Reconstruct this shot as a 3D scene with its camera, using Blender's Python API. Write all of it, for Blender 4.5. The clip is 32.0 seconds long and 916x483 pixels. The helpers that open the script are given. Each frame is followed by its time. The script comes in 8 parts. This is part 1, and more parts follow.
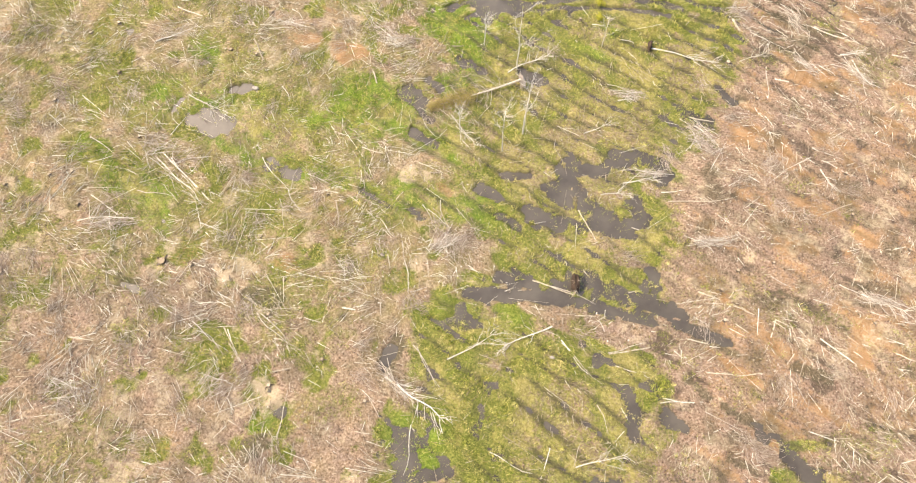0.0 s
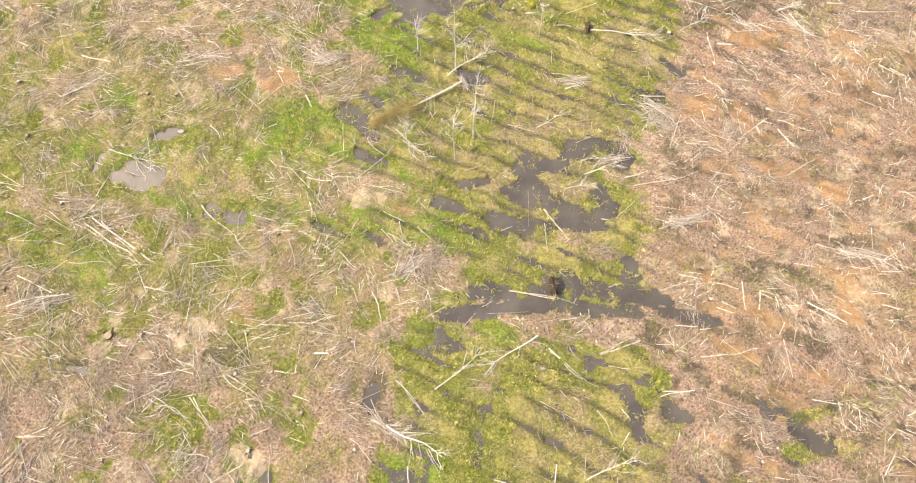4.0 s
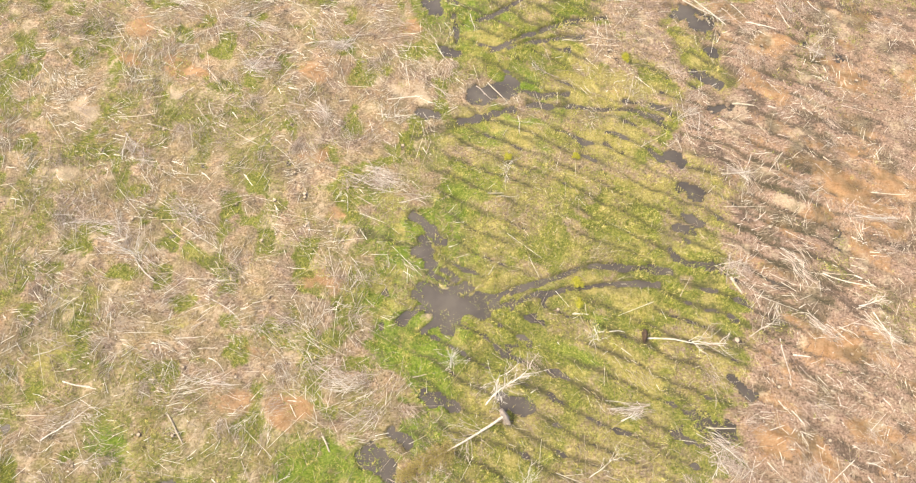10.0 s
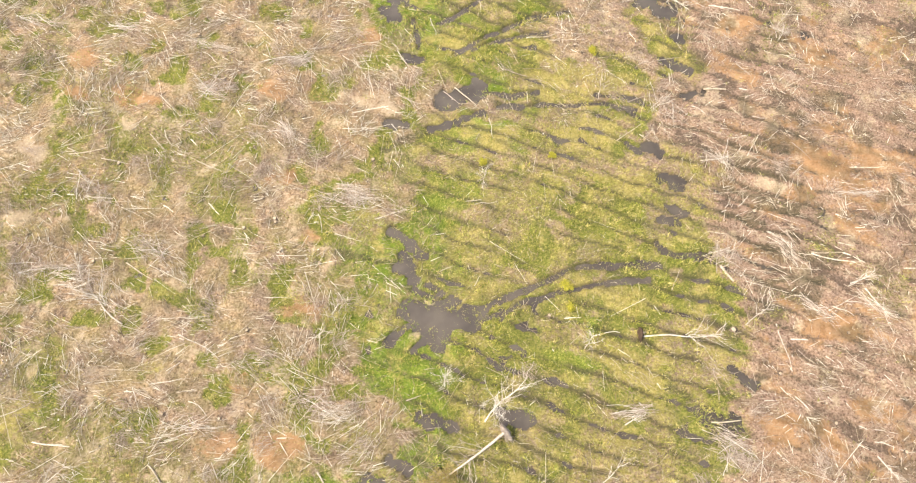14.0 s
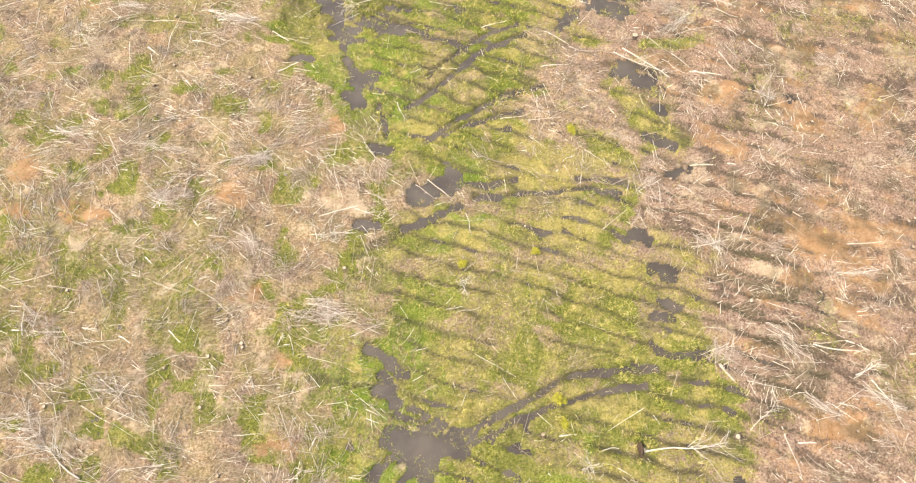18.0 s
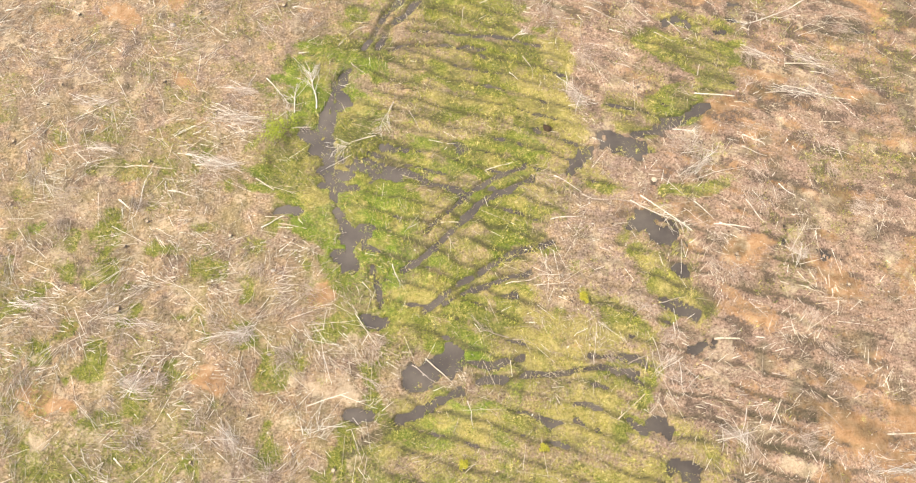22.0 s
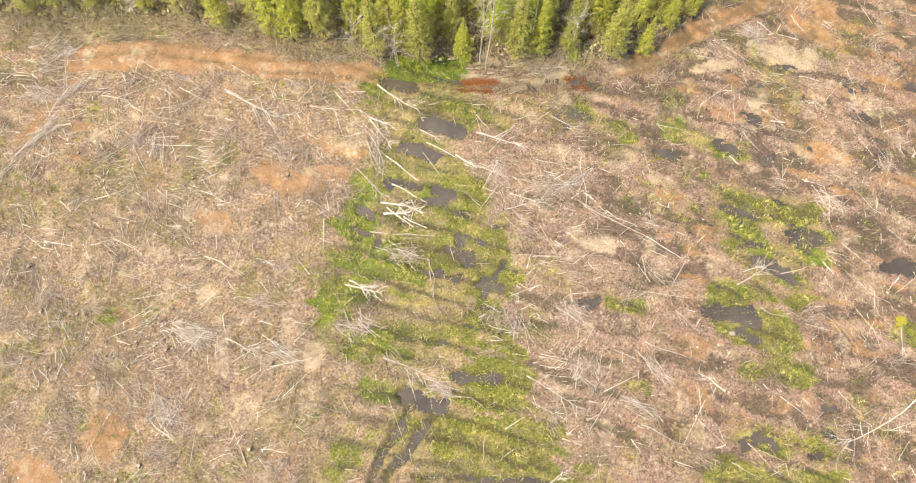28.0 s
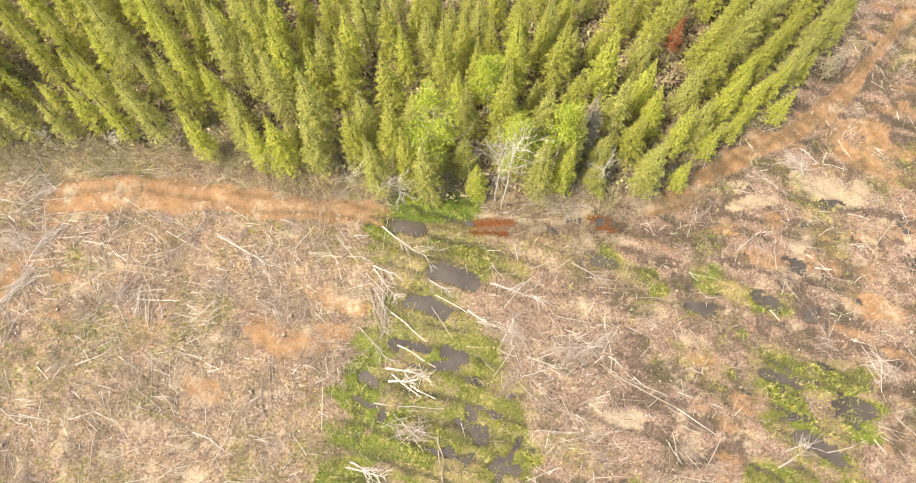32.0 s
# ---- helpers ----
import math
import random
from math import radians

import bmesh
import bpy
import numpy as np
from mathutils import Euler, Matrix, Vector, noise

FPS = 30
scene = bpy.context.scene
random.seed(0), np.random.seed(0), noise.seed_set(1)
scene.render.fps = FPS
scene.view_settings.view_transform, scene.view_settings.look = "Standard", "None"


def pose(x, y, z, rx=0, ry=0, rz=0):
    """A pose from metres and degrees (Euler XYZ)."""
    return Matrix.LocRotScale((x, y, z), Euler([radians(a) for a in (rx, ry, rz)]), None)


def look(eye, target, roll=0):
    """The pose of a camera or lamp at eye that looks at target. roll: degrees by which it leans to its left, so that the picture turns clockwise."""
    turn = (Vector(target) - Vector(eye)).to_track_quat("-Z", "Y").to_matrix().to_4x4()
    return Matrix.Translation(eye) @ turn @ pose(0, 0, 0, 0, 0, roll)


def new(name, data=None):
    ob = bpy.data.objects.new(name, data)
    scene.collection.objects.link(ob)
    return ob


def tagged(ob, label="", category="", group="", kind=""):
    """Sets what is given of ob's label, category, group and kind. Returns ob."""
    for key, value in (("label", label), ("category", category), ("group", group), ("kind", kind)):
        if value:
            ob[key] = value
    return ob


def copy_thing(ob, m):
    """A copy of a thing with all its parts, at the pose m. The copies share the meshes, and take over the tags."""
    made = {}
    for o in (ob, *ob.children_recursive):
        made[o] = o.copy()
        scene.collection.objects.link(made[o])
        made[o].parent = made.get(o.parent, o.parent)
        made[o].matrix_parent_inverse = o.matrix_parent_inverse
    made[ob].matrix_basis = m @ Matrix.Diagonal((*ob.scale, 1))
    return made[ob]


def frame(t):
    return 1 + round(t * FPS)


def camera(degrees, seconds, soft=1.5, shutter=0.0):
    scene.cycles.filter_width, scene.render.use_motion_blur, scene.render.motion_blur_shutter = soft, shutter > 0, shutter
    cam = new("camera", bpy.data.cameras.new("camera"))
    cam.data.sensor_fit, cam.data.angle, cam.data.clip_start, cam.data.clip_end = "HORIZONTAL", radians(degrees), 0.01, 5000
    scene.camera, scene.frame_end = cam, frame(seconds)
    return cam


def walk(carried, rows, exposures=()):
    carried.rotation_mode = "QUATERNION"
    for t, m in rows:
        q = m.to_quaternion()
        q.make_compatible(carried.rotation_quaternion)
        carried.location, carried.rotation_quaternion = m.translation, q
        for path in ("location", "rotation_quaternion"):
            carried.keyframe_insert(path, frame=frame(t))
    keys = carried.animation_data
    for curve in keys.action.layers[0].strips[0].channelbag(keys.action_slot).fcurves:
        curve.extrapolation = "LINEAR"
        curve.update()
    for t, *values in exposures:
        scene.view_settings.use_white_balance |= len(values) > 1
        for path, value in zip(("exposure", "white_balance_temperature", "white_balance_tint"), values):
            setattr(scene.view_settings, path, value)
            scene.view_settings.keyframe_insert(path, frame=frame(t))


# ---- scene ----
cam = camera(68.0, 32.0, soft=1.2)
PATH = [
    (0, (-0.00, 0.00, 60.00), (-2.08, 7.85, 41.72), -0.25),
    (0.5, (0.37, -0.11, 59.60), (-1.87, 7.81, 41.37), -0.23),
    (1, (0.02, -0.15, 59.17), (-1.50, 7.90, 40.93), -1.28),
    (1.5, (-0.42, -0.02, 58.78), (-1.56, 8.04, 40.51), -1.28),
    (2, (-0.58, -0.06, 58.32), (-1.63, 8.03, 40.06), -1.14),
    (2.5, (-0.77, 0.37, 58.18), (-1.73, 8.33, 39.86), -1.05),
    (4.5, (-2.03, 4.92, 57.55), (-2.73, 12.81, 39.19), -0.51),
    (5, (-2.48, 7.14, 57.79), (-3.15, 14.98, 39.40), -0.37),
    (5.5, (-3.01, 9.67, 58.06), (-3.66, 17.43, 39.63), -0.29),
    (6, (-3.62, 12.43, 58.34), (-4.22, 20.13, 39.89), -0.14),
    (6.5, (-4.29, 15.51, 58.74), (-4.85, 23.13, 40.26), 0.01),
    (7, (-4.99, 18.88, 59.26), (-5.50, 26.38, 40.73), 0.20),
    (7.5, (-5.61, 22.08, 59.60), (-6.12, 29.58, 41.07), 0.24),
    (8, (-6.47, 25.32, 59.92), (-6.92, 32.85, 41.40), 0.71),
    (8.5, (-7.22, 28.71, 60.24), (-7.65, 36.25, 41.72), 0.70),
    (9, (-7.66, 31.91, 60.71), (-8.16, 39.57, 42.24), 0.22),
    (9.5, (-8.02, 34.22, 61.44), (-8.57, 41.97, 43.01), 0.14),
    (10, (-8.22, 35.81, 61.74), (-8.86, 43.62, 43.35), 0.07),
    (10.5, (-8.17, 36.83, 61.81), (-9.12, 44.64, 43.42), 0.17),
    (11, (-7.89, 37.39, 61.59), (-9.15, 45.15, 43.20), 0.13),
    (11.5, (-7.62, 37.80, 61.31), (-9.24, 45.47, 42.92), 0.35),
    (12, (-7.42, 38.01, 60.84), (-9.23, 45.67, 42.45), 0.40),
    (12.5, (-7.61, 37.99, 60.48), (-9.21, 45.70, 42.09), 0.57),
    (13, (-8.62, 37.77, 60.26), (-9.18, 45.63, 41.87), 0.69),
    (13.5, (-9.06, 37.67, 60.04), (-9.17, 45.56, 41.67), 0.83),
    (14, (-9.36, 37.48, 59.81), (-9.13, 45.41, 41.45), 0.84),
    (14.5, (-9.61, 37.32, 59.57), (-9.17, 45.29, 41.23), 0.93),
    (16.5, (-9.46, 41.08, 59.45), (-8.73, 48.93, 41.07), 1.17),
    (17, (-9.37, 43.37, 59.60), (-8.57, 51.16, 41.20), 1.56),
    (17.5, (-8.97, 45.92, 59.66), (-8.20, 53.73, 41.26), 1.27),
    (18, (-8.79, 49.17, 60.01), (-7.99, 56.87, 41.57), 1.49),
    (18.5, (-8.35, 52.67, 60.34), (-7.63, 60.31, 41.87), 1.00),
    (19, (-8.27, 55.78, 60.57), (-7.53, 63.53, 42.14), 1.06),
    (19.5, (-7.80, 58.70, 61.68), (-7.15, 66.26, 43.18), 0.61),
    (20, (-7.43, 60.59, 62.35), (-6.86, 68.00, 43.78), 0.33),
    (20.5, (-7.32, 61.93, 62.29), (-6.75, 69.29, 43.70), 0.46),
    (21, (-7.29, 63.49, 61.91), (-6.66, 70.85, 43.33), 0.76),
    (21.5, (-7.10, 66.00, 61.64), (-6.48, 73.22, 42.99), 0.74),
    (22, (-7.18, 68.63, 61.12), (-6.48, 75.82, 42.47), 1.29),
    (22.5, (-7.27, 71.49, 60.54), (-6.50, 78.71, 41.90), 1.72),
    (23, (-7.13, 75.02, 60.32), (-6.38, 82.19, 41.67), 1.63),
    (23.5, (-7.18, 78.82, 60.01), (-6.37, 85.96, 41.34), 2.01),
    (24, (-7.03, 83.33, 60.16), (-6.21, 90.31, 41.44), 2.21),
    (24.5, (-6.65, 88.47, 60.58), (-5.84, 95.20, 41.76), 2.26),
    (25, (-6.15, 93.08, 60.65), (-5.40, 99.77, 41.82), 1.63),
    (25.5, (-5.87, 97.66, 61.14), (-5.14, 104.24, 42.26), 1.46),
    (27.5, (-6.02, 111.55, 60.01), (-5.02, 118.55, 41.30), 2.26),
    (28, (-5.39, 115.74, 60.25), (-4.50, 122.62, 41.49), 1.46),
    (28.5, (-4.90, 120.17, 60.42), (-4.07, 126.89, 41.60), 1.01),
    (29, (-4.61, 124.28, 60.75), (-3.80, 130.95, 41.91), 0.73),
    (29.5, (-4.29, 127.50, 61.27), (-3.55, 134.09, 42.41), 0.36),
    (30, (-3.99, 129.79, 61.50), (-3.33, 136.36, 42.63), -0.06),
    (30.5, (-3.89, 131.37, 61.50), (-3.28, 137.92, 42.61), -0.19),
    (31, (-3.66, 131.99, 61.17), (-3.13, 138.58, 42.30), -0.71),
    (31.5, (-3.58, 132.54, 60.61), (-3.09, 139.09, 41.72), -1.02),
    (32, (-3.62, 132.86, 60.11), (-3.13, 139.38, 41.21), -1.11),
]
walk(cam, [(t, look(eye, target, roll)) for t, eye, target, roll in PATH], exposures=[(0.0, 1.38, 7300, 11), (21.0, 1.39, 7300, 11), (25.0, 1.34, 7300, 11), (28.5, 1.34, 7300, 11), (31.0, 1.41, 7300, 11), (32.0, 1.43, 7300, 11)])

# ---- sky and sun ----
world = bpy.data.worlds.new("world")
scene.world = world
world.use_nodes = True
sky = world.node_tree.nodes.new("ShaderNodeTexSky")
sky.sky_type = "NISHITA"
sky.sun_disc = False
sky.sun_elevation, sky.sun_rotation = radians(52), radians(-60)
sky.dust_density, sky.air_density = 3.0, 1.0
back = world.node_tree.nodes["Background"]
back.inputs["Strength"].default_value = 0.14
world.node_tree.links.new(sky.outputs["Color"], back.inputs["Color"])
sun = new("sun", bpy.data.lights.new("sun", "SUN"))
sun.data.energy, sun.data.angle, sun.data.color = 2.6, radians(6), (1.0, 0.95, 0.86)
sun.matrix_world = look((-60, 60, 100), (0, 95, 0))

# ---- materials ----
def material(name, rough=0.9, metal=0.0, spec=0.3):
    m = bpy.data.materials.new(name)
    m.use_nodes = True
    b = m.node_tree.nodes["Principled BSDF"]
    b.inputs["Roughness"].default_value, b.inputs["Metallic"].default_value = rough, metal
    b.inputs["Specular IOR Level"].default_value = spec
    return m, m.node_tree, b


def node(tree, kind, values=(), layer=""):
    n = tree.nodes.new("ShaderNode" + kind)
    if layer:
        n.attribute_name = layer
    for key, value in values:
        n.inputs[key].default_value = value
    return n


def ramp(tree, source, stops):
    n = tree.nodes.new("ShaderNodeValToRGB")
    e = n.color_ramp.elements
    while len(e) < len(stops):
        e.new(0.5)
    for el, (p, c) in zip(e, stops):
        el.position, el.color = p, (*c, 1)
    tree.links.new(source, n.inputs["Fac"])
    return n.outputs["Color"]


def mix(tree, fac, a, b, how="MIX"):
    n = tree.nodes.new("ShaderNodeMix")
    n.data_type, n.blend_type = "RGBA", how
    for slot, value in ((0, fac), (6, a), (7, b)):
        if isinstance(value, (int, float)):
            n.inputs[slot].default_value = value
        elif isinstance(value, tuple):
            n.inputs[slot].default_value = (*value, 1)
        else:
            tree.links.new(value, n.inputs[slot])
    return n.outputs[2]


def math_node(tree, how, a, b=0.0, clamp=True):
    n = tree.nodes.new("ShaderNodeMath")
    n.operation, n.use_clamp = how, clamp
    for slot, value in ((0, a), (1, b)):
        if isinstance(value, (int, float)):
            n.inputs[slot].default_value = value
        else:
            tree.links.new(value, n.inputs[slot])
    return n.outputs[0]


def noise_tex(tree, scale, detail=4, rough=0.6):
    co = tree.nodes.new("ShaderNodeTexCoord")
    n = node(tree, "TexNoise", (("Scale", scale), ("Detail", detail), ("Roughness", rough)))
    tree.links.new(co.outputs["Object"], n.inputs["Vector"])
    return n.outputs["Fac"]


def bump(tree, bsdf, height, strength, distance):
    n = node(tree, "Bump", (("Strength", strength), ("Distance", distance)))
    tree.links.new(height, n.inputs["Height"])
    tree.links.new(n.outputs["Normal"], bsdf.inputs["Normal"])


def island_material(name, stops, rough=0.85, spec=0.2, fine=None, thin=0.0):
    """Colour that differs from piece to piece of one mesh."""
    m, t, b = material(name, rough, spec=spec)
    g = t.nodes.new("ShaderNodeNewGeometry")
    c = ramp(t, g.outputs["Random Per Island"], stops)
    if fine:
        c = mix(t, ramp(t, noise_tex(t, fine * 0.8, 5, 0.7), [(0.5, (0, 0, 0)), (0.62, (0.75, 0.75, 0.75))]), c, (0.43, 0.36, 0.17))
        c = mix(t, 1.0, c, ramp(t, noise_tex(t, fine * 1.6, 5, 0.7), [(0.34, (0.42, 0.48, 0.42)), (0.66, (1.6, 1.54, 1.42))]), "MULTIPLY")
    t.links.new(c, b.inputs["Base Color"])
    if thin:
        # Thin leaves let part of the light through.
        glow, both = node(t, "BsdfTranslucent"), node(t, "MixShader", (("Fac", thin),))
        t.links.new(c, glow.inputs["Color"])
        t.links.new(b.outputs["BSDF"], both.inputs[1])
        t.links.new(glow.outputs["BSDF"], both.inputs[2])
        t.links.new(both.outputs["Shader"], t.nodes["Material Output"].inputs["Surface"])
    return m


def object_material(name, stops, fine, rough=0.85, spec=0.2, contrast=0.4, bumpy=0.0):
    """Colour that differs from thing to thing, with a grain."""
    m, t, b = material(name, rough, spec=spec)
    g = t.nodes.new("ShaderNodeObjectInfo")
    c = ramp(t, g.outputs["Random"], stops)
    n = noise_tex(t, fine)
    c = mix(t, 1.0, c, ramp(t, n, [(0.3, (1 - contrast,) * 3), (0.7, (1 + contrast,) * 3)]), "MULTIPLY")
    t.links.new(c, b.inputs["Base Color"])
    if bumpy:
        bump(t, b, n, bumpy, 0.03)
    return m


def ground_material():
    m, t, b = material("clearcut_soil", 0.95, spec=0.15)
    rim = noise_tex(t, 2.6, 8, 0.75)

    def zone(name, ragged=0.0):
        f = node(t, "Attribute", layer=name).outputs["Fac"]
        if not ragged:
            return f
        # The rim is broken up finely, while bare and full stay as they are.
        shift = math_node(t, "MULTIPLY", math_node(t, "SUBTRACT", rim, 0.5, False), ragged, False)
        shift = math_node(t, "MULTIPLY", shift, math_node(t, "MULTIPLY", f, 5.0), False)
        wide = math_node(t, "SUBTRACT", math_node(t, "ADD", f, shift, False), 0.22, False)
        return math_node(t, "MULTIPLY", wide, 1.9)
    big, mid, fine, speck = noise_tex(t, 0.18, 3), noise_tex(t, 1.1, 6, 0.65), noise_tex(t, 5.0, 6, 0.75), noise_tex(t, 26.0, 3, 0.7)
    tan = ramp(t, fine, [(0.34, (0.05, 0.028, 0.014)), (0.43, (0.225, 0.15, 0.08)), (0.53, (0.38, 0.27, 0.165)), (0.68, (0.60, 0.48, 0.34))])
    mauve = ramp(t, fine, [(0.34, (0.045, 0.029, 0.023)), (0.45, (0.19, 0.13, 0.103)), (0.57, (0.30, 0.222, 0.185)), (0.70, (0.50, 0.405, 0.345))])
    litter = mix(t, ramp(t, mid, [(0.42, (0, 0, 0)), (0.55, (1, 1, 1))]), tan, mauve)
    rosy = ramp(t, fine, [(0.34, (0.038, 0.022, 0.017)), (0.45, (0.215, 0.138, 0.098)), (0.57, (0.345, 0.24, 0.178)), (0.70, (0.54, 0.415, 0.325))])
    litter = mix(t, zone("rosy"), litter, rosy)
    patch = noise_tex(t, 0.55, 5, 0.6)
    grassy = ramp(t, fine, [(0.3, (0.0882, 0.0772, 0.0221)), (0.5, (0.235, 0.198, 0.0698)), (0.72, (0.404, 0.345, 0.184))])
    where = math_node(t, "MULTIPLY", ramp(t, patch, [(0.40, (0.15, 0.15, 0.15)), (0.60, (1, 1, 1))]), zone("olive"))
    litter = mix(t, where, litter, grassy)
    moss = ramp(t, fine, [(0.3, (0.0367, 0.0515, 0.00882)), (0.5, (0.143, 0.154, 0.0309)), (0.7, (0.316, 0.294, 0.0919))])
    straw = ramp(t, fine, [(0.3, (0.14, 0.125, 0.032)), (0.5, (0.31, 0.262, 0.085)), (0.7, (0.46, 0.385, 0.18))])
    orange = ramp(t, mix(t, 0.5, fine, mid), [(0.32, (0.176, 0.0882, 0.0367)), (0.5, (0.338, 0.202, 0.103)), (0.7, (0.441, 0.309, 0.191))])
    pale = ramp(t, fine, [(0.3, (0.309, 0.228, 0.14)), (0.6, (0.485, 0.39, 0.265)), (0.8, (0.573, 0.492, 0.367))])
    mud = ramp(t, fine, [(0.3, (0.03, 0.03, 0.014)), (0.7, (0.1, 0.09, 0.046))])
    rust = ramp(t, fine, [(0.3, (0.103, 0.0331, 0.011)), (0.7, (0.25, 0.0955, 0.0331))])
    moss = mix(t, zone("fresh"), moss, ramp(t, fine, [(0.3, (0.0404, 0.0735, 0.00882)), (0.5, (0.132, 0.198, 0.0221)), (0.7, (0.265, 0.323, 0.0588))]))
    litter = mix(t, zone("dark", 2.2), litter, ramp(t, fine, [(0.3, (0.045, 0.031, 0.022)), (0.5, (0.13, 0.093, 0.067)), (0.7, (0.24, 0.18, 0.138))]))
    c = mix(t, zone("green", 2.2), litter, moss)
    c = mix(t, zone("yellow", 2.6), c, straw)
    c = mix(t, zone("orange", 2.8), c, orange)
    c = mix(t, zone("pale", 2.8), c, pale)
    c = mix(t, zone("mud"), c, mud)
    c = mix(t, zone("rust"), c, rust)
    c = mix(t, 1.0, c, ramp(t, big, [(0.35, (0.88, 0.88, 0.9)), (0.65, (1.1, 1.08, 1.05))]), "MULTIPLY")
    t.links.new(c, b.inputs["Base Color"])
    t.links.new(math_node(t, "SUBTRACT", 0.95, math_node(t, "MULTIPLY", zone("mud"), 0.5)), b.inputs["Roughness"])
    bump(t, b, mix(t, 0.35, fine, speck), 1.0, 0.22)
    return m


def water_material():
    m, t, b = material("bog_water", 0.08, spec=0.5)
    c = ramp(t, noise_tex(t, 0.35, 4), [(0.35, (0.05, 0.041, 0.032)), (0.65, (0.088, 0.073, 0.056))])
    t.links.new(c, b.inputs["Base Color"])
    bump(t, b, noise_tex(t, 6.0, 2), 0.04, 0.02)
    return m


GROUND, WATER = ground_material(), water_material()
GRASS = island_material("sedge", [(0.0, (0.0588, 0.0882, 0.011)), (0.3, (0.162, 0.202, 0.0272)), (0.6, (0.272, 0.287, 0.0551)), (0.85, (0.31, 0.30, 0.085)), (1.0, (0.37, 0.33, 0.13))], fine=1.4)
FRESH = island_material("fresh_sedge", [(0.0, (0.0515, 0.0919, 0.00882)), (0.4, (0.147, 0.221, 0.0221)), (0.8, (0.279, 0.345, 0.0515)), (1.0, (0.404, 0.412, 0.118))], fine=1.1)
CHIPS = island_material("wood_chips", [(0.0, (0.318, 0.246, 0.166)), (0.5, (0.424, 0.358, 0.265)), (1.0, (0.544, 0.504, 0.431))])
STRAW = island_material("dry_sedge", [(0.0, (0.103, 0.118, 0.0147)), (0.4, (0.25, 0.243, 0.0404)), (0.8, (0.367, 0.323, 0.11)), (1.0, (0.441, 0.382, 0.206))], fine=1.4)
BRUSH = island_material("grey_brush", [(0.0, (0.177, 0.129, 0.098)), (0.5, (0.365, 0.285, 0.228)), (1.0, (0.56, 0.47, 0.385))])
TWIGS = island_material("dead_twigs", [(0.0, (0.07, 0.045, 0.0468)), (0.4, (0.221, 0.162, 0.11)), (0.75, (0.345, 0.287, 0.2)), (1.0, (0.544, 0.492, 0.35))])
BARK = object_material("weathered_wood", [(0.0, (0.359, 0.296, 0.218)), (0.5, (0.484, 0.421, 0.32)), (1.0, (0.608, 0.554, 0.452))], 6.0, bumpy=0.3)
CUT = object_material("sawn_wood", [(0.0, (0.25, 0.19, 0.125)), (1.0, (0.42, 0.345, 0.25))], 20.0)
SPRUCE_BARK = object_material("spruce_bark", [(0.0, (0.0882, 0.0625, 0.0441)), (1.0, (0.191, 0.147, 0.114))], 12.0)
NEEDLES = [island_material("spruce_needles", [(0.0, (0.214, 0.246, 0.045)), (0.5, (0.370, 0.385, 0.077)), (1.0, (0.571, 0.512, 0.139))], thin=0.5),
           island_material("young_spruce_needles", [(0.0, (0.267, 0.319, 0.048)), (0.5, (0.444, 0.468, 0.085)), (1.0, (0.661, 0.609, 0.162))], thin=0.5),
           island_material("olive_spruce_needles", [(0.0, (0.238, 0.258, 0.064)), (0.5, (0.389, 0.394, 0.105)), (1.0, (0.565, 0.533, 0.183))], thin=0.5)]
RED_NEEDLES = island_material("dead_red_needles", [(0.0, (0.118, 0.0257, 0.00882)), (1.0, (0.309, 0.0955, 0.0367))])
RUSSET = island_material("russet_needles", [(0.0, (0.25, 0.165, 0.075)), (0.5, (0.36, 0.285, 0.11)), (1.0, (0.41, 0.37, 0.12))], thin=0.3)
LEAVES = island_material("fresh_leaves", [(0.0, (0.147, 0.198, 0.0147)), (0.5, (0.265, 0.316, 0.0294)), (1.0, (0.397, 0.419, 0.0735))])
YELLOW_LEAVES = island_material("yellow_leaves", [(0.0, (0.221, 0.221, 0.0221)), (1.0, (0.441, 0.397, 0.0588))])
PALE_BARK = object_material("bleached_wood", [(0.0, (0.39, 0.343, 0.281)), (0.5, (0.499, 0.452, 0.374)), (1.0, (0.608, 0.569, 0.491))], 5.0, bumpy=0.25)
GREY_BARK = object_material("grey_bark", [(0.0, (0.265, 0.213, 0.169)), (0.5, (0.367, 0.309, 0.25)), (1.0, (0.456, 0.397, 0.323))], 7.0, bumpy=0.35)
PALE_STICKS = island_material("bleached_sticks", [(0.0, (0.24, 0.185, 0.13)), (0.45, (0.44, 0.375, 0.28)), (0.75, (0.61, 0.555, 0.445)), (1.0, (0.78, 0.735, 0.62))])
FOREST_LITTER = island_material("forest_litter", [(0.0, (0.24, 0.18, 0.11)), (0.4, (0.36, 0.28, 0.18)), (0.7, (0.33, 0.33, 0.11)), (1.0, (0.55, 0.45, 0.33))])
GREY_SPRAYS = island_material("dead_grey_sprays", [(0.0, (0.162, 0.14, 0.0809)), (0.5, (0.25, 0.213, 0.14)), (1.0, (0.338, 0.294, 0.206))])
ROOT_SOIL = object_material("root_soil", [(0.0, (0.0367, 0.0235, 0.0162)), (1.0, (0.0882, 0.0588, 0.0404))], 9.0, bumpy=0.6)
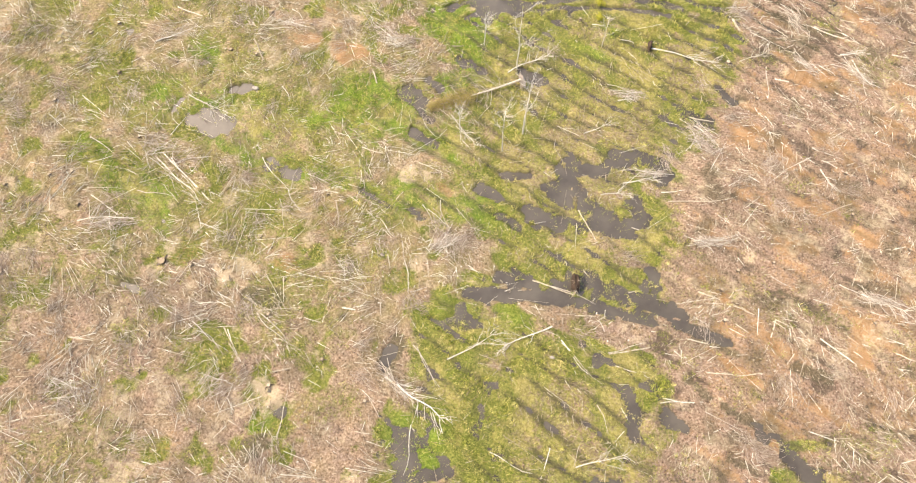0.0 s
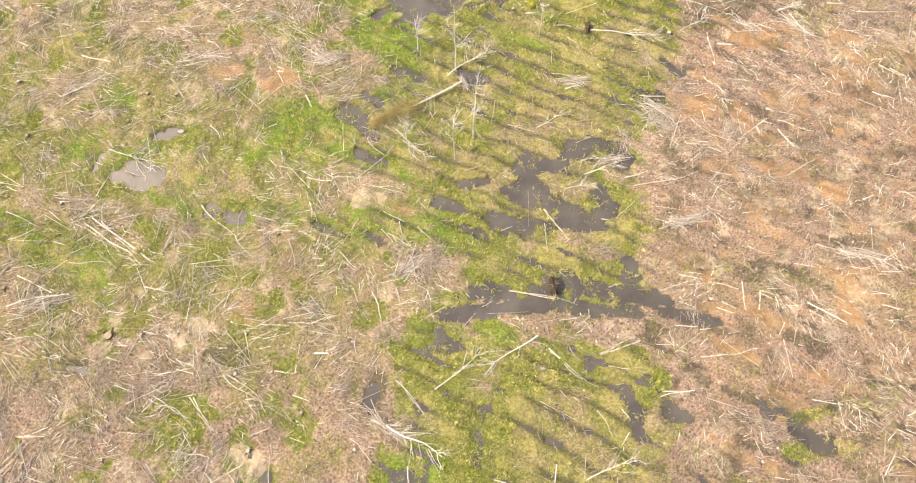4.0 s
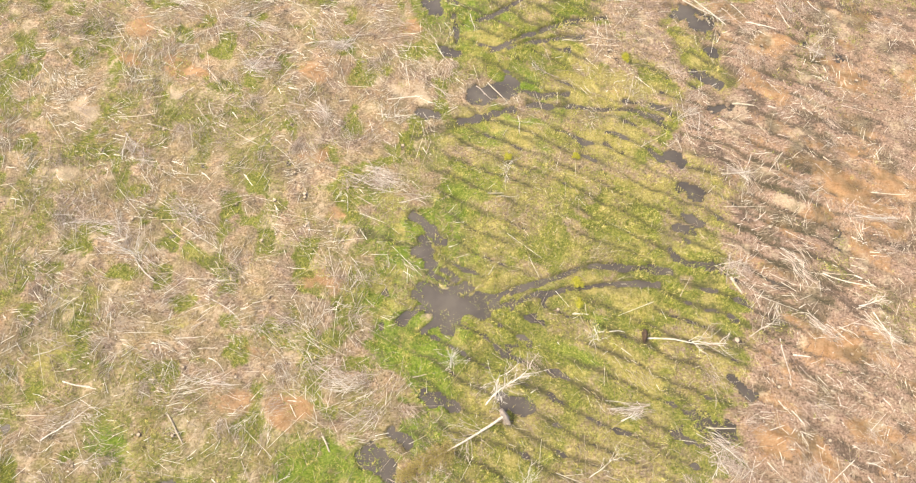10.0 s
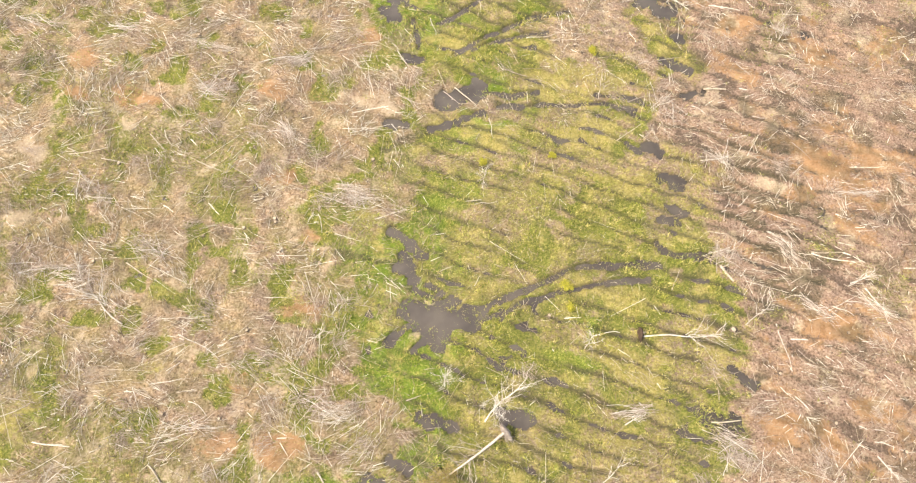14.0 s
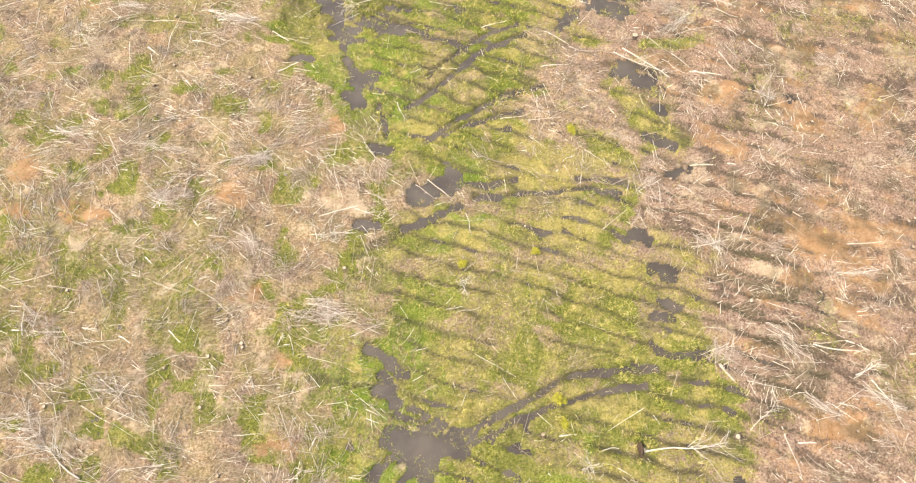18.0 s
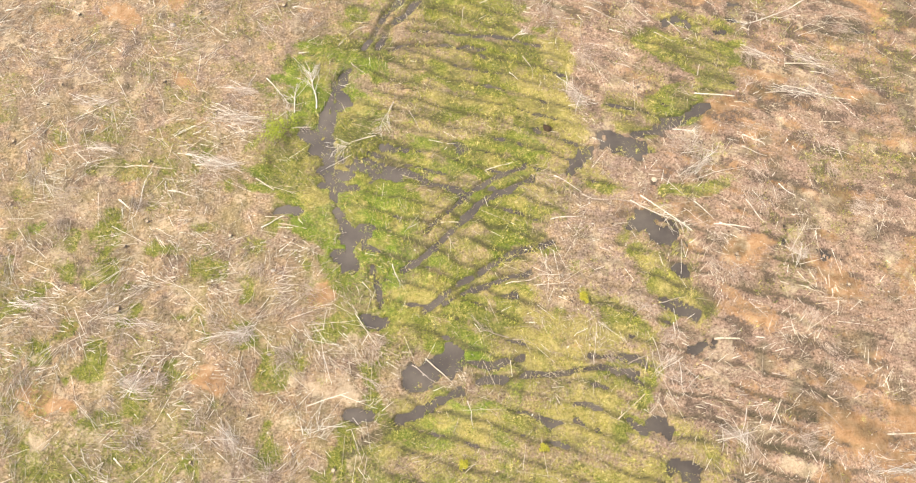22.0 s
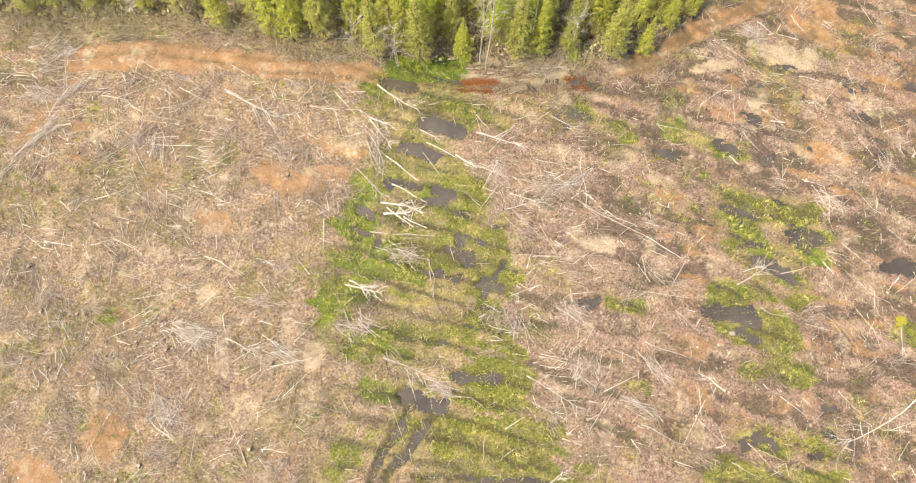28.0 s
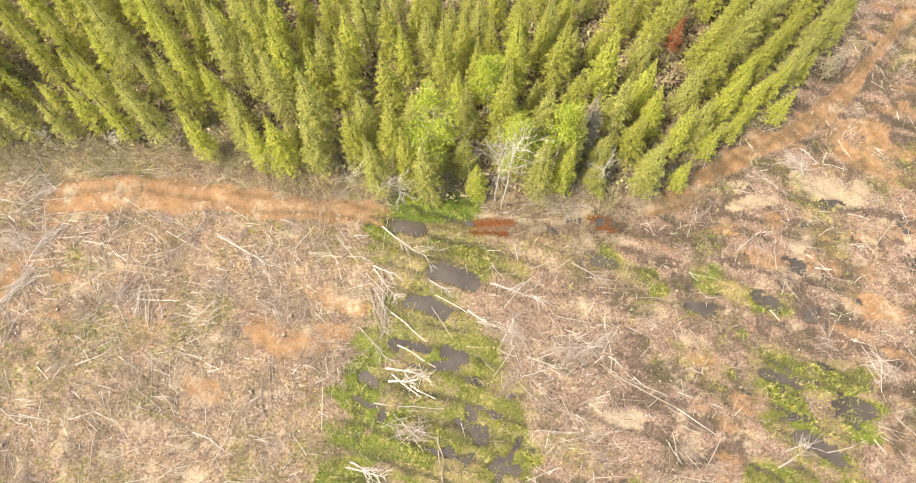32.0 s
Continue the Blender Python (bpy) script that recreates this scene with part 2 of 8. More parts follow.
STONE = object_material("pale_stone", [(0.0, (0.221, 0.184, 0.154)), (1.0, (0.323, 0.287, 0.243))], 8.0, bumpy=0.4)

# ---- the lie of the land ----
FALL = -0.028
X0, X1, Y0, Y1, STEP = -67.0, 53.0, -9.0, 195.0, 0.25
GX, GY = np.meshgrid(np.arange(X0, X1 + 0.01, STEP), np.arange(Y0, Y1 + 0.01, STEP))
TABLE = np.random.default_rng(5).random((256, 256))


def vnoise(x, y, size, seed=0):
    """Smooth noise from 0 to 1 with lumps of that size in metres."""
    u, v = x / size + seed * 17.3, y / size + seed * 31.7
    i, j = np.floor(u).astype(int), np.floor(v).astype(int)
    a, b = u - i, v - j
    a, b = a * a * (3 - 2 * a), b * b * (3 - 2 * b)
    g = lambda p, q: TABLE[p % 256, q % 256]
    return (g(i, j) * (1 - a) + g(i + 1, j) * a) * (1 - b) + (g(i, j + 1) * (1 - a) + g(i + 1, j + 1) * a) * b


def fractal(x, y, size, seed=0, steps=4):
    return sum(vnoise(x, y, size / 2**k, seed + k) * 0.5**k for k in range(steps)) / sum(0.5**k for k in range(steps))


ZONES = {k: np.zeros_like(GX) for k in ("green", "yellow", "orange", "pale", "mud", "rust", "pool", "rut", "road", "wet", "wheel")}
WX = GX + 1.6 * (fractal(GX, GY, 3.0, 1) - 0.5) + 2.4 * (vnoise(GX, GY, 7.0, 3) - 0.5)
WY = GY + 1.6 * (fractal(GX, GY, 3.0, 2) - 0.5) + 2.4 * (vnoise(GX, GY, 7.0, 4) - 0.5)
NX = GX + 0.5 * (fractal(GX, GY, 1.2, 5) - 0.5) + 0.5 * (vnoise(GX, GY, 4.0, 7) - 0.5)
NY = GY + 0.5 * (fractal(GX, GY, 1.2, 6) - 0.5) + 0.5 * (vnoise(GX, GY, 4.0, 8) - 0.5)


def area(zone, ax, ay, bx, by, r, soft=0.5, ragged=True):
    """Raises a zone within r metres of the line from a to b, with a ragged soft rim."""
    reach = r * 1.6 + 2.5
    i0, i1 = (int(np.clip((v - X0) / STEP, 0, GX.shape[1])) for v in (min(ax, bx) - reach, max(ax, bx) + reach))
    j0, j1 = (int(np.clip((v - Y0) / STEP, 0, GX.shape[0])) for v in (min(ay, by) - reach, max(ay, by) + reach))
    part_ = np.s_[j0:j1, i0:i1]
    x, y = (WX[part_], WY[part_]) if ragged else (NX[part_], NY[part_])
    dx, dy = bx - ax, by - ay
    k = np.clip(((x - ax) * dx + (y - ay) * dy) / (dx * dx + dy * dy + 1e-6), 0, 1)
    d = np.hypot(x - ax - k * dx, y - ay - k * dy)
    ZONES[zone][part_] = np.maximum(ZONES[zone][part_], np.clip((r * (1 + soft / 2) - d) / (r * soft), 0, 1))


area("pool", 8.6, 40.1, 10.9, 39.5, 1.05, 0.9, False)
area("pool", 10.9, 39.5, 11.4, 38.5, 1.05, 0.9, False)
area("pool", 6.2, 39.7, 8.9, 40.1, 0.53, 0.9, False)
area("pool", 5.2, 37.5, 7.3, 38.7, 0.62, 0.9, False)
area("pool", 3.4, 36.2, 4.1, 36.9, 0.72, 0.9, False)
area("pool", 2.1, 36.2, 1.6, 32.9, 1.22, 0.9, False)
area("pool", 0.3, 33.8, 2.1, 32.7, 0.81, 0.9, False)
area("pool", 4.1, 33.1, 7.1, 32.1, 0.90, 0.9, False)
area("pool", 6.1, 31.1, 9.1, 31.1, 1.10, 0.9, False)
area("pool", 9.2, 34.3, 10.6, 32.4, 0.71, 0.9, False)
area("pool", -0.8, 30.6, 2.2, 29.9, 0.99, 0.9, False)
area("pool", -3.2, 29.5, -1.7, 28.9, 0.49, 0.9, False)
area("pool", -4.0, 34.0, -2.0, 34.9, 0.40, 0.9, False)
area("pool", -6.4, 31.9, -4.3, 31.3, 0.50, 0.9, False)
area("pool", -16.5, 41.1, -14.8, 40.4, 0.99, 0.9, False)
area("pool", -14.2, 39.1, -12.9, 38.4, 0.57, 0.9, False)
area("pool", -14.4, 36.5, -11.7, 35.7, 0.51, 0.9, False)
area("pool", -12.3, 46.8, -9.5, 46.1, 0.54, 0.9, False)
area("pool", -5.2, 47.1, -3.0, 46.7, 0.65, 0.9, False)
area("pool", -14.7, 43.4, -13.0, 42.7, 0.48, 0.9, False)
area("pool", 13.1, 46.0, 15.1, 45.6, 0.77, 0.9, False)
area("pool", 15.9, 50.6, 17.4, 48.9, 0.56, 0.9, False)
area("pool", -36.3, 32.3, -33.5, 32.7, 0.69, 0.9, False)
area("pool", -39.3, 32.1, -38.7, 33.6, 0.25, 0.9, False)
area("pool", -34.1, 36.5, -33.0, 37.1, 0.60, 0.9, False)
area("pool", 10.7, 62.7, 12.4, 61.5, 0.42, 0.9, False)
area("pool", 12.4, 61.5, 15.7, 61.5, 0.42, 0.9, False)
area("pool", -13.9, 63.2, -12.6, 62.0, 0.47, 0.9, False)
area("pool", -14.3, 60.5, -12.7, 59.2, 0.47, 0.9, False)
area("pool", -11.5, 58.9, -8.7, 57.3, 0.35, 0.9, False)
area("pool", 11.7, 73.8, 11.7, 73.0, 0.51, 0.9, False)
area("pool", 12.5, 69.5, 13.2, 69.4, 0.62, 0.9, False)
area("mud", -19.8, 62.0, -14.3, 60.7, 0.35, 0.9, False)
area("mud", 9.7, 48.9, 12.9, 47.4, 0.33, 0.9, False)
area("mud", 21.0, 71.2, 24.7, 70.5, 0.32, 0.9, False)
area("mud", 21.3, 66.9, 24.9, 66.1, 0.31, 0.9, False)
area("mud", 20.3, 62.6, 27.9, 60.9, 0.42, 0.9, False)
area("mud", 21.2, 59.3, 25.9, 59.0, 0.30, 0.9, False)
area("pool", -2.2, 23.2, 0.6, 23.3, 0.65, 0.9, False)
area("pool", 3.5, 24.0, 5.2, 23.9, 0.65, 0.9, False)
area("pool", 7.3, 24.3, 12.2, 24.3, 0.70, 0.9, False)
area("pool", 12.2, 24.3, 15.0, 23.9, 0.70, 0.9, False)
area("pool", -4.8, 20.7, -1.6, 21.3, 0.64, 0.9, False)
area("pool", -1.6, 21.3, 3.7, 22.8, 0.64, 0.9, False)
area("pool", 3.7, 22.8, 7.0, 22.5, 0.64, 0.9, False)
area("pool", 7.0, 22.5, 10.7, 22.6, 0.64, 0.9, False)
area("pool", 10.7, 22.6, 12.6, 22.3, 0.64, 0.9, False)
area("pool", 15.0, 22.8, 19.8, 22.5, 0.53, 0.9, False)
area("pool", 12.1, 27.3, 12.7, 25.6, 0.71, 0.9, False)
area("pool", 11.2, 15.8, 12.1, 13.4, 0.61, 0.9, False)
area("pool", 11.9, 13.3, 12.2, 11.9, 0.40, 0.9, False)
area("pool", 14.9, 14.3, 16.4, 13.8, 0.65, 0.9, False)
area("pool", -9.9, 14.0, -10.3, 12.1, 0.51, 0.9, False)
area("pool", -6.3, 6.3, -5.4, 4.4, 1.15, 0.9, False)
area("pool", -4.6, 4.2, -2.6, 4.9, 0.67, 0.9, False)
area("pool", 9.9, 6.9, 11.8, 7.2, 0.77, 0.9, False)
area("pool", 23.0, 15.3, 25.1, 14.4, 0.69, 0.9, False)
area("pool", 25.1, 14.4, 28.1, 12.8, 0.69, 0.9, False)
area("mud", 19.9, 16.5, 23.5, 15.3, 0.56, 0.9, False)
area("mud", 23.5, 15.3, 25.7, 14.6, 0.56, 0.9, False)
area("mud", 16.3, 18.0, 18.4, 17.0, 0.36, 0.9, False)
area("mud", 23.6, 28.7, 26.9, 28.0, 0.27, 0.9, False)
area("mud", 20.5, 12.3, 22.9, 11.7, 0.30, 0.9, False)
area("pool", -27.1, 29.2, -24.3, 28.7, 0.42, 0.9, False)
area("pool", -17.3, 28.6, -14.4, 27.7, 0.37, 0.9, False)
area("pool", -12.3, 27.9, -11.2, 27.1, 0.37, 0.9, False)
area("pool", -36.2, 13.3, -34.3, 13.3, 0.43, 0.9, False)
area("pool", -12.9, 55.9, -7.6, 55.5, 1.17, 0.9, False)
area("pool", -10.5, 56.9, -9.2, 57.4, 0.43, 0.9, False)
area("pool", -11.4, 54.2, -9.8, 54.7, 0.74, 0.9, False)
area("pool", -13.5, 54.8, -15.0, 53.2, 0.37, 0.9, False)
area("pool", -11.7, 53.7, -12.7, 52.6, 0.31, 0.9, False)
area("pool", -7.6, 56.3, -6.0, 56.5, 0.59, 0.9, False)
area("pool", -13.2, 60.5, -14.0, 61.7, 0.49, 0.9, False)
area("pool", -12.9, 59.3, -13.4, 61.1, 0.49, 0.9, False)
area("pool", -15.1, 64.1, -11.8, 61.6, 0.50, 0.9, False)
area("pool", -12.6, 58.1, -10.8, 57.5, 0.32, 0.9, False)
area("pool", 10.9, 73.5, 11.8, 73.2, 0.55, 0.9, False)
area("pool", 11.9, 69.9, 13.6, 69.5, 0.65, 0.9, False)
area("pool", 11.8, 65.6, 12.9, 65.2, 0.64, 0.9, False)
area("pool", -16.4, 91.2, -15.1, 90.0, 0.71, 0.9, False)
area("rut", -7.5, 56.1, -4.1, 57.6, 0.32, 0.5, False)
area("rut", -4.1, 57.6, -1.8, 58.5, 0.32, 0.5, False)
area("rut", -1.8, 58.5, -0.0, 59.5, 0.32, 0.5, False)
area("rut", -0.0, 59.5, 2.3, 60.3, 0.32, 0.5, False)
area("rut", 2.3, 60.3, 4.7, 60.7, 0.32, 0.5, False)
area("rut", 4.7, 60.7, 7.7, 60.9, 0.32, 0.5, False)
area("rut", 7.7, 60.9, 10.6, 60.7, 0.32, 0.5, False)
area("rut", -7.4, 55.3, -4.6, 55.8, 0.27, 0.5, False)
area("rut", -4.6, 55.8, -2.9, 57.0, 0.27, 0.5, False)
area("rut", -2.9, 57.0, 0.6, 58.0, 0.27, 0.5, False)
area("rut", 0.6, 58.0, 4.1, 58.7, 0.27, 0.5, False)
area("rut", 4.1, 58.7, 7.6, 59.1, 0.27, 0.5, False)
area("rut", 7.6, 59.1, 9.4, 59.3, 0.27, 0.5, False)
area("pool", -9.6, 79.6, -6.5, 80.3, 1.14, 0.9, False)
area("pool", -6.4, 81.7, -5.4, 81.0, 0.72, 0.9, False)
area("pool", -11.1, 75.9, -8.4, 76.8, 0.43, 0.9, False)
area("pool", -8.4, 76.8, -5.6, 77.7, 0.43, 0.9, False)
area("pool", -15.6, 76.6, -14.0, 76.6, 0.63, 0.9, False)
area("pool", -14.0, 85.1, -12.3, 84.7, 0.72, 0.9, False)
area("pool", -15.6, 93.2, -13.8, 93.7, 0.70, 0.9, False)
area("pool", -16.2, 90.1, -15.5, 91.3, 0.46, 0.9, False)
area("pool", 13.3, 93.5, 15.7, 91.7, 0.96, 0.9, False)
area("pool", 11.9, 102.3, 14.6, 101.1, 0.95, 0.9, False)
area("pool", 16.6, 103.4, 19.3, 104.2, 0.45, 0.9, False)
area("pool", 19.3, 104.2, 22.6, 105.9, 0.45, 0.9, False)
area("pool", 14.4, 84.8, 16.8, 83.5, 0.58, 0.9, False)
area("pool", 16.2, 88.1, 16.7, 87.5, 0.47, 0.9, False)
area("pool", 11.2, 73.6, 12.0, 73.0, 0.65, 0.9, False)
area("pool", 12.7, 70.1, 14.0, 69.5, 0.69, 0.9, False)
area("pool", 12.2, 67.1, 13.6, 66.4, 0.52, 0.9, False)
area("pool", 15.9, 80.3, 17.7, 80.7, 0.45, 0.9, False)
area("pool", 7.1, 99.0, 7.9, 100.0, 0.49, 0.9, False)
area("pool", -16.6, 110.5, -16.0, 109.4, 0.63, 0.9, False)
area("pool", -18.8, 104.3, -17.3, 103.5, 0.92, 0.9, False)
area("pool", -17.3, 102.1, -17.0, 100.0, 0.60, 0.9, False)
area("pool", -17.9, 99.0, -14.3, 98.4, 0.36, 0.9, False)
area("pool", -22.0, 96.8, -20.2, 96.6, 0.53, 0.9, False)
area("pool", -9.6, 109.8, -8.0, 109.4, 0.25, 0.9, False)
area("rut", -4.9, 80.4, -2.1, 80.0, 0.33, 0.5, False)
area("rut", -2.1, 80.0, 0.1, 80.4, 0.33, 0.5, False)
area("rut", 6.2, 80.3, 9.5, 79.8, 0.33, 0.5, False)
area("rut", 9.5, 79.8, 11.2, 79.7, 0.33, 0.5, False)
area("rut", -3.9, 78.4, -2.3, 78.6, 0.33, 0.5, False)
area("rut", -2.3, 78.6, 0.5, 78.7, 0.33, 0.5, False)
area("rut", 0.5, 78.7, 3.2, 78.8, 0.33, 0.5, False)
area("rut", 3.2, 78.8, 7.2, 79.0, 0.33, 0.5, False)
area("rut", 7.2, 79.0, 10.4, 78.4, 0.33, 0.5, False)
area("rut", -8.4, 85.3, -5.5, 87.6, 0.32, 0.5, False)
area("rut", -5.5, 87.6, -2.4, 89.5, 0.32, 0.5, False)
area("rut", -2.4, 89.5, 0.6, 90.8, 0.32, 0.5, False)
area("rut", 0.6, 90.8, 4.3, 91.5, 0.32, 0.5, False)
area("rut", -6.7, 85.8, -4.3, 87.2, 0.26, 0.5, False)
area("rut", -4.3, 87.2, -1.4, 88.2, 0.26, 0.5, False)
area("rut", -1.4, 88.2, 1.6, 88.7, 0.26, 0.5, False)
area("rut", -10.5, 89.7, -6.9, 91.9, 0.30, 0.5, False)
area("rut", -6.9, 91.9, -4.4, 94.0, 0.30, 0.5, False)
area("rut", -4.4, 94.0, -1.8, 96.2, 0.30, 0.5, False)
area("rut", -1.8, 96.2, 0.7, 97.5, 0.30, 0.5, False)
area("rut", 0.7, 97.5, 3.0, 98.7, 0.30, 0.5, False)
area("rut", -8.0, 93.4, -5.5, 95.2, 0.27, 0.5, False)
area("rut", -5.5, 95.2, -2.9, 97.3, 0.27, 0.5, False)
area("rut", -2.9, 97.3, -0.4, 98.8, 0.27, 0.5, False)
area("rut", -0.4, 98.8, 2.2, 100.0, 0.27, 0.5, False)
area("rut", -13.0, 102.2, -10.0, 100.3, 0.30, 0.5, False)
area("rut", -10.0, 100.3, -7.1, 98.4, 0.30, 0.5, False)
area("rut", -7.1, 98.4, -3.9, 97.2, 0.30, 0.5, False)
area("mud", -11.1, 75.6, -13.8, 74.5, 0.36, 0.9, False)
area("mud", -13.8, 74.5, -15.9, 73.0, 0.36, 0.9, False)
area("mud", 17.6, 72.6, 19.2, 72.3, 0.32, 0.9, False)
area("mud", 16.9, 69.3, 25.4, 66.7, 0.32, 0.9, False)
area("mud", 21.3, 72.1, 25.5, 71.2, 0.27, 0.9, False)
area("mud", 22.4, 74.2, 25.6, 73.4, 0.28, 0.9, False)
area("mud", 15.8, 66.8, 21.2, 65.0, 0.31, 0.9, False)
area("mud", 2.0, 92.8, 3.7, 92.1, 0.24, 0.9, False)
area("pool", -8.4, 124.0, -5.9, 123.2, 0.74, 0.9, False)
area("pool", -4.3, 125.3, -0.4, 124.4, 0.52, 0.9, False)
area("pool", -15.2, 112.3, -15.8, 110.0, 0.47, 0.9, False)
area("pool", -16.4, 109.5, -15.6, 108.1, 0.77, 0.9, False)
area("pool", -16.7, 107.4, -17.0, 105.4, 0.41, 0.9, False)
area("pool", -19.7, 105.1, -18.7, 103.1, 0.60, 0.9, False)
area("pool", -17.2, 104.4, -17.0, 100.5, 0.60, 0.9, False)
area("pool", -17.8, 100.6, -15.3, 99.9, 0.59, 0.9, False)
area("pool", -14.3, 101.3, -10.4, 99.5, 0.64, 0.9, False)
area("pool", -11.7, 103.0, -9.2, 102.3, 0.35, 0.9, False)
area("pool", 11.2, 102.3, 13.5, 101.9, 0.89, 0.9, False)
area("pool", 7.5, 100.1, 9.2, 101.2, 0.57, 0.9, False)
area("pool", 14.3, 103.2, 17.0, 103.1, 0.32, 0.9, False)
area("pool", 17.8, 104.4, 19.7, 104.5, 0.38, 0.9, False)
area("pool", 19.7, 104.5, 21.9, 105.9, 0.38, 0.9, False)
area("pool", 19.9, 128.7, 24.0, 128.0, 0.73, 0.9, False)
area("pool", 22.3, 127.0, 23.6, 125.8, 0.48, 0.9, False)
area("pool", 30.9, 135.8, 32.0, 135.0, 0.63, 0.9, False)
area("pool", 26.1, 133.3, 27.6, 132.8, 0.56, 0.9, False)
area("pool", 39.4, 131.7, 41.2, 131.2, 0.57, 0.9, False)
area("pool", 21.4, 117.3, 22.4, 116.6, 0.57, 0.9, False)
area("pool", 25.4, 115.5, 26.4, 115.1, 0.34, 0.9, False)
area("pool", 28.0, 119.2, 29.2, 119.0, 0.41, 0.9, False)
area("pool", -4.5, 142.4, -3.5, 142.3, 0.50, 0.9, False)
area("pool", -4.8, 134.9, -2.8, 133.9, 0.48, 0.9, False)
area("pool", 8.0, 130.6, 9.6, 130.7, 0.42, 0.9, False)
area("pool", -3.4, 137.3, -1.6, 136.4, 0.30, 0.9, False)
area("pool", -10.6, 137.7, -9.7, 138.7, 0.36, 0.9, False)
area("rut", -7.9, 123.4, -9.5, 121.0, 0.38, 0.5, False)
area("rut", -9.5, 121.0, -10.9, 119.1, 0.38, 0.5, False)
area("rut", -10.9, 119.1, -12.1, 117.1, 0.38, 0.5, False)
area("rut", -12.1, 117.1, -13.4, 115.0, 0.38, 0.5, False)
area("rut", -5.9, 123.2, -7.5, 120.9, 0.44, 0.5, False)
area("rut", -7.5, 120.9, -8.7, 119.2, 0.44, 0.5, False)
area("rut", -8.7, 119.2, -10.5, 117.6, 0.44, 0.5, False)
area("rut", -10.5, 117.6, -11.9, 115.1, 0.44, 0.5, False)
area("rut", -8.3, 117.1, -5.0, 117.1, 0.26, 0.5, False)
area("rut", -5.0, 117.1, -2.8, 116.6, 0.26, 0.5, False)
area("rut", -2.8, 116.6, 1.0, 116.1, 0.26, 0.5, False)
area("rut", 1.0, 116.1, 2.6, 115.6, 0.26, 0.5, False)
area("rut", 2.6, 115.6, 5.8, 114.6, 0.26, 0.5, False)
area("rut", -10.6, 114.5, -9.0, 115.2, 0.27, 0.5, False)
area("rut", -9.0, 115.2, -6.2, 115.4, 0.27, 0.5, False)
area("rut", -6.2, 115.4, -4.1, 115.1, 0.27, 0.5, False)
area("rut", -4.1, 115.1, -0.3, 114.4, 0.27, 0.5, False)
area("rut", -0.8, 132.2, 0.6, 134.2, 0.24, 0.5, False)
area("rut", 0.6, 134.2, 1.6, 135.5, 0.24, 0.5, False)
area("mud", 2.8, 132.0, 7.4, 130.0, 0.42, 0.9, False)
area("mud", 6.9, 126.4, 10.2, 124.9, 0.35, 0.9, False)
area("mud", 4.5, 141.9, 6.8, 140.2, 0.25, 0.9, False)
area("mud", 9.2, 122.5, 12.5, 121.0, 0.35, 0.9, False)
area("mud", 5.2, 122.7, 6.9, 122.0, 0.29, 0.9, False)
area("mud", 12.2, 112.7, 13.7, 111.5, 0.22, 0.9, False)
area("pool", -4.7, 150.8, -1.5, 149.7, 0.81, 0.9, False)
area("pool", -7.0, 148.2, -3.9, 147.1, 0.69, 0.9, False)
area("pool", -8.3, 144.8, -5.7, 143.8, 0.47, 0.9, False)
area("pool", -3.7, 143.3, -2.7, 142.7, 0.62, 0.9, False)
area("pool", -7.6, 155.4, -5.3, 154.8, 0.50, 0.9, False)
area("pool", 10.8, 150.9, 12.1, 150.2, 0.55, 0.9, False)
area("pool", 18.7, 145.7, 20.2, 145.0, 0.54, 0.9, False)
area("pool", 24.8, 145.7, 26.8, 144.7, 0.54, 0.9, False)
area("pool", 23.7, 138.8, 26.6, 137.5, 0.47, 0.9, False)
area("pool", -2.6, 138.1, -1.8, 135.6, 0.45, 0.9, False)
area("pool", -0.6, 133.5, 0.9, 132.9, 0.64, 0.9, False)
area("pool", -4.4, 134.8, -3.0, 133.8, 0.40, 0.9, False)
area("pool", -11.6, 141.9, -10.6, 141.3, 0.46, 0.9, False)
area("pool", 29.7, 135.3, 31.6, 134.7, 0.68, 0.9, False)
area("pool", 25.4, 133.2, 28.2, 132.0, 0.67, 0.9, False)
area("pool", 38.1, 131.7, 40.9, 130.9, 0.64, 0.9, False)
area("pool", 20.4, 117.1, 22.6, 116.4, 0.58, 0.9, False)
area("pool", 29.7, 135.6, 32.4, 134.7, 0.59, 0.9, False)
area("mud", 9.9, 151.5, 12.2, 150.6, 0.49, 0.9, False)
area("mud", 5.6, 131.7, 8.7, 130.2, 0.39, 0.9, False)
area("mud", 2.0, 129.7, 5.7, 128.8, 0.33, 0.9, False)
area("mud", 7.0, 120.5, 10.4, 118.6, 0.36, 0.9, False)
area("mud", 3.5, 125.1, 6.9, 123.1, 0.32, 0.9, False)
area("mud", -0.3, 128.8, 2.0, 126.3, 0.27, 0.9, False)
area("mud", 13.9, 139.5, 17.1, 138.0, 0.29, 0.9, False)
area("green", -6.2, 17.0, 11.3, 16.8, 2.31, 1.3)
area("green", -3.7, 12.6, 10.9, 12.7, 2.99, 1.3)
area("green", -4.5, 7.2, 11.4, 7.9, 3.36, 1.3)
area("green", -0.2, 25.6, 11.2, 25.7, 2.17, 1.3)
area("green", -3.4, 30.2, 11.2, 32.5, 3.37, 1.3)
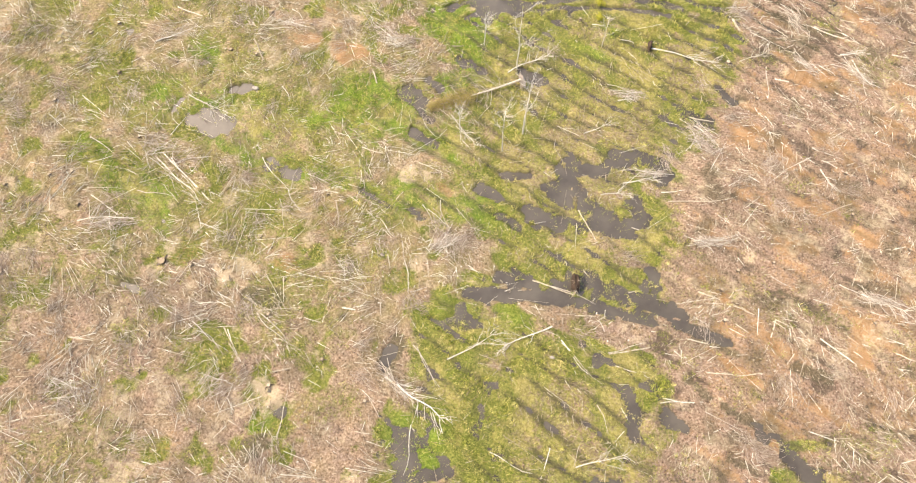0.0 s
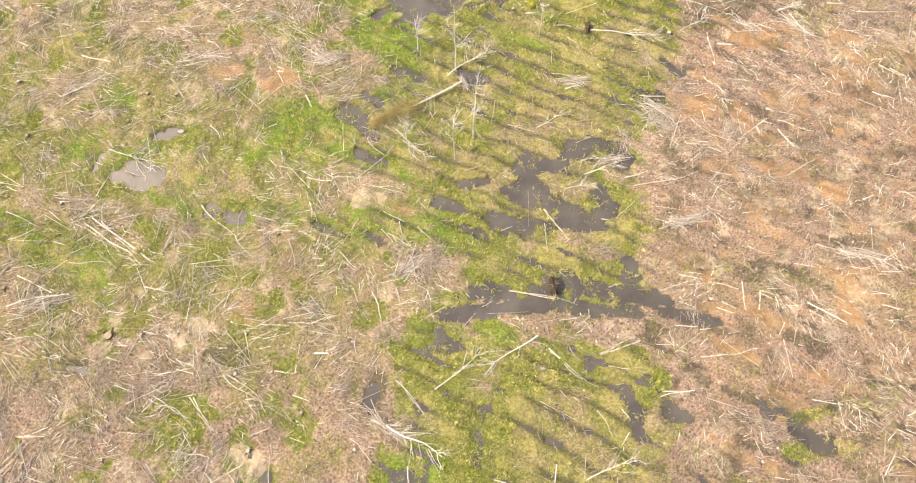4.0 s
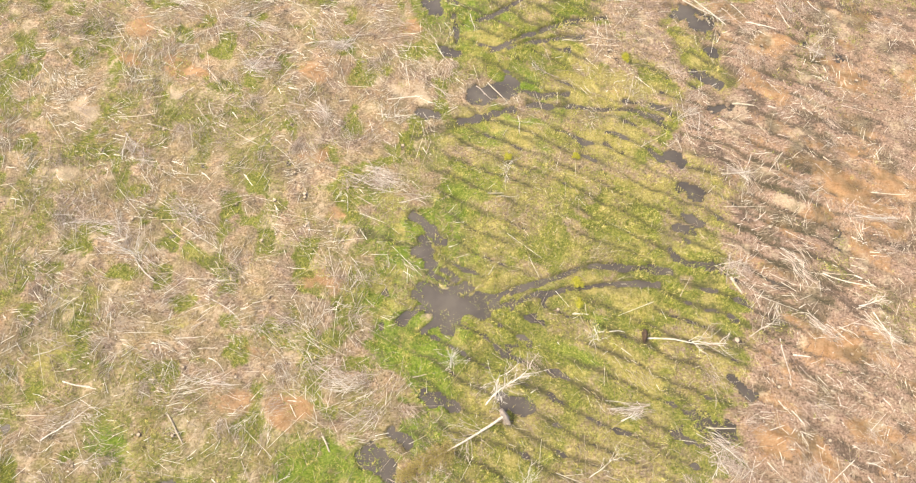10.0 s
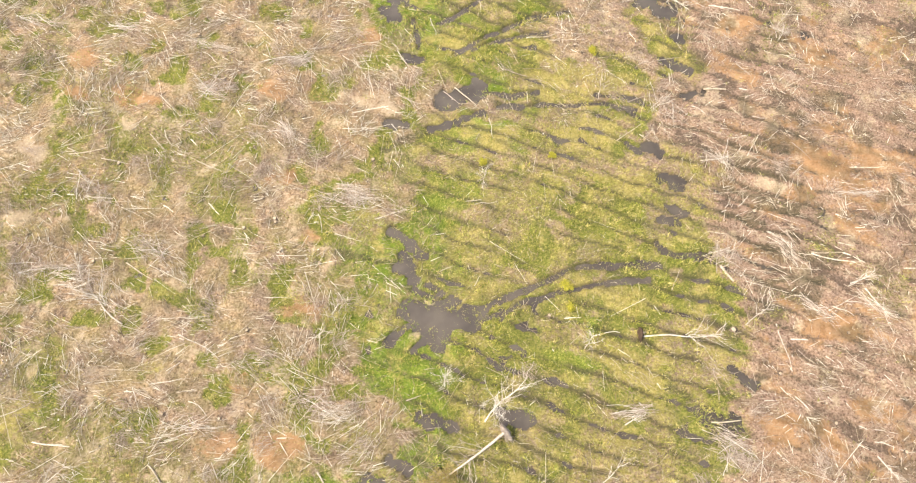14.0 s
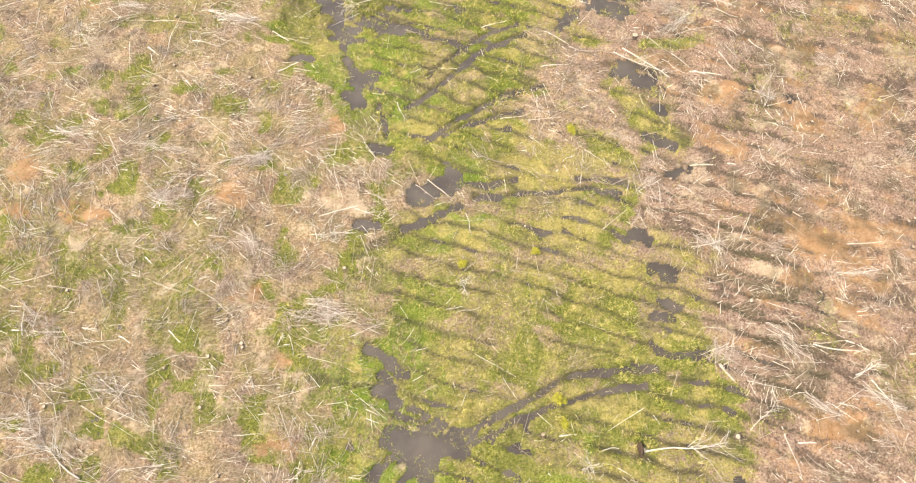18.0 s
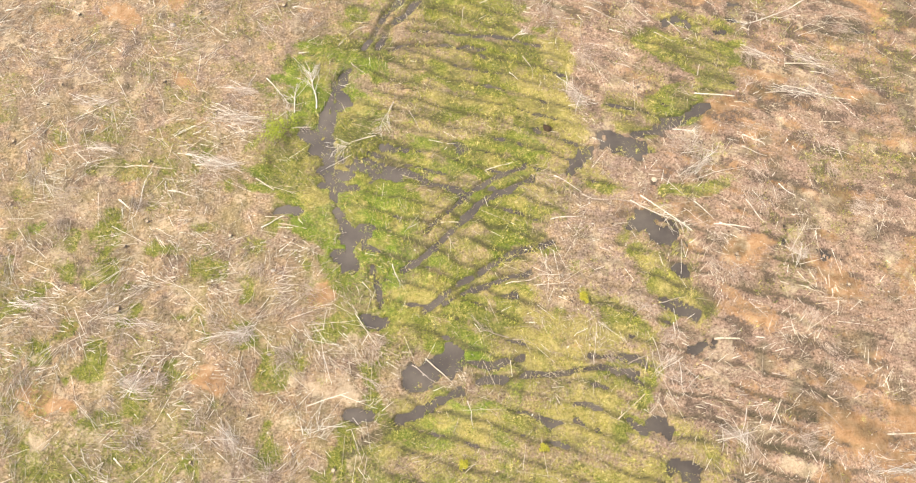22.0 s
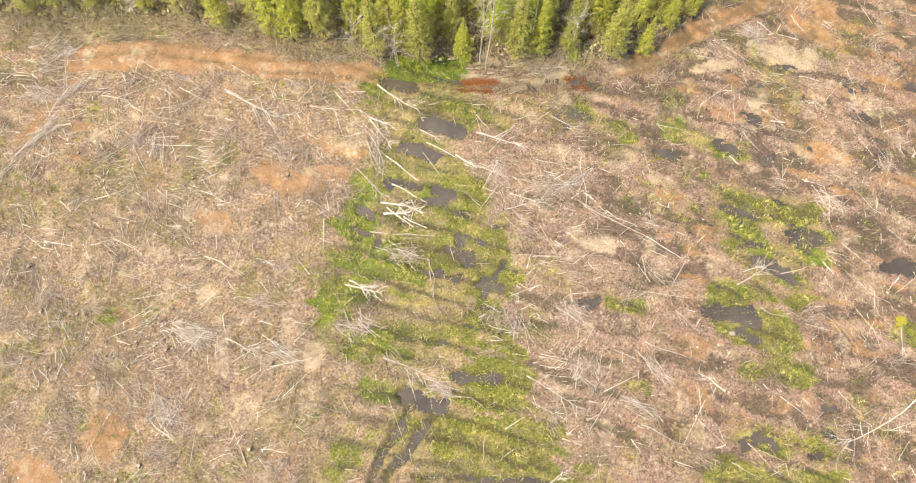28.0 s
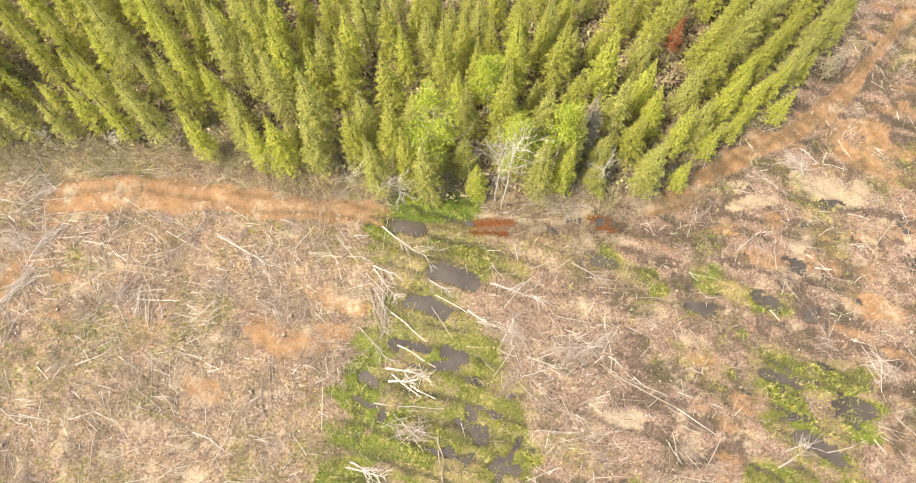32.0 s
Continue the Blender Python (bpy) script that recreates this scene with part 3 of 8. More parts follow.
area("green", -5.1, 35.9, 10.0, 39.0, 3.50, 1.3)
area("green", -5.8, 42.9, 12.3, 46.5, 4.25, 1.3)
area("green", -11.6, 49.8, 14.2, 53.0, 3.78, 1.3)
area("green", -20.8, 38.2, -11.1, 36.5, 2.79, 1.3)
area("green", -22.6, 35.2, -29.9, 33.7, 1.89, 1.3)
area("green", -40.6, 34.1, -32.2, 31.4, 2.15, 1.3)
area("green", -29.8, 29.1, -16.8, 29.3, 1.44, 1.3)
area("green", -14.6, 29.5, -7.7, 28.4, 1.94, 1.3)
area("green", -44.3, 26.1, -35.7, 24.0, 1.51, 1.3)
area("green", -35.4, 22.8, -34.0, 20.1, 1.06, 1.3)
area("green", -38.9, 40.4, -36.8, 39.2, 1.06, 1.3)
area("green", -45.8, 46.5, -45.7, 48.1, 1.35, 1.3)
area("green", 25.1, 11.3, 29.7, 13.1, 0.79, 1.3)
area("green", 25.9, 14.8, 28.6, 16.1, 0.46, 1.3)
area("green", -20.2, 5.0, -18.5, 6.4, 0.62, 1.3)
area("green", 11.3, 15.8, 12.4, 10.9, 0.80, 1.3)
area("green", -11.1, 73.5, 4.1, 75.0, 3.30, 1.3)
area("green", -11.3, 68.2, 12.1, 68.9, 3.46, 1.3)
area("green", -15.5, 61.4, 13.1, 63.3, 3.34, 1.3)
area("green", -15.5, 56.0, 14.1, 58.6, 3.25, 1.3)
area("green", -15.6, 51.6, 15.6, 54.3, 2.83, 1.3)
area("green", -12.4, 47.6, 14.7, 49.9, 2.66, 1.3)
area("green", -12.0, 43.6, 11.2, 45.5, 2.48, 1.3)
area("green", -22.1, 39.5, -14.7, 39.1, 1.70, 1.3)
area("green", -30.2, 36.3, -18.3, 35.2, 1.66, 1.3)
area("green", -39.8, 34.0, -33.3, 32.0, 1.62, 1.3)
area("green", -48.0, 45.8, -44.5, 44.9, 0.90, 1.3)
area("green", -39.3, 39.5, -36.9, 40.5, 0.72, 1.3)
area("green", -11.2, 91.2, 0.6, 91.1, 2.49, 1.3)
area("green", -10.1, 86.3, -2.4, 86.2, 2.94, 1.3)
area("green", -8.9, 83.2, -0.2, 81.5, 2.07, 1.3)
area("green", -4.6, 81.2, 12.1, 78.9, 1.12, 1.3)
area("green", 13.6, 89.3, 17.3, 83.6, 1.57, 1.3)
area("green", 13.1, 74.0, 15.0, 70.5, 1.45, 1.3)
area("green", 12.3, 68.5, 12.7, 64.0, 1.58, 1.3)
area("green", -11.5, 75.1, 8.3, 74.1, 2.29, 1.3)
area("green", -17.3, 65.4, -16.1, 60.5, 1.43, 1.3)
area("green", -17.7, 56.0, -16.1, 50.7, 1.76, 1.3)
area("green", 17.0, 51.2, 14.5, 49.7, 0.74, 1.3)
area("green", -36.6, 57.7, -32.3, 56.5, 0.93, 1.3)
area("green", -36.6, 50.8, -35.2, 51.3, 0.69, 1.3)
area("green", -19.8, 113.4, 4.2, 112.3, 3.56, 1.3)
area("green", -17.9, 107.2, 5.4, 106.0, 3.02, 1.3)
area("green", -21.5, 100.9, 2.9, 100.3, 2.61, 1.3)
area("green", -17.9, 95.9, 4.1, 95.4, 2.55, 1.3)
area("green", -15.6, 91.9, 1.9, 91.5, 2.21, 1.3)
area("green", -13.4, 88.0, 0.3, 87.2, 2.16, 1.3)
area("green", -9.1, 83.6, -1.2, 83.7, 1.56, 1.3)
area("green", 7.0, 85.6, 11.6, 81.7, 1.25, 1.3)
area("green", -3.9, 79.2, 10.9, 77.7, 0.99, 1.3)
area("green", 6.8, 101.5, 10.5, 97.1, 1.24, 1.3)
area("green", 12.4, 101.6, 15.7, 102.1, 0.69, 1.3)
area("green", 17.1, 106.2, 25.8, 109.7, 1.25, 1.3)
area("green", 17.8, 114.1, 26.5, 112.9, 1.35, 1.3)
area("green", 16.0, 96.8, 22.4, 97.1, 0.81, 1.3)
area("green", 12.9, 92.9, 11.9, 90.9, 0.66, 1.3)
area("green", 13.4, 88.9, 16.7, 87.5, 0.77, 1.3)
area("green", 13.6, 83.4, 17.4, 84.9, 0.75, 1.3)
area("green", -47.0, 95.6, -44.9, 96.2, 0.68, 1.3)
area("green", 17.7, 70.8, 18.8, 72.8, 0.54, 1.3)
area("green", -16.0, 114.9, 2.0, 110.2, 2.57, 1.3)
area("green", -16.1, 107.4, 4.6, 105.7, 2.85, 1.3)
area("green", -20.2, 102.7, 6.0, 100.5, 2.77, 1.3)
area("green", -13.6, 120.5, 0.8, 119.4, 2.67, 1.3)
area("green", -14.1, 124.7, 0.1, 123.7, 1.59, 1.3)
area("green", -13.3, 129.8, -1.8, 128.3, 2.44, 1.3)
area("green", -13.8, 133.8, 0.5, 132.8, 2.25, 1.3)
area("green", -11.8, 139.2, 0.3, 137.0, 2.31, 1.3)
area("green", -9.7, 144.9, -1.1, 142.2, 2.62, 1.3)
area("green", 24.8, 140.6, 30.4, 136.6, 1.79, 1.3)
area("green", 23.8, 135.5, 28.4, 131.0, 1.74, 1.3)
area("green", 20.6, 129.5, 24.9, 126.5, 1.57, 1.3)
area("green", 22.0, 124.1, 26.6, 123.1, 1.07, 1.3)
area("green", 20.7, 117.9, 27.1, 115.7, 1.32, 1.3)
area("green", 19.1, 113.3, 25.4, 111.1, 1.29, 1.3)
area("green", 12.9, 107.1, 21.5, 106.5, 1.24, 1.3)
area("green", 13.0, 104.5, 17.2, 104.2, 0.85, 1.3)
area("green", 10.5, 130.8, 12.8, 130.0, 0.78, 1.3)
area("green", 37.1, 125.7, 39.9, 124.8, 0.98, 1.3)
area("green", 5.8, 103.0, 8.9, 99.3, 1.44, 1.3)
area("green", 10.0, 123.3, 11.7, 122.9, 0.52, 1.3)
area("green", 0.9, 120.6, 2.6, 115.2, 0.78, 1.3)
area("green", -35.1, 132.9, -34.0, 133.4, 0.57, 1.3)
area("green", -9.8, 156.2, -2.7, 154.4, 1.10, 1.3)
area("green", -6.7, 152.4, 2.9, 149.9, 1.52, 1.3)
area("green", -7.5, 148.5, -3.0, 145.4, 1.75, 1.3)
area("green", -11.4, 145.6, -7.3, 143.6, 1.20, 1.3)
area("green", -11.6, 141.9, -1.4, 140.0, 1.69, 1.3)
area("green", -12.3, 137.0, 0.1, 134.9, 2.29, 1.3)
area("green", -12.9, 133.7, 0.8, 132.5, 1.37, 1.3)
area("green", 11.0, 152.1, 15.8, 147.6, 0.88, 1.3)
area("green", 20.4, 148.4, 27.0, 145.5, 1.10, 1.3)
area("green", 18.5, 144.6, 21.7, 144.3, 0.59, 1.3)
area("green", 24.7, 140.8, 24.8, 130.8, 1.19, 1.3)
area("green", 20.4, 131.6, 23.8, 130.8, 0.90, 1.3)
area("green", -14.8, 134.4, -12.9, 133.3, 0.97, 1.3)
area("green", 24.8, 135.3, 30.8, 133.7, 1.72, 1.3)
area("green", 23.5, 138.5, 25.3, 137.3, 0.95, 1.3)
area("yellow", -1.5, 86.7, 3.3, 83.4, 2.15, 1.4)
area("yellow", 6.5, 82.0, 11.5, 81.1, 1.35, 1.4)
area("yellow", 4.5, 109.1, 8.7, 102.1, 2.10, 1.4)
area("yellow", 6.5, 114.6, 8.1, 112.1, 1.32, 1.4)
area("yellow", 3.8, 107.9, 6.3, 103.0, 1.99, 1.4)
area("yellow", 11.5, 105.1, 15.2, 104.8, 0.80, 1.4)
area("yellow", 4.7, 133.2, 7.1, 132.7, 1.21, 1.4)
area("yellow", 18.2, 113.1, 18.7, 112.8, 0.72, 1.4)
area("yellow", -5.7, 108.6, 1.5, 106.0, 1.15, 1.4)
area("yellow", 2.4, 59.4, 6.6, 57.6, 1.32, 1.4)
area("yellow", 4.0, 68.1, 9.7, 71.3, 1.65, 1.4)
area("yellow", 1.3, 83.8, 3.6, 82.2, 2.41, 1.4)
area("yellow", 3.4, 74.9, 6.7, 77.7, 1.80, 1.4)
area("yellow", 4.1, 52.7, 8.6, 51.2, 1.70, 1.4)
area("yellow", -0.3, 140.4, 1.3, 140.8, 1.03, 1.4)
area("yellow", 6.4, 132.9, 7.3, 132.4, 0.75, 1.4)
area("yellow", 4.1, 26.7, 5.7, 27.5, 0.88, 1.4)
area("yellow", 9.8, 17.7, 10.8, 18.3, 0.72, 1.4)
area("green", -5.7, 156.9, -2.4, 155.3, 2.04, 1.1)
area("mud", -9.5, 14.6, -10.1, 12.2, 0.72, 0.9, False)
area("mud", -23.9, 15.3, -21.5, 15.5, 0.77, 0.9, False)
area("mud", -36.3, 13.5, -34.7, 13.6, 0.71, 0.9, False)
area("mud", 25.8, 21.5, 28.8, 21.2, 0.46, 0.9, False)
area("mud", 16.3, 22.2, 20.3, 21.5, 0.41, 0.9, False)
area("mud", -18.8, 2.5, -18.0, 3.2, 0.88, 0.9, False)
area("mud", -7.6, 145.0, -6.2, 143.9, 0.71, 0.9, False)
area("mud", -7.0, 155.6, -5.9, 155.0, 0.69, 0.9, False)
area("pool", -16.6, 109.4, -17.9, 106.4, 0.46, 0.9, False)
area("pool", -17.9, 106.4, -18.5, 103.9, 0.46, 0.9, False)
area("pool", -17.1, 99.9, -16.1, 96.5, 0.34, 0.9, False)
area("pool", -16.1, 96.5, -15.5, 93.5, 0.34, 0.9, False)
area("pool", -15.3, 92.5, -15.9, 90.3, 0.40, 0.9, False)
area("pool", -13.3, 89.9, -12.6, 86.1, 0.29, 0.9, False)
area("pool", -36.1, 32.2, -33.4, 32.5, 1.20, 0.9, False)
area("pool", -27.1, 29.0, -24.3, 28.7, 0.74, 0.9, False)
area("pool", -36.5, 31.6, -33.5, 31.9, 0.97, 0.9, False)
area("rust", -0.6, 155.3, 3.4, 154.9, 0.36, 0.6, False)
area("rust", -0.7, 154.4, 2.6, 153.9, 0.30, 0.6, False)
area("rust", 10.5, 155.1, 12.3, 154.7, 0.32, 0.6, False)
area("rust", 11.3, 154.2, 12.8, 153.6, 0.30, 0.6, False)
area("pale", -0.8, 155.9, 3.7, 155.5, 0.35, 0.7)
area("pale", -0.7, 153.4, 2.9, 153.1, 0.35, 0.7)
area("pale", 9.0, 154.1, 10.6, 153.9, 0.45, 0.8)
area("pale", 12.6, 152.9, 14.6, 152.4, 0.5, 0.8)
area("pale", 14.6, 152.4, 14.4, 150.8, 0.4, 0.8)
area("orange", -29.4, 43.6, -28.5, 43.5, 1.38, 1.1)
area("orange", -24.8, 44.2, -23.9, 43.9, 0.87, 1.1)
area("pale", -12.9, 31.4, -11.6, 31.5, 1.18, 1.0)
area("orange", -9.8, 30.2, -9.0, 30.0, 0.75, 1.1)
area("orange", 19.3, 45.2, 21.8, 44.3, 1.12, 1.1)
area("orange", 25.2, 55.5, 26.0, 54.8, 1.50, 1.1)
area("orange", 18.4, 28.0, 19.2, 27.9, 1.01, 1.1)
area("orange", 32.9, 28.1, 31.8, 24.6, 1.16, 1.1)
area("orange", 24.0, 34.2, 25.3, 33.4, 1.21, 1.1)
area("orange", 31.0, 37.7, 32.1, 37.4, 1.02, 1.1)
area("orange", -21.6, 19.7, -21.0, 19.0, 1.09, 1.1)
area("pale", -25.6, 17.3, -24.7, 16.7, 1.36, 1.0)
area("orange", -28.4, 49.9, -27.4, 49.7, 1.19, 1.1)
area("pale", -35.5, 40.1, -34.6, 39.8, 0.84, 1.0)
area("orange", -24.5, 43.5, -23.1, 43.4, 1.26, 1.1)
area("pale", -26.5, 16.8, -24.8, 17.7, 1.41, 1.0)
area("orange", -21.9, 19.0, -21.4, 18.8, 1.20, 1.1)
area("pale", -31.2, 4.6, -30.4, 4.6, 1.41, 1.0)
area("pale", -20.7, 7.2, -20.1, 6.9, 1.01, 1.0)
area("orange", 24.7, 54.8, 26.0, 54.3, 1.82, 1.1)
area("orange", -23.2, 56.1, -22.6, 55.8, 1.22, 1.1)
area("orange", -23.2, 63.6, -22.4, 63.6, 0.87, 1.1)
area("pale", -35.6, 40.1, -34.7, 39.9, 1.10, 1.0)
area("orange", 19.7, 45.5, 21.7, 44.1, 1.17, 1.1)
area("orange", 24.0, 54.5, 24.8, 54.2, 1.13, 1.1)
area("orange", 32.9, 67.4, 34.3, 67.2, 1.10, 1.1)
area("orange", 35.6, 72.9, 37.5, 72.7, 1.39, 1.1)
area("orange", 31.5, 85.1, 32.5, 85.0, 1.47, 1.1)
area("pale", -18.5, 79.6, -17.5, 79.3, 1.27, 1.0)
area("pale", 22.3, 69.8, 23.8, 69.5, 0.68, 1.0)
area("pale", -51.7, 64.9, -51.1, 64.7, 1.04, 1.0)
area("orange", -51.5, 74.4, -50.8, 74.1, 0.91, 1.1)
area("orange", -42.1, 80.6, -40.4, 80.3, 1.14, 1.1)
area("orange", 27.3, 46.9, 28.4, 46.7, 0.92, 1.1)
area("pale", -51.5, 74.2, -50.8, 73.8, 1.00, 1.0)
area("pale", -52.2, 65.3, -51.5, 65.0, 0.83, 1.0)
area("orange", 30.8, 85.5, 32.7, 85.1, 1.43, 1.1)
area("orange", 22.6, 88.8, 23.8, 88.3, 1.19, 1.1)
area("orange", 28.9, 72.6, 30.7, 72.3, 1.33, 1.1)
area("orange", 24.2, 54.8, 25.5, 54.5, 1.41, 1.1)
area("orange", 20.0, 45.7, 22.9, 44.8, 1.42, 1.1)
area("orange", -47.8, 80.5, -46.9, 80.3, 1.09, 1.1)
area("orange", -47.9, 85.4, -46.8, 84.7, 1.37, 1.1)
area("pale", -18.4, 79.5, -17.2, 79.1, 1.21, 1.0)
area("orange", -18.6, 88.0, -17.9, 87.6, 0.81, 1.1)
area("orange", -29.0, 81.2, -28.4, 80.8, 0.98, 1.1)
area("pale", -41.3, 77.3, -40.7, 77.0, 0.89, 1.0)
area("orange", -48.2, 84.2, -47.3, 83.9, 1.08, 1.1)
area("orange", 30.8, 86.3, 34.0, 85.5, 1.35, 1.1)
area("orange", 27.4, 103.4, 28.5, 102.9, 1.07, 1.1)
area("pale", 22.0, 70.3, 24.1, 69.8, 0.61, 1.0)
area("orange", 31.7, 67.9, 33.5, 67.5, 1.11, 1.1)
area("orange", -23.1, 63.9, -22.4, 63.5, 0.79, 1.1)
area("orange", 23.9, 89.6, 25.0, 89.1, 0.99, 1.1)
area("orange", 22.2, 82.3, 23.2, 81.8, 0.77, 1.1)
area("orange", 34.4, 73.5, 36.0, 73.0, 1.03, 1.1)
area("orange", -26.4, 70.3, -24.6, 69.9, 0.77, 1.1)
area("orange", -18.2, 79.9, -17.4, 79.1, 1.17, 1.1)
area("orange", -46.4, 105.2, -44.4, 104.8, 1.08, 1.1)
area("orange", -31.4, 112.1, -29.9, 111.4, 1.03, 1.1)
area("orange", 27.5, 103.8, 28.5, 103.2, 1.02, 1.1)
area("orange", 22.8, 89.9, 25.1, 88.6, 1.11, 1.1)
area("orange", 30.8, 86.0, 33.8, 85.0, 1.10, 1.1)
area("orange", 22.1, 82.5, 23.2, 82.0, 0.85, 1.1)
area("orange", -18.9, 87.8, -18.4, 87.3, 0.77, 1.1)
area("orange", -39.8, 121.6, -38.2, 120.9, 1.19, 1.1)
area("orange", -40.1, 80.4, -39.1, 80.1, 0.94, 1.1)
area("orange", -35.1, 123.6, -33.9, 123.1, 1.33, 1.1)
area("orange", -26.9, 142.1, -25.0, 141.1, 1.15, 1.1)
area("orange", -19.7, 146.4, -16.8, 145.2, 1.19, 1.1)
area("orange", -15.1, 146.6, -13.5, 146.2, 0.98, 1.1)
area("orange", -14.4, 149.8, -12.5, 148.9, 0.83, 1.1)
area("orange", -38.9, 154.4, -37.5, 153.9, 0.77, 1.1)
area("orange", -38.4, 150.1, -37.5, 149.7, 0.86, 1.1)
area("pale", 7.7, 148.1, 10.5, 146.0, 0.91, 1.0)
area("pale", 17.0, 142.5, 19.3, 141.5, 1.07, 1.0)
area("pale", 9.1, 137.7, 11.4, 136.7, 0.76, 1.0)
area("orange", 34.0, 145.0, 37.3, 144.2, 1.29, 1.1)
area("pale", 32.5, 156.8, 37.0, 154.9, 1.36, 1.0)
area("orange", 38.6, 160.2, 42.7, 158.9, 0.65, 1.1)
area("pale", -26.9, 134.7, -25.9, 134.2, 0.90, 1.0)
area("orange", -41.6, 143.3, -40.5, 142.7, 1.03, 1.1)
area("orange", -33.7, 133.6, -32.8, 133.2, 0.79, 1.1)
area("pale", -16.3, 128.3, -15.9, 127.7, 0.74, 1.0)
area("orange", 36.2, 159.6, 39.8, 157.6, 0.6, 1.1)
area("orange", 39.5, 160.7, 44.8, 158.3, 0.6, 1.1)
area("wheel", -39.2, 161.2, -33.9, 161.9, 0.24, 0.8, False)
area("wheel", -39.4, 162.7, -34.0, 163.4, 0.24, 0.8, False)
area("orange", -37.7, 161.6, -39.8, 158.4, 0.65, 1.1)
area("orange", -39.8, 158.4, -41.9, 155.1, 0.65, 1.1)
area("orange", -41.9, 155.1, -43.8, 151.9, 0.65, 1.1)
area("road", -39.3, 162.0, -33.9, 162.7, 1.39)
area("wheel", -34.1, 162.0, -26.9, 160.1, 0.24, 0.8, False)
area("wheel", -33.8, 163.4, -26.6, 161.6, 0.24, 0.8, False)
area("road", -33.9, 162.7, -26.7, 160.9, 1.51)
area("wheel", -26.9, 160.1, -20.3, 158.4, 0.24, 0.8, False)
area("wheel", -26.5, 161.6, -19.9, 159.8, 0.24, 0.8, False)
area("road", -26.7, 160.9, -20.1, 159.1, 1.51)
area("wheel", -20.2, 158.3, -14.2, 157.5, 0.24, 0.8, False)
area("wheel", -20.0, 159.8, -14.0, 159.0, 0.24, 0.8, False)
area("road", -20.1, 159.1, -14.1, 158.2, 1.41)
area("wheel", -14.3, 157.5, -9.4, 156.0, 0.24, 0.8, False)
area("wheel", -13.9, 158.9, -9.0, 157.4, 0.24, 0.8, False)
area("road", -14.1, 158.2, -9.2, 156.7, 1.20)
area("wheel", 17.3, 154.9, 23.5, 157.0, 0.24, 0.8, False)
area("wheel", 16.8, 156.3, 23.0, 158.5, 0.24, 0.8, False)
area("road", 17.1, 155.6, 23.3, 157.7, 0.76)
area("wheel", 23.6, 157.1, 30.1, 159.7, 0.24, 0.8, False)
area("wheel", 23.0, 158.4, 29.5, 161.1, 0.24, 0.8, False)
area("road", 23.3, 157.7, 29.8, 160.4, 0.77)
area("wheel", 30.2, 159.7, 35.9, 163.1, 0.24, 0.8, False)
area("wheel", 29.4, 161.0, 35.1, 164.4, 0.24, 0.8, False)
area("road", 29.8, 160.4, 35.5, 163.7, 0.73)
area("wheel", 35.9, 163.1, 40.5, 166.2, 0.24, 0.8, False)
area("wheel", 35.1, 164.4, 39.7, 167.4, 0.24, 0.8, False)
area("road", 35.5, 163.7, 40.1, 166.8, 0.67)
area("wheel", 40.6, 166.2, 45.8, 170.8, 0.24, 0.8, False)
area("wheel", 39.6, 167.3, 44.8, 171.9, 0.24, 0.8, False)
area("road", 40.1, 166.8, 45.3, 171.4, 0.61)
area("wheel", 45.8, 170.8, 50.5, 175.7, 0.24, 0.8, False)
area("wheel", 44.7, 171.9, 49.4, 176.7, 0.24, 0.8, False)
area("road", 45.3, 171.4, 49.9, 176.2, 0.63)
area("wet", -8.7, 156.0, -1.0, 155.1, 0.50)
area("wet", -1.1, 154.8, 13.5, 154.7, 0.78)
area("pale", 14.1, 154.4, 14.1, 151.8, 0.53, 1.0)
area("pool", -8.1, 155.7, -5.4, 155.3, 0.46, 0.9, False)
area("green", -7.8, 154.3, -7.2, 150.8, 1.30, 1.0)
area("green", -7.2, 150.8, -4.9, 146.5, 1.30, 1.0)
area("green", -8.7, 149.3, -10.5, 144.6, 1.20, 1.0)
area("green", -10.5, 144.6, -12.5, 140.1, 1.20, 1.0)
area("green", -3.6, 145.6, -1.8, 141.5, 1.50, 1.0)
area("green", -1.8, 141.5, -0.2, 137.1, 1.50, 1.0)
area("green", -7.0, 142.7, -5.3, 138.7, 1.60, 1.0)
area("green", 2.6, 139.9, 1.5, 133.7, 1.00, 1.0)
area("green", 1.5, 133.7, 0.8, 130.9, 1.00, 1.0)
area("green", -0.2, 133.8, -0.1, 129.6, 1.50, 1.0)
area("green", -6.6, 156.0, -1.0, 156.6, 1.15, 0.8)
area("green", -5.5, 157.0, -0.5, 157.4, 0.9, 0.8)
area("green", -7.2, 154.2, -2.4, 152.6, 2.45, 1.1)
area("pale", 3.3, 154.3, 4.8, 154.9, 0.44, 1.0)
area("pale", 12.1, 153.4, 13.1, 152.4, 0.50, 1.0)
area("pale", 6.3, 155.4, 10.2, 155.7, 0.50, 1.0)
area("pale", 14.0, 153.0, 13.9, 150.6, 0.44, 1.0)
area("pale", 15.2, 151.7, 15.4, 149.9, 0.44, 1.0)
area("pale", 28.6, 151.1, 31.0, 151.5, 0.56, 1.0)
area("pale", 25.4, 154.4, 28.3, 154.4, 0.57, 1.0)
area("pale", -13.8, 53.6, -12.3, 54.6, 0.37, 1.0)
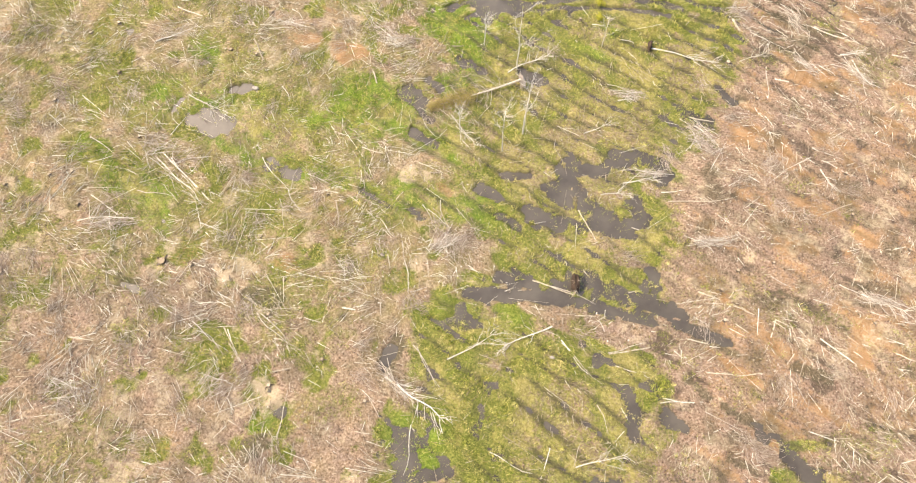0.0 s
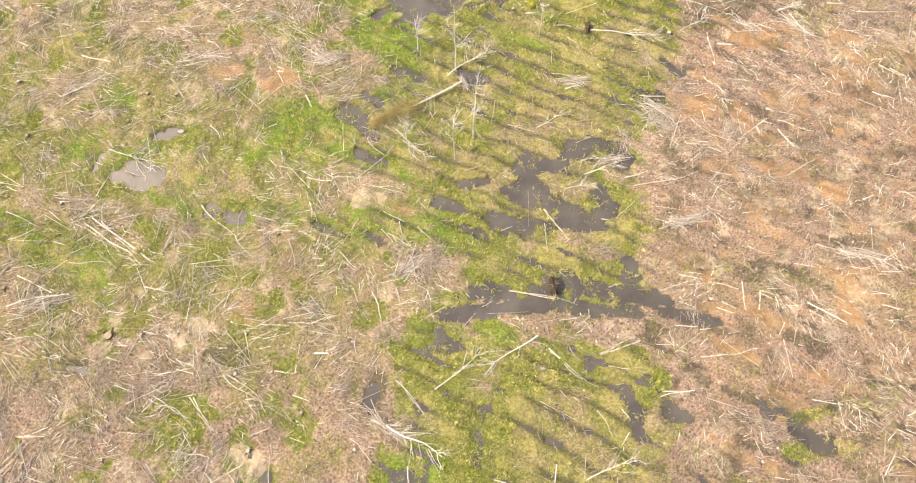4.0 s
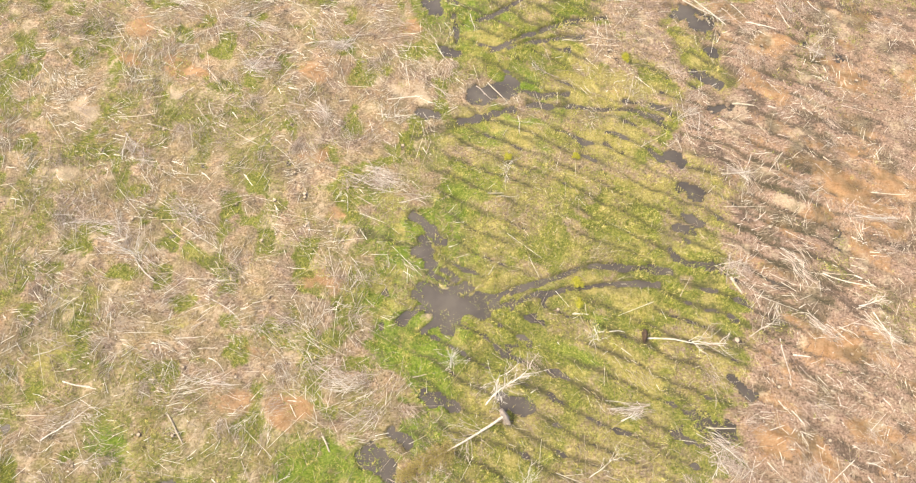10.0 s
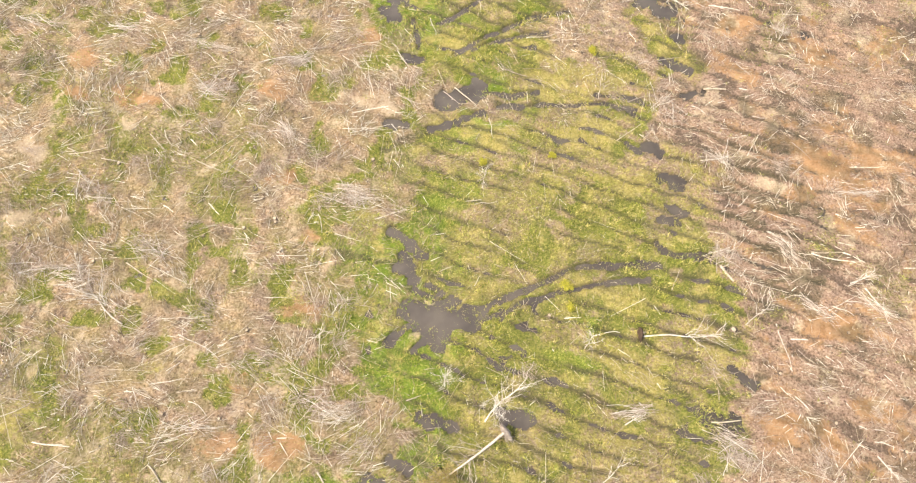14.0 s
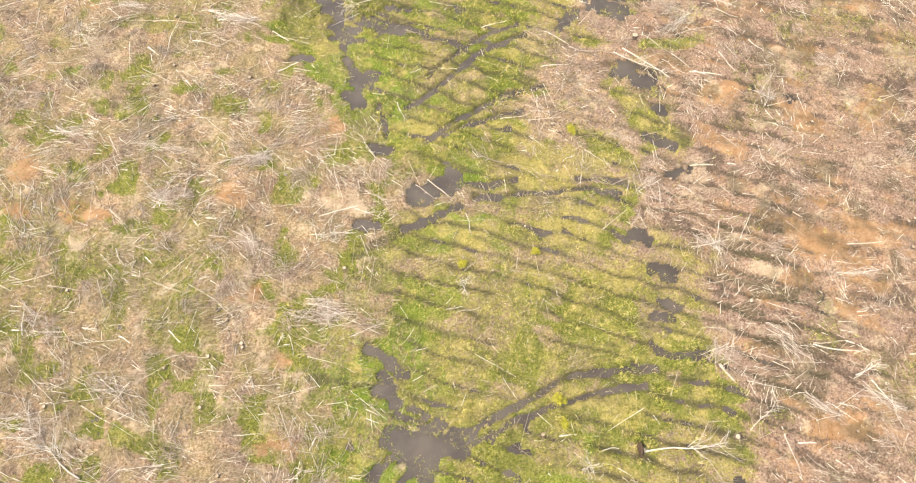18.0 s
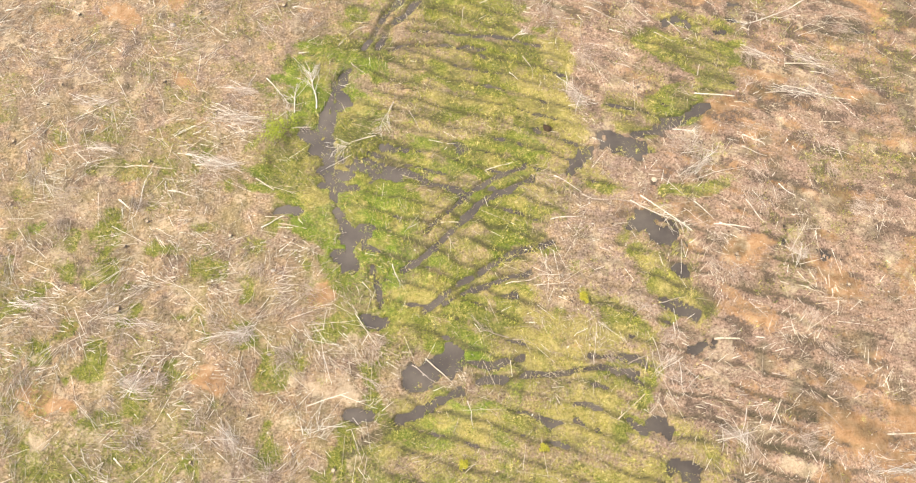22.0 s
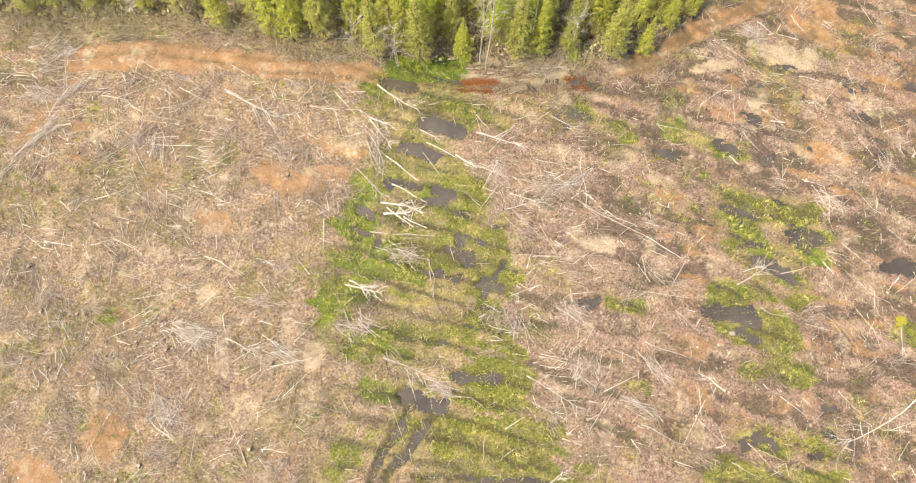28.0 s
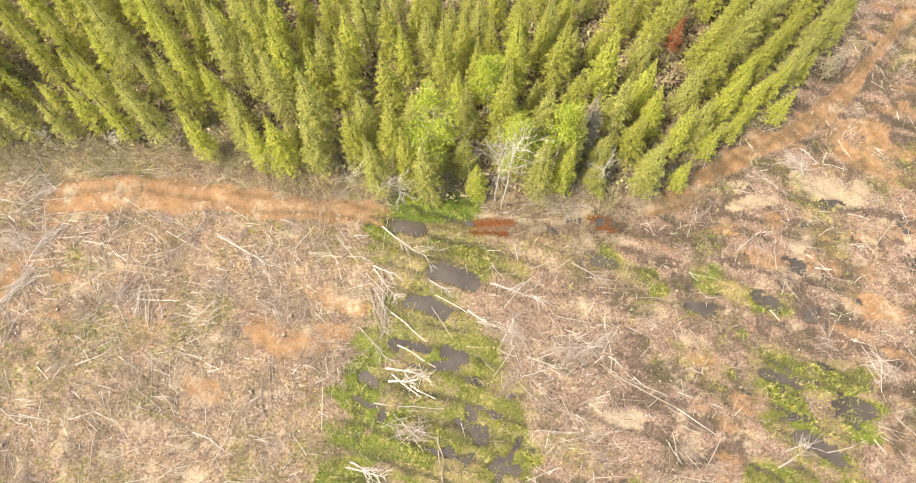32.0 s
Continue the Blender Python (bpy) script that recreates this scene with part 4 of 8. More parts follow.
area("pale", -12.5, 56.6, -10.1, 56.6, 0.32, 1.0)

def trench_lines(x, y):
    """Furrows of the planting machine, 2 m apart, bent a little and filled in here and there."""
    turn = 0.32 * np.maximum(x - 14, 0) * np.clip((y - 100) / 20, 0, 1)
    u = (y + 0.39 * x + turn) * 0.93 + 1.6 * (vnoise(x, y, 26.0, 12) - 0.5) + 0.9 * (vnoise(x, y, 5.0, 16) - 0.5) + 0.5 * (vnoise(x, y, 1.7, 13) - 0.5)
    s = np.abs(((u - 66.0) / 2.0 + 0.5) % 1.0 - 0.5) * 2.0
    return np.clip(1.3 - s / (0.13 + 0.24 * vnoise(x, y, 4.0, 15)), 0, 1) * np.clip((0.6 * vnoise(x, y, 8.0, 14) + 0.4 * vnoise(x, y, 2.2, 17)) * 4.4 - 0.6, 0, 1)


# Long lumps that lie along the furrows.
ALONG, ACROSS = GX * 0.93 - GY * 0.36, GX * 0.36 + GY * 0.93
Z = ZONES
trench = trench_lines(GX, GY) * np.clip((GX + 20) / 8, 0.25, 1)
patchy = fractal(GX, GY, 5.0, 21)
ragged = fractal(GX, GY, 9.0, 26, 6) + 0.55 * (fractal(GX, GY, 1.6, 65, 3) - 0.5) + 0.5 * (vnoise(ALONG, ACROSS * 3.0, 2.2, 69) - 0.5)


def frayed(a, amount, low=0.26, high=0.72):
    """A zone whose rim and inside are broken up by patches."""
    return np.clip((a + amount * (ragged - 0.5) * np.clip(a * 5, 0, 1) - low) / (high - low), 0, 1)


streak = 0.5 * vnoise(ALONG, ACROSS * 5.5, 3.6, 61) + 0.3 * vnoise(ALONG, ACROSS * 3.0, 1.3, 62) + 0.2 * vnoise(GX, GY, 0.7, 64)
for key in ("pool", "mud"):
    loose = np.clip(Z[key] * 3, 0, 1) * (1 - 0.45 * np.clip((Z[key] - 0.6) / 0.35, 0, 1))
    Z[key] = np.clip((Z[key] + (2.6 * (streak - 0.5) + 1.5 * (vnoise(GX, GY, 0.6, 68) - 0.5)) * loose - 0.36) / 0.25, 0, 1)


Z["road"] = np.where(GX > 10, np.clip((Z["road"] + 0.5 * (ragged - 0.5) - 0.12) / 0.25, 0, 1) * (Z["road"] > 0.02), frayed(Z["road"], 1.0, 0.08, 0.6))
solid = Z["green"].copy()
outer = np.clip((-6 - GX) / 10, 0, 1) * np.clip((116 - GY) / 25, 0, 1) * np.clip((GY - 6) / 14, 0.25, 1)
left_side = np.clip((8 - GX) / 20, 0, 1) * np.clip((88 - GY) / 30, 0, 1) * np.clip((GY - 8) / 14, 0.1, 1)
sprinkled = np.clip((fractal(GX, GY, 6.0, 25, 5) - 0.53 + 0.06 * left_side + 0.02 * outer) * 7, 0, 1) * (0.35 + 0.2 * left_side)
tufts = 0.85 * np.clip((fractal(GX, GY, 2.2, 24, 3) - 0.585 + 0.065 * outer) * 9, 0, 1) * np.clip((14 - GX) / 12, 0.12 + 0.4 * np.clip((GY - 92) / 10, 0, 1), 1) * np.clip((130 - GY) / 40, 0.4, 1)
Z["green"] = np.maximum.reduce([frayed(solid, 2.0) * (0.35 + 1.0 * patchy), sprinkled, tufts])
gaps = np.clip((fractal(GX, GY, 3.6, 30, 5) - 0.53 + 0.03 * left_side) * 8, 0, 1)
Z["green"] = np.clip(Z["green"], 0, 1) * (1 - np.maximum(Z["road"], Z["wet"])) * (1 - (0.45 - 0.1 * left_side + 0.3 * np.clip((GY - 105) / 20, 0, 1)) * gaps)
fresh = np.clip((fractal(GX, GY, 8.0, 29) - 0.5) * 4.5 + np.clip((-3 - GX) / 12, -0.4, 0.9), 0, 0.85) * np.clip((118 - GY) / 25, 0.7, 1) * np.clip(solid * 1.5, 0, 1) * (1 - np.clip(Z["yellow"] * 1.3, 0, 1))
Z["yellow"] = np.clip(frayed(Z["yellow"], 1.6, 0.3, 1.0) * 0.75 + 0.35 * np.clip((fractal(GX, GY, 4.0, 22) - 0.5) * 5, 0, 1) * solid + 0.5 * np.clip((fractal(GX, GY, 1.7, 58, 3) - 0.5) * 6, 0, 1) * solid, 0, 0.85)
fresh = np.where((GY > 153.5) & (GX > -9) & (GX < 1), 0.9 * np.clip(solid * 1.5, 0, 1), fresh)
Z["fresh"] = fresh
verge = fresh * (GY > 153.5) * (GX < 1)
Z["green"] = np.maximum(Z["green"], np.clip(verge * 1.3, 0, 1) * (GY > 155.6))
Z["yellow"] = Z["yellow"] * (1 - 0.9 * verge) * (1 - 0.45 * np.clip((GY - 113) / 10, 0, 1))
thin = np.clip(solid * 1.5 - 0.35, 0, 1) * np.clip((GX + 13) / 5, 0, 1) * (1 - Z["green"])
Z["yellow"] = np.maximum(Z["yellow"], 0.65 * thin)
Z["rosy"] = np.clip(np.maximum(np.clip((GX - 9) / 6, 0.3 + 0.4 * np.clip((34 - GY) / 22, 0, 1), 1) * 0.9, np.clip((GY - 85) / 25, 0, 1) * np.clip(0.3 + (GX + 5) / 20, 0.25, 0.65)), 0, 1)
Z["olive"] = np.clip((14 - GX) / 22, 0.15, 1) * np.clip((62 - GY) / 25, 0.55 - 0.25 * np.clip((GY - 95) / 20, 0, 1), 0.85) * np.clip((GY - 4) / 20, 0.3, 1)
Z["orange"] = np.clip(np.maximum(frayed(Z["orange"], 1.5, 0.3, 1.1) * 0.85, Z["road"] * np.clip(0.3 + 1.1 * fractal(GX, GY, 1.5, 23), 0, 1)) + 0.35 * np.clip((fractal(GX, GY, 5.0, 27) - 0.56) * 6, 0, 1) * (1 - solid) * (0.7 + 0.3 * np.clip((GX - 12) / 15, 0, 1)), 0, 1)
Z["orange"] = np.clip(Z["orange"] + 0.6 * np.clip((0.6 * vnoise(ALONG, ACROSS * 4.0, 4.2, 93) + 0.4 * fractal(GX, GY, 1.5, 94, 3) - 0.57) * 7, 0, 1) * np.clip((GX - 12) / 6, 0, 1) * (1 - solid), 0, 1)
Z["pale"] = np.clip(frayed(Z["pale"], 1.6, 0.3, 1.1) * 0.75 + Z["road"] * 0.35 * np.clip((fractal(GX, GY, 1.6, 43) - 0.46) * 3, 0, 1) + 0.5 * np.clip((fractal(GX, GY, 1.8, 28) - 0.6) * 9, 0, 1) * (1 - solid), 0, 1)
relief = 0.42 * (fractal(GX, GY, 2.0, 31) - 0.5) + 0.35 * (fractal(GX, GY, 12.0, 35) - 0.5) + 0.16 * (vnoise(GX, GY, 0.6, 33) - 0.5) + 0.30 * solid * (vnoise(GX, GY, 1.0, 36) - 0.5)
hole = np.maximum(Z["pool"], 0)


def blurred(a, n):
    """The mean over a square of 2 n + 1 steps, twice."""
    for _ in range(2):
        for axis in (0, 1):
            c = np.cumsum(np.concatenate([np.repeat(np.take(a, [0], axis), n + 1, axis), a, np.repeat(np.take(a, [-1], axis), n, axis)], axis), axis)
            k = 2 * n + 1
            a = (np.take(c, np.arange(k, c.shape[axis]), axis) - np.take(c, np.arange(0, c.shape[axis] - k), axis)) / k
    return a


fingers = 0.65 * vnoise(ALONG, ACROSS * 5.0, 4.5, 66) + 0.35 * vnoise(GX, GY, 0.8, 67)
LEVEL = -0.20
height = relief + 0.12 * (1 - Z["green"])
height -= 0.22 * trench * np.clip(solid, 0.35 * np.clip((GX + 8) / 14, 0.15, 1), 1)
height -= 0.45 * Z["rut"]
shelf = blurred(np.maximum(hole, 0.5 * Z["rut"]), 5)
shelf = np.clip(1.6 * shelf, 0, 0.85)
height = height * (1 - shelf) + shelf * (LEVEL + 0.09 + 0.75 * relief)
height = height * (1 - hole) + hole * (LEVEL - 0.20 + 0.12 * (patchy - 0.4) + 0.13 * np.clip((fingers - 0.56) * 5, 0, 1))
height -= 0.13 * Z["wheel"] * (0.4 + 1.2 * patchy)
height = np.where(Z["road"] > 0.15, np.maximum(height, LEVEL + 0.07), height)
height -= 0.3 * Z["road"] * np.clip(1 - np.abs(fractal(GX, GY, 3.0, 41) - 0.5) * 6, 0, 1) * 0.5
height = np.where(Z["road"] > 0.05, np.maximum(height, LEVEL + 0.05), height)
height = np.where(Z["wet"] > 0, height * (1 - 0.6 * Z["wet"]) - 0.16 * Z["wet"], height)
# In the litter this also darkens the furrows, their shade put into the colour.
Z["mud"] = np.clip(np.maximum.reduce([Z["mud"] * 0.7, hole * 0.7, Z["rut"] * 0.8, trench * np.maximum(np.clip(solid, 0.36 * np.clip((GX + 8) / 14, 0.15, 1), 0.9), 0.62 * np.clip(1 - np.abs(GX - 21) / 9, 0, 1) * np.clip(1.4 - np.abs(GY - 62) / 20, 0, 1)), 0.55 * np.clip((streak - 0.66 + 0.15 * np.clip((GY - 92) / 10, 0, 1) + 0.05 * np.clip((GY - 112) / 8, 0, 1)) * 6, 0, 1) * solid, (0.30 + 0.25 * np.clip((GX - 10) / 5, 0, 1)) * np.clip((fractal(GX, GY, 2.0, 63) - 0.6 + 0.05 * np.clip((GX - 10) / 5, 0, 1)) * 7, 0, 1), Z["wet"] * 0.5, Z["wheel"] * 0.4 * (0.4 + fractal(GX, GY, 2.5, 42)), np.clip((LEVEL + 0.04 - height) * 8, 0, 1)]), 0, 1)
churned = 0.55 * vnoise(ALONG, ACROSS * 4.0, 3.2, 91) + 0.45 * fractal(GX, GY, 1.1, 92, 3)
Z["dark"] = np.clip((churned - 0.625 + 0.04 * np.clip((GX - 9) / 5, 0, 1) * np.clip((GY - 48) / 10, 0, 1) + np.clip((GY - 94) / 14, 0, 1) * (0.065 * np.clip((GX + 1) / 7, 0, 1) + 0.055 * np.clip((GX - 12) / 8, 0, 1))) * 9, 0, 1) * (0.5 + 0.4 * np.clip((GX - 9) / 5, 0, 1)) * (1 - solid) * (1 - Z["road"])
# Right-hand furrow rows: churned mud, plus furrow shade put into the colour.
Z["dark"] = np.maximum(Z["dark"], 0.95 * trench * np.clip((GX - 11) / 3, 0, 1) * np.clip((33 - GX) / 6, 0, 1) * np.clip(2.2 - np.abs(GY - 72) / 13, 0, 1) * (1 - solid))
height = np.where((hole < 0.02) & (Z["rut"] < 0.02), np.maximum(height - 0.16 * Z["dark"], np.where(solid < 0.1, LEVEL + 0.03 + 0.2 * relief, -9.0)), height - 0.16 * Z["dark"])
HEIGHT = height + FALL * GX


def at_grid(a, x, y):
    i = np.clip(((np.asarray(x) - X0) / STEP).round().astype(int), 0, GX.shape[1] - 1)
    j = np.clip(((np.asarray(y) - Y0) / STEP).round().astype(int), 0, GX.shape[0] - 1)
    return a[j, i]


def ground_at(x, y):
    return max(float(at_grid(HEIGHT, x, y)), LEVEL + FALL * x)


def mesh_from(name, verts, faces, mat, smooth=False):
    """A mesh from arrays of corners and of equal faces."""
    me = bpy.data.meshes.new(name)
    verts, faces = np.asarray(verts, np.float32), np.asarray(faces, np.int32)
    n, k = faces.shape
    me.vertices.add(len(verts))
    me.vertices.foreach_set("co", verts.ravel())
    me.loops.add(n * k)
    me.loops.foreach_set("vertex_index", faces.ravel())
    me.polygons.add(n)
    me.polygons.foreach_set("loop_start", np.arange(0, n * k, k, dtype=np.int32))
    me.polygons.foreach_set("use_smooth", np.full(n, smooth))
    me.materials.append(mat)
    me.update(calc_edges=True)
    return me


def grid_faces(rows, cols):
    i = np.arange(rows * cols).reshape(rows, cols)
    return np.stack([i[:-1, :-1], i[:-1, 1:], i[1:, 1:], i[1:, :-1]], -1).reshape(-1, 4)


# The sheet goes on, coarser and coarser, far past the clearing.
FARX = np.concatenate([[-2500, -900, -350, -150, X0 - 0.6], GX[0], [X1 + 0.6, 150, 350, 900, 2500]])
FARY = np.concatenate([[-2500, -900, -350, -120, Y0 - 0.6], GY[:, 0], [Y1 + 0.6, 300, 500, 1000, 2500]])
fx, fy = np.meshgrid(FARX, FARY)


def spread(a):
    """The field with its mean round it, where the land goes on."""
    return np.pad(a, 5, mode="constant", constant_values=float(a.mean()))


far_z = spread(height) + FALL * np.clip(fx, X0, X1)
ground = new("ground", mesh_from("ground", np.stack([fx, fy, far_z], -1).reshape(-1, 3), grid_faces(*fx.shape), GROUND, True))
for key in ("green", "yellow", "orange", "pale", "mud", "rust", "fresh", "olive", "rosy", "dark"):
    layer = ground.data.attributes.new(key, "FLOAT", "POINT")
    layer.data.foreach_set("value", spread(Z[key]).astype(np.float32).ravel())
tagged(ground, "logged boggy ground of brown litter, sedge and bare orange soil", "ground", kind="structure")
wx, wy = np.meshgrid(np.linspace(X0, X1, 30), np.linspace(Y0, Y1, 40))
water = new("water", mesh_from("water", np.stack([wx, wy, LEVEL + FALL * wx], -1).reshape(-1, 3), grid_faces(*wx.shape), WATER, True))
tagged(water, "still grey-brown bog water standing in pools and wheel ruts", "water", kind="structure")

# ---- grass and slash, too many to count ----
rng = np.random.default_rng(11)


def scatter(density, count):
    """Places drawn by a density over the land."""
    x, y = rng.uniform(X0 + 2, X1 - 2, count), rng.uniform(Y0 + 2, Y1 - 2, count)
    keep = rng.random(count) < at_grid(density, x, y)
    return x[keep], y[keep]


def blades(name, x, y, size, per, mat, label, width=0.05):
    """Tufts of leaning blades, three corners each."""
    n = len(x)
    x, y, size = np.repeat(x, per), np.repeat(y, per), np.repeat(size, per)
    m = len(x)
    a, lean = rng.uniform(0, 2 * np.pi, m), rng.uniform(0.35, 1.1, m)
    ox, oy = rng.normal(0, 0.10, m), rng.normal(0, 0.10, m)
    z = np.maximum(at_grid(HEIGHT, x + ox, y + oy), LEVEL + FALL * x) - 0.02
    base = np.stack([x + ox, y + oy, z], -1)
    side = np.stack([-np.sin(a), np.cos(a), 0 * a], -1) * (size * width)[:, None]
    tip = base + np.stack([np.cos(a) * np.sin(lean), np.sin(a) * np.sin(lean), np.cos(lean)], -1) * size[:, None]
    v = np.stack([base - side, base + side, tip], 1).reshape(-1, 3)
    ob = new(name, mesh_from(name, v, np.arange(3 * m).reshape(-1, 3), mat))
    return tagged(ob, label, "grass", kind="stuff")


def sticks(name, x, y, length, radius, mat, label, lift=0.04, tilt=0.12, along=None):
    """Thin ridged sticks lying about, those near one another much the same way."""
    m = len(x)
    a = -0.38 + 3.6 * (vnoise(x, y, 5.0, 71) - 0.5) + 2.4 * (vnoise(x, y, 1.7, 72) - 0.5) + rng.normal(0, 0.5, m) if along is None else along
    z = np.maximum(at_grid(HEIGHT, x, y), LEVEL + FALL * x) + lift + np.abs(rng.normal(0, 0.08, m))
    d = np.stack([np.cos(a), np.sin(a), rng.normal(0, tilt, m)], -1) * (length / 2)[:, None]
    c = np.stack([x, y, z], -1)
    s = np.stack([-np.sin(a), np.cos(a), 0 * a], -1)
    up = np.array([0, 0, 1.0])
    v = []
    for end, taper in ((-1, 1.0), (1, 0.45)):
        for across, rise in ((-1.0, -0.4), (0.0, 0.9), (1.0, -0.4)):
            v.append(c + end * d + (s * across + up * rise) * (radius * taper)[:, None])
    v = np.stack(v, 1).reshape(-1, 3)
    f = np.array([[0, 1, 4, 3], [1, 2, 5, 4]])
    f = (np.arange(m)[:, None, None] * 6 + f[None]).reshape(-1, 4)
    ob = new(name, mesh_from(name, v, f, mat))
    return tagged(ob, label, "slash", kind="stuff")


FOREST_EDGE = [(-80, 163), (-44, 166), (-30, 164.5), (-18, 161.5), (-8, 158.2), (0, 157.2), (9, 156.6), (15, 156.2), (22, 159), (29, 162.5), (36, 168.0), (43, 176), (52, 190), (60, 206)]


def edge_y(x):
    return np.interp(x, [p[0] for p in FOREST_EDGE], [p[1] for p in FOREST_EDGE])


open_ground = ((GY < edge_y(GX) + 2) | (fresh > 0.85)).astype(float)
lush = np.clip(Z["green"] * (1 - np.clip(1.3 * hole + Z["rut"], 0, 1)) * (1 - trench), 0, 1) * open_ground
shore = 0.35 * np.clip(solid * 2, 0, 1) * np.clip((fingers - 0.40) * 4, 0, 1) * np.clip(hole + Z["rut"], 0, 1) * open_ground
gx, gy = scatter(np.clip(lush * (0.3 + patchy) + shore + 0.4 * thin * (1 - trench) * (1 - hole) * open_ground, 0, 1), 820000)
dry_pick = rng.random(len(gx)) < 0.2 + 0.55 * at_grid(thin, gx, gy) + 0.3 * at_grid(outer, gx, gy) + 0.22 * np.clip((gx + 8) / 6, 0, 1) * np.clip((gy - 76) / 8, 0, 1) * np.clip((122 - gy) / 12, 0, 1) - 0.15 * np.clip((gy - 113) / 10, 0, 1) + 0.65 * at_grid(Z["yellow"], gx, gy)
fresh_pick = ~dry_pick & (rng.random(len(gx)) < at_grid(fresh, gx, gy))
green_pick = ~dry_pick & ~fresh_pick
for name, pick, mat, words in (("sedge", green_pick, GRASS, "olive green sedge tufts on the wet ground"), ("fresh_sedge", fresh_pick, FRESH, "bright fresh green sedge on the wet ground"), ("dry_sedge", dry_pick, STRAW, "yellow straw-coloured sedge on the wet ground")):
    blades(name, gx[pick], gy[pick], rng.uniform(0.10, 0.30, pick.sum()) * (0.5 + 1.1 * np.clip((fractal(gx[pick], gy[pick], 1.3, 57, 3) - 0.35) * 3, 0, 1)), 4, mat, words, 0.08)
rooted = solid * (1 - 0.65 * np.clip((-9 - GX) / 6, 0, 1) * np.clip((70 - GY) / 12, 0, 1))
clumps = np.clip((fractal(GX, GY, 2.6, 51) - 0.42) * 4.5, 0, 1)
bare = np.clip(1 - (0.75 - 0.4 * np.clip((-9 - GX) / 6, 0, 1)) * Z["green"] - 0.55 * Z["orange"] - 0.6 * Z["pale"] - hole - 0.7 * Z["road"] - 0.7 * Z["wet"] - Z["rust"] - 0.6 * Z["dark"], 0.0, 1) * (0.25 + clumps) * (GY < edge_y(GX) + 7)
bx_, by_ = scatter(np.clip(bare, 0, 1), 230000)
sticks("twigs", bx_, by_, rng.uniform(0.2, 0.95, len(bx_)) ** 1.2, rng.uniform(0.010, 0.024, len(bx_)), TWIGS, "grey-brown dead twigs and slash strewn on the ground")
bx_, by_ = scatter(np.clip(bare * (0.35 + 1.2 * np.clip((fractal(GX, GY, 3.4, 52) - 0.45) * 5, 0, 1)) * (1 - np.clip(rooted * 1.6, 0, 0.9)), 0, 1) * (1 - np.clip(Z["road"] * 0.85, 0, 1)) * (GY < edge_y(GX) + 3) * (1 - 0.5 * np.clip((GX - 7) / 5, 0, 1)) * (1 - 0.5 * np.clip((GY - 80) / 20, 0, 1)), 140000)
sticks("slash_sticks", bx_, by_, rng.uniform(0.5, 1.25, len(bx_)) ** 2, rng.uniform(0.014, 0.035, len(bx_)), PALE_STICKS, "bleached broken sticks left from the logging", 0.06)

bx_, by_ = scatter(np.clip(bare * (0.2 + 1.5 * np.clip((fractal(GX, GY, 6.0, 53) - 0.42) * 5, 0, 1)), 0, 1) * (1 - np.clip(rooted * 1.4, 0, 0.85)) * (1 - np.clip(Z["road"], 0, 1)) * (GY < edge_y(GX) + 3) * (1 - 0.6 * np.clip((GX - 7) / 5, 0, 1)), 20000)
sticks("slash_poles", bx_, by_, rng.uniform(1.2, 2.1, len(bx_)) ** 2, rng.uniform(0.012, 0.026, len(bx_)), PALE_STICKS, "long thin bleached stems left from the logging", 0.12, 0.04)

cx_, cy_ = scatter(np.clip(bare + 0.25 * Z["pale"] + 0.25 * Z["orange"], 0, 1) * (1 - Z["green"]) * (1 - np.clip(solid * 1.6, 0, 0.95)) * (1 - 0.5 * (GX > 10)), 50000)
turn, size = rng.uniform(0, 6.283, len(cx_)), rng.uniform(0.03, 0.10, len(cx_))
mid = np.stack([cx_, cy_, np.maximum(at_grid(HEIGHT, cx_, cy_), LEVEL + FALL * cx_) + 0.05], -1)
long_, wide_ = np.stack([np.cos(turn), np.sin(turn), rng.normal(0, 0.3, len(cx_))], -1) * size[:, None], np.stack([-np.sin(turn), np.cos(turn), rng.normal(0, 0.3, len(cx_))], -1) * (size * 0.55)[:, None]
chip_v = np.stack([mid - long_ - wide_, mid + long_ - wide_, mid + long_ + wide_, mid - long_ + wide_], 1).reshape(-1, 3)
chips = new("wood_chips", mesh_from("wood_chips", chip_v, np.arange(len(chip_v)).reshape(-1, 4), CHIPS))
tagged(chips, "pale splinters and chips of wood on the litter", "wood chips", kind="stuff")

bx_, by_ = scatter(np.clip(bare, 0, 1) * (GX > -64) * (1 - np.clip(rooted * 1.5, 0, 0.85)), 1500)
many = 64
spread_x, spread_y = np.repeat(bx_, many), np.repeat(by_, many)
way = np.repeat(rng.normal(-0.38, 0.8, len(bx_)), many) + rng.normal(0, 0.4, len(spread_x))
out = np.abs(rng.normal(0, 1.1, len(spread_x)))
side_ = rng.normal(0, 0.45, len(spread_x))
sx_, sy_ = np.clip(spread_x + np.cos(way) * out - np.sin(way) * side_, X0, X1), np.clip(spread_y + np.sin(way) * out + np.cos(way) * side_, Y0, Y1)
sticks("brush", sx_, sy_, rng.uniform(0.4, 1.5, len(sx_)), rng.uniform(0.008, 0.015, len(sx_)), BRUSH, "grey-mauve tops and twigs of felled trees", 0.12, 0.25, way)

# ---- logs, dead trees and brush ----


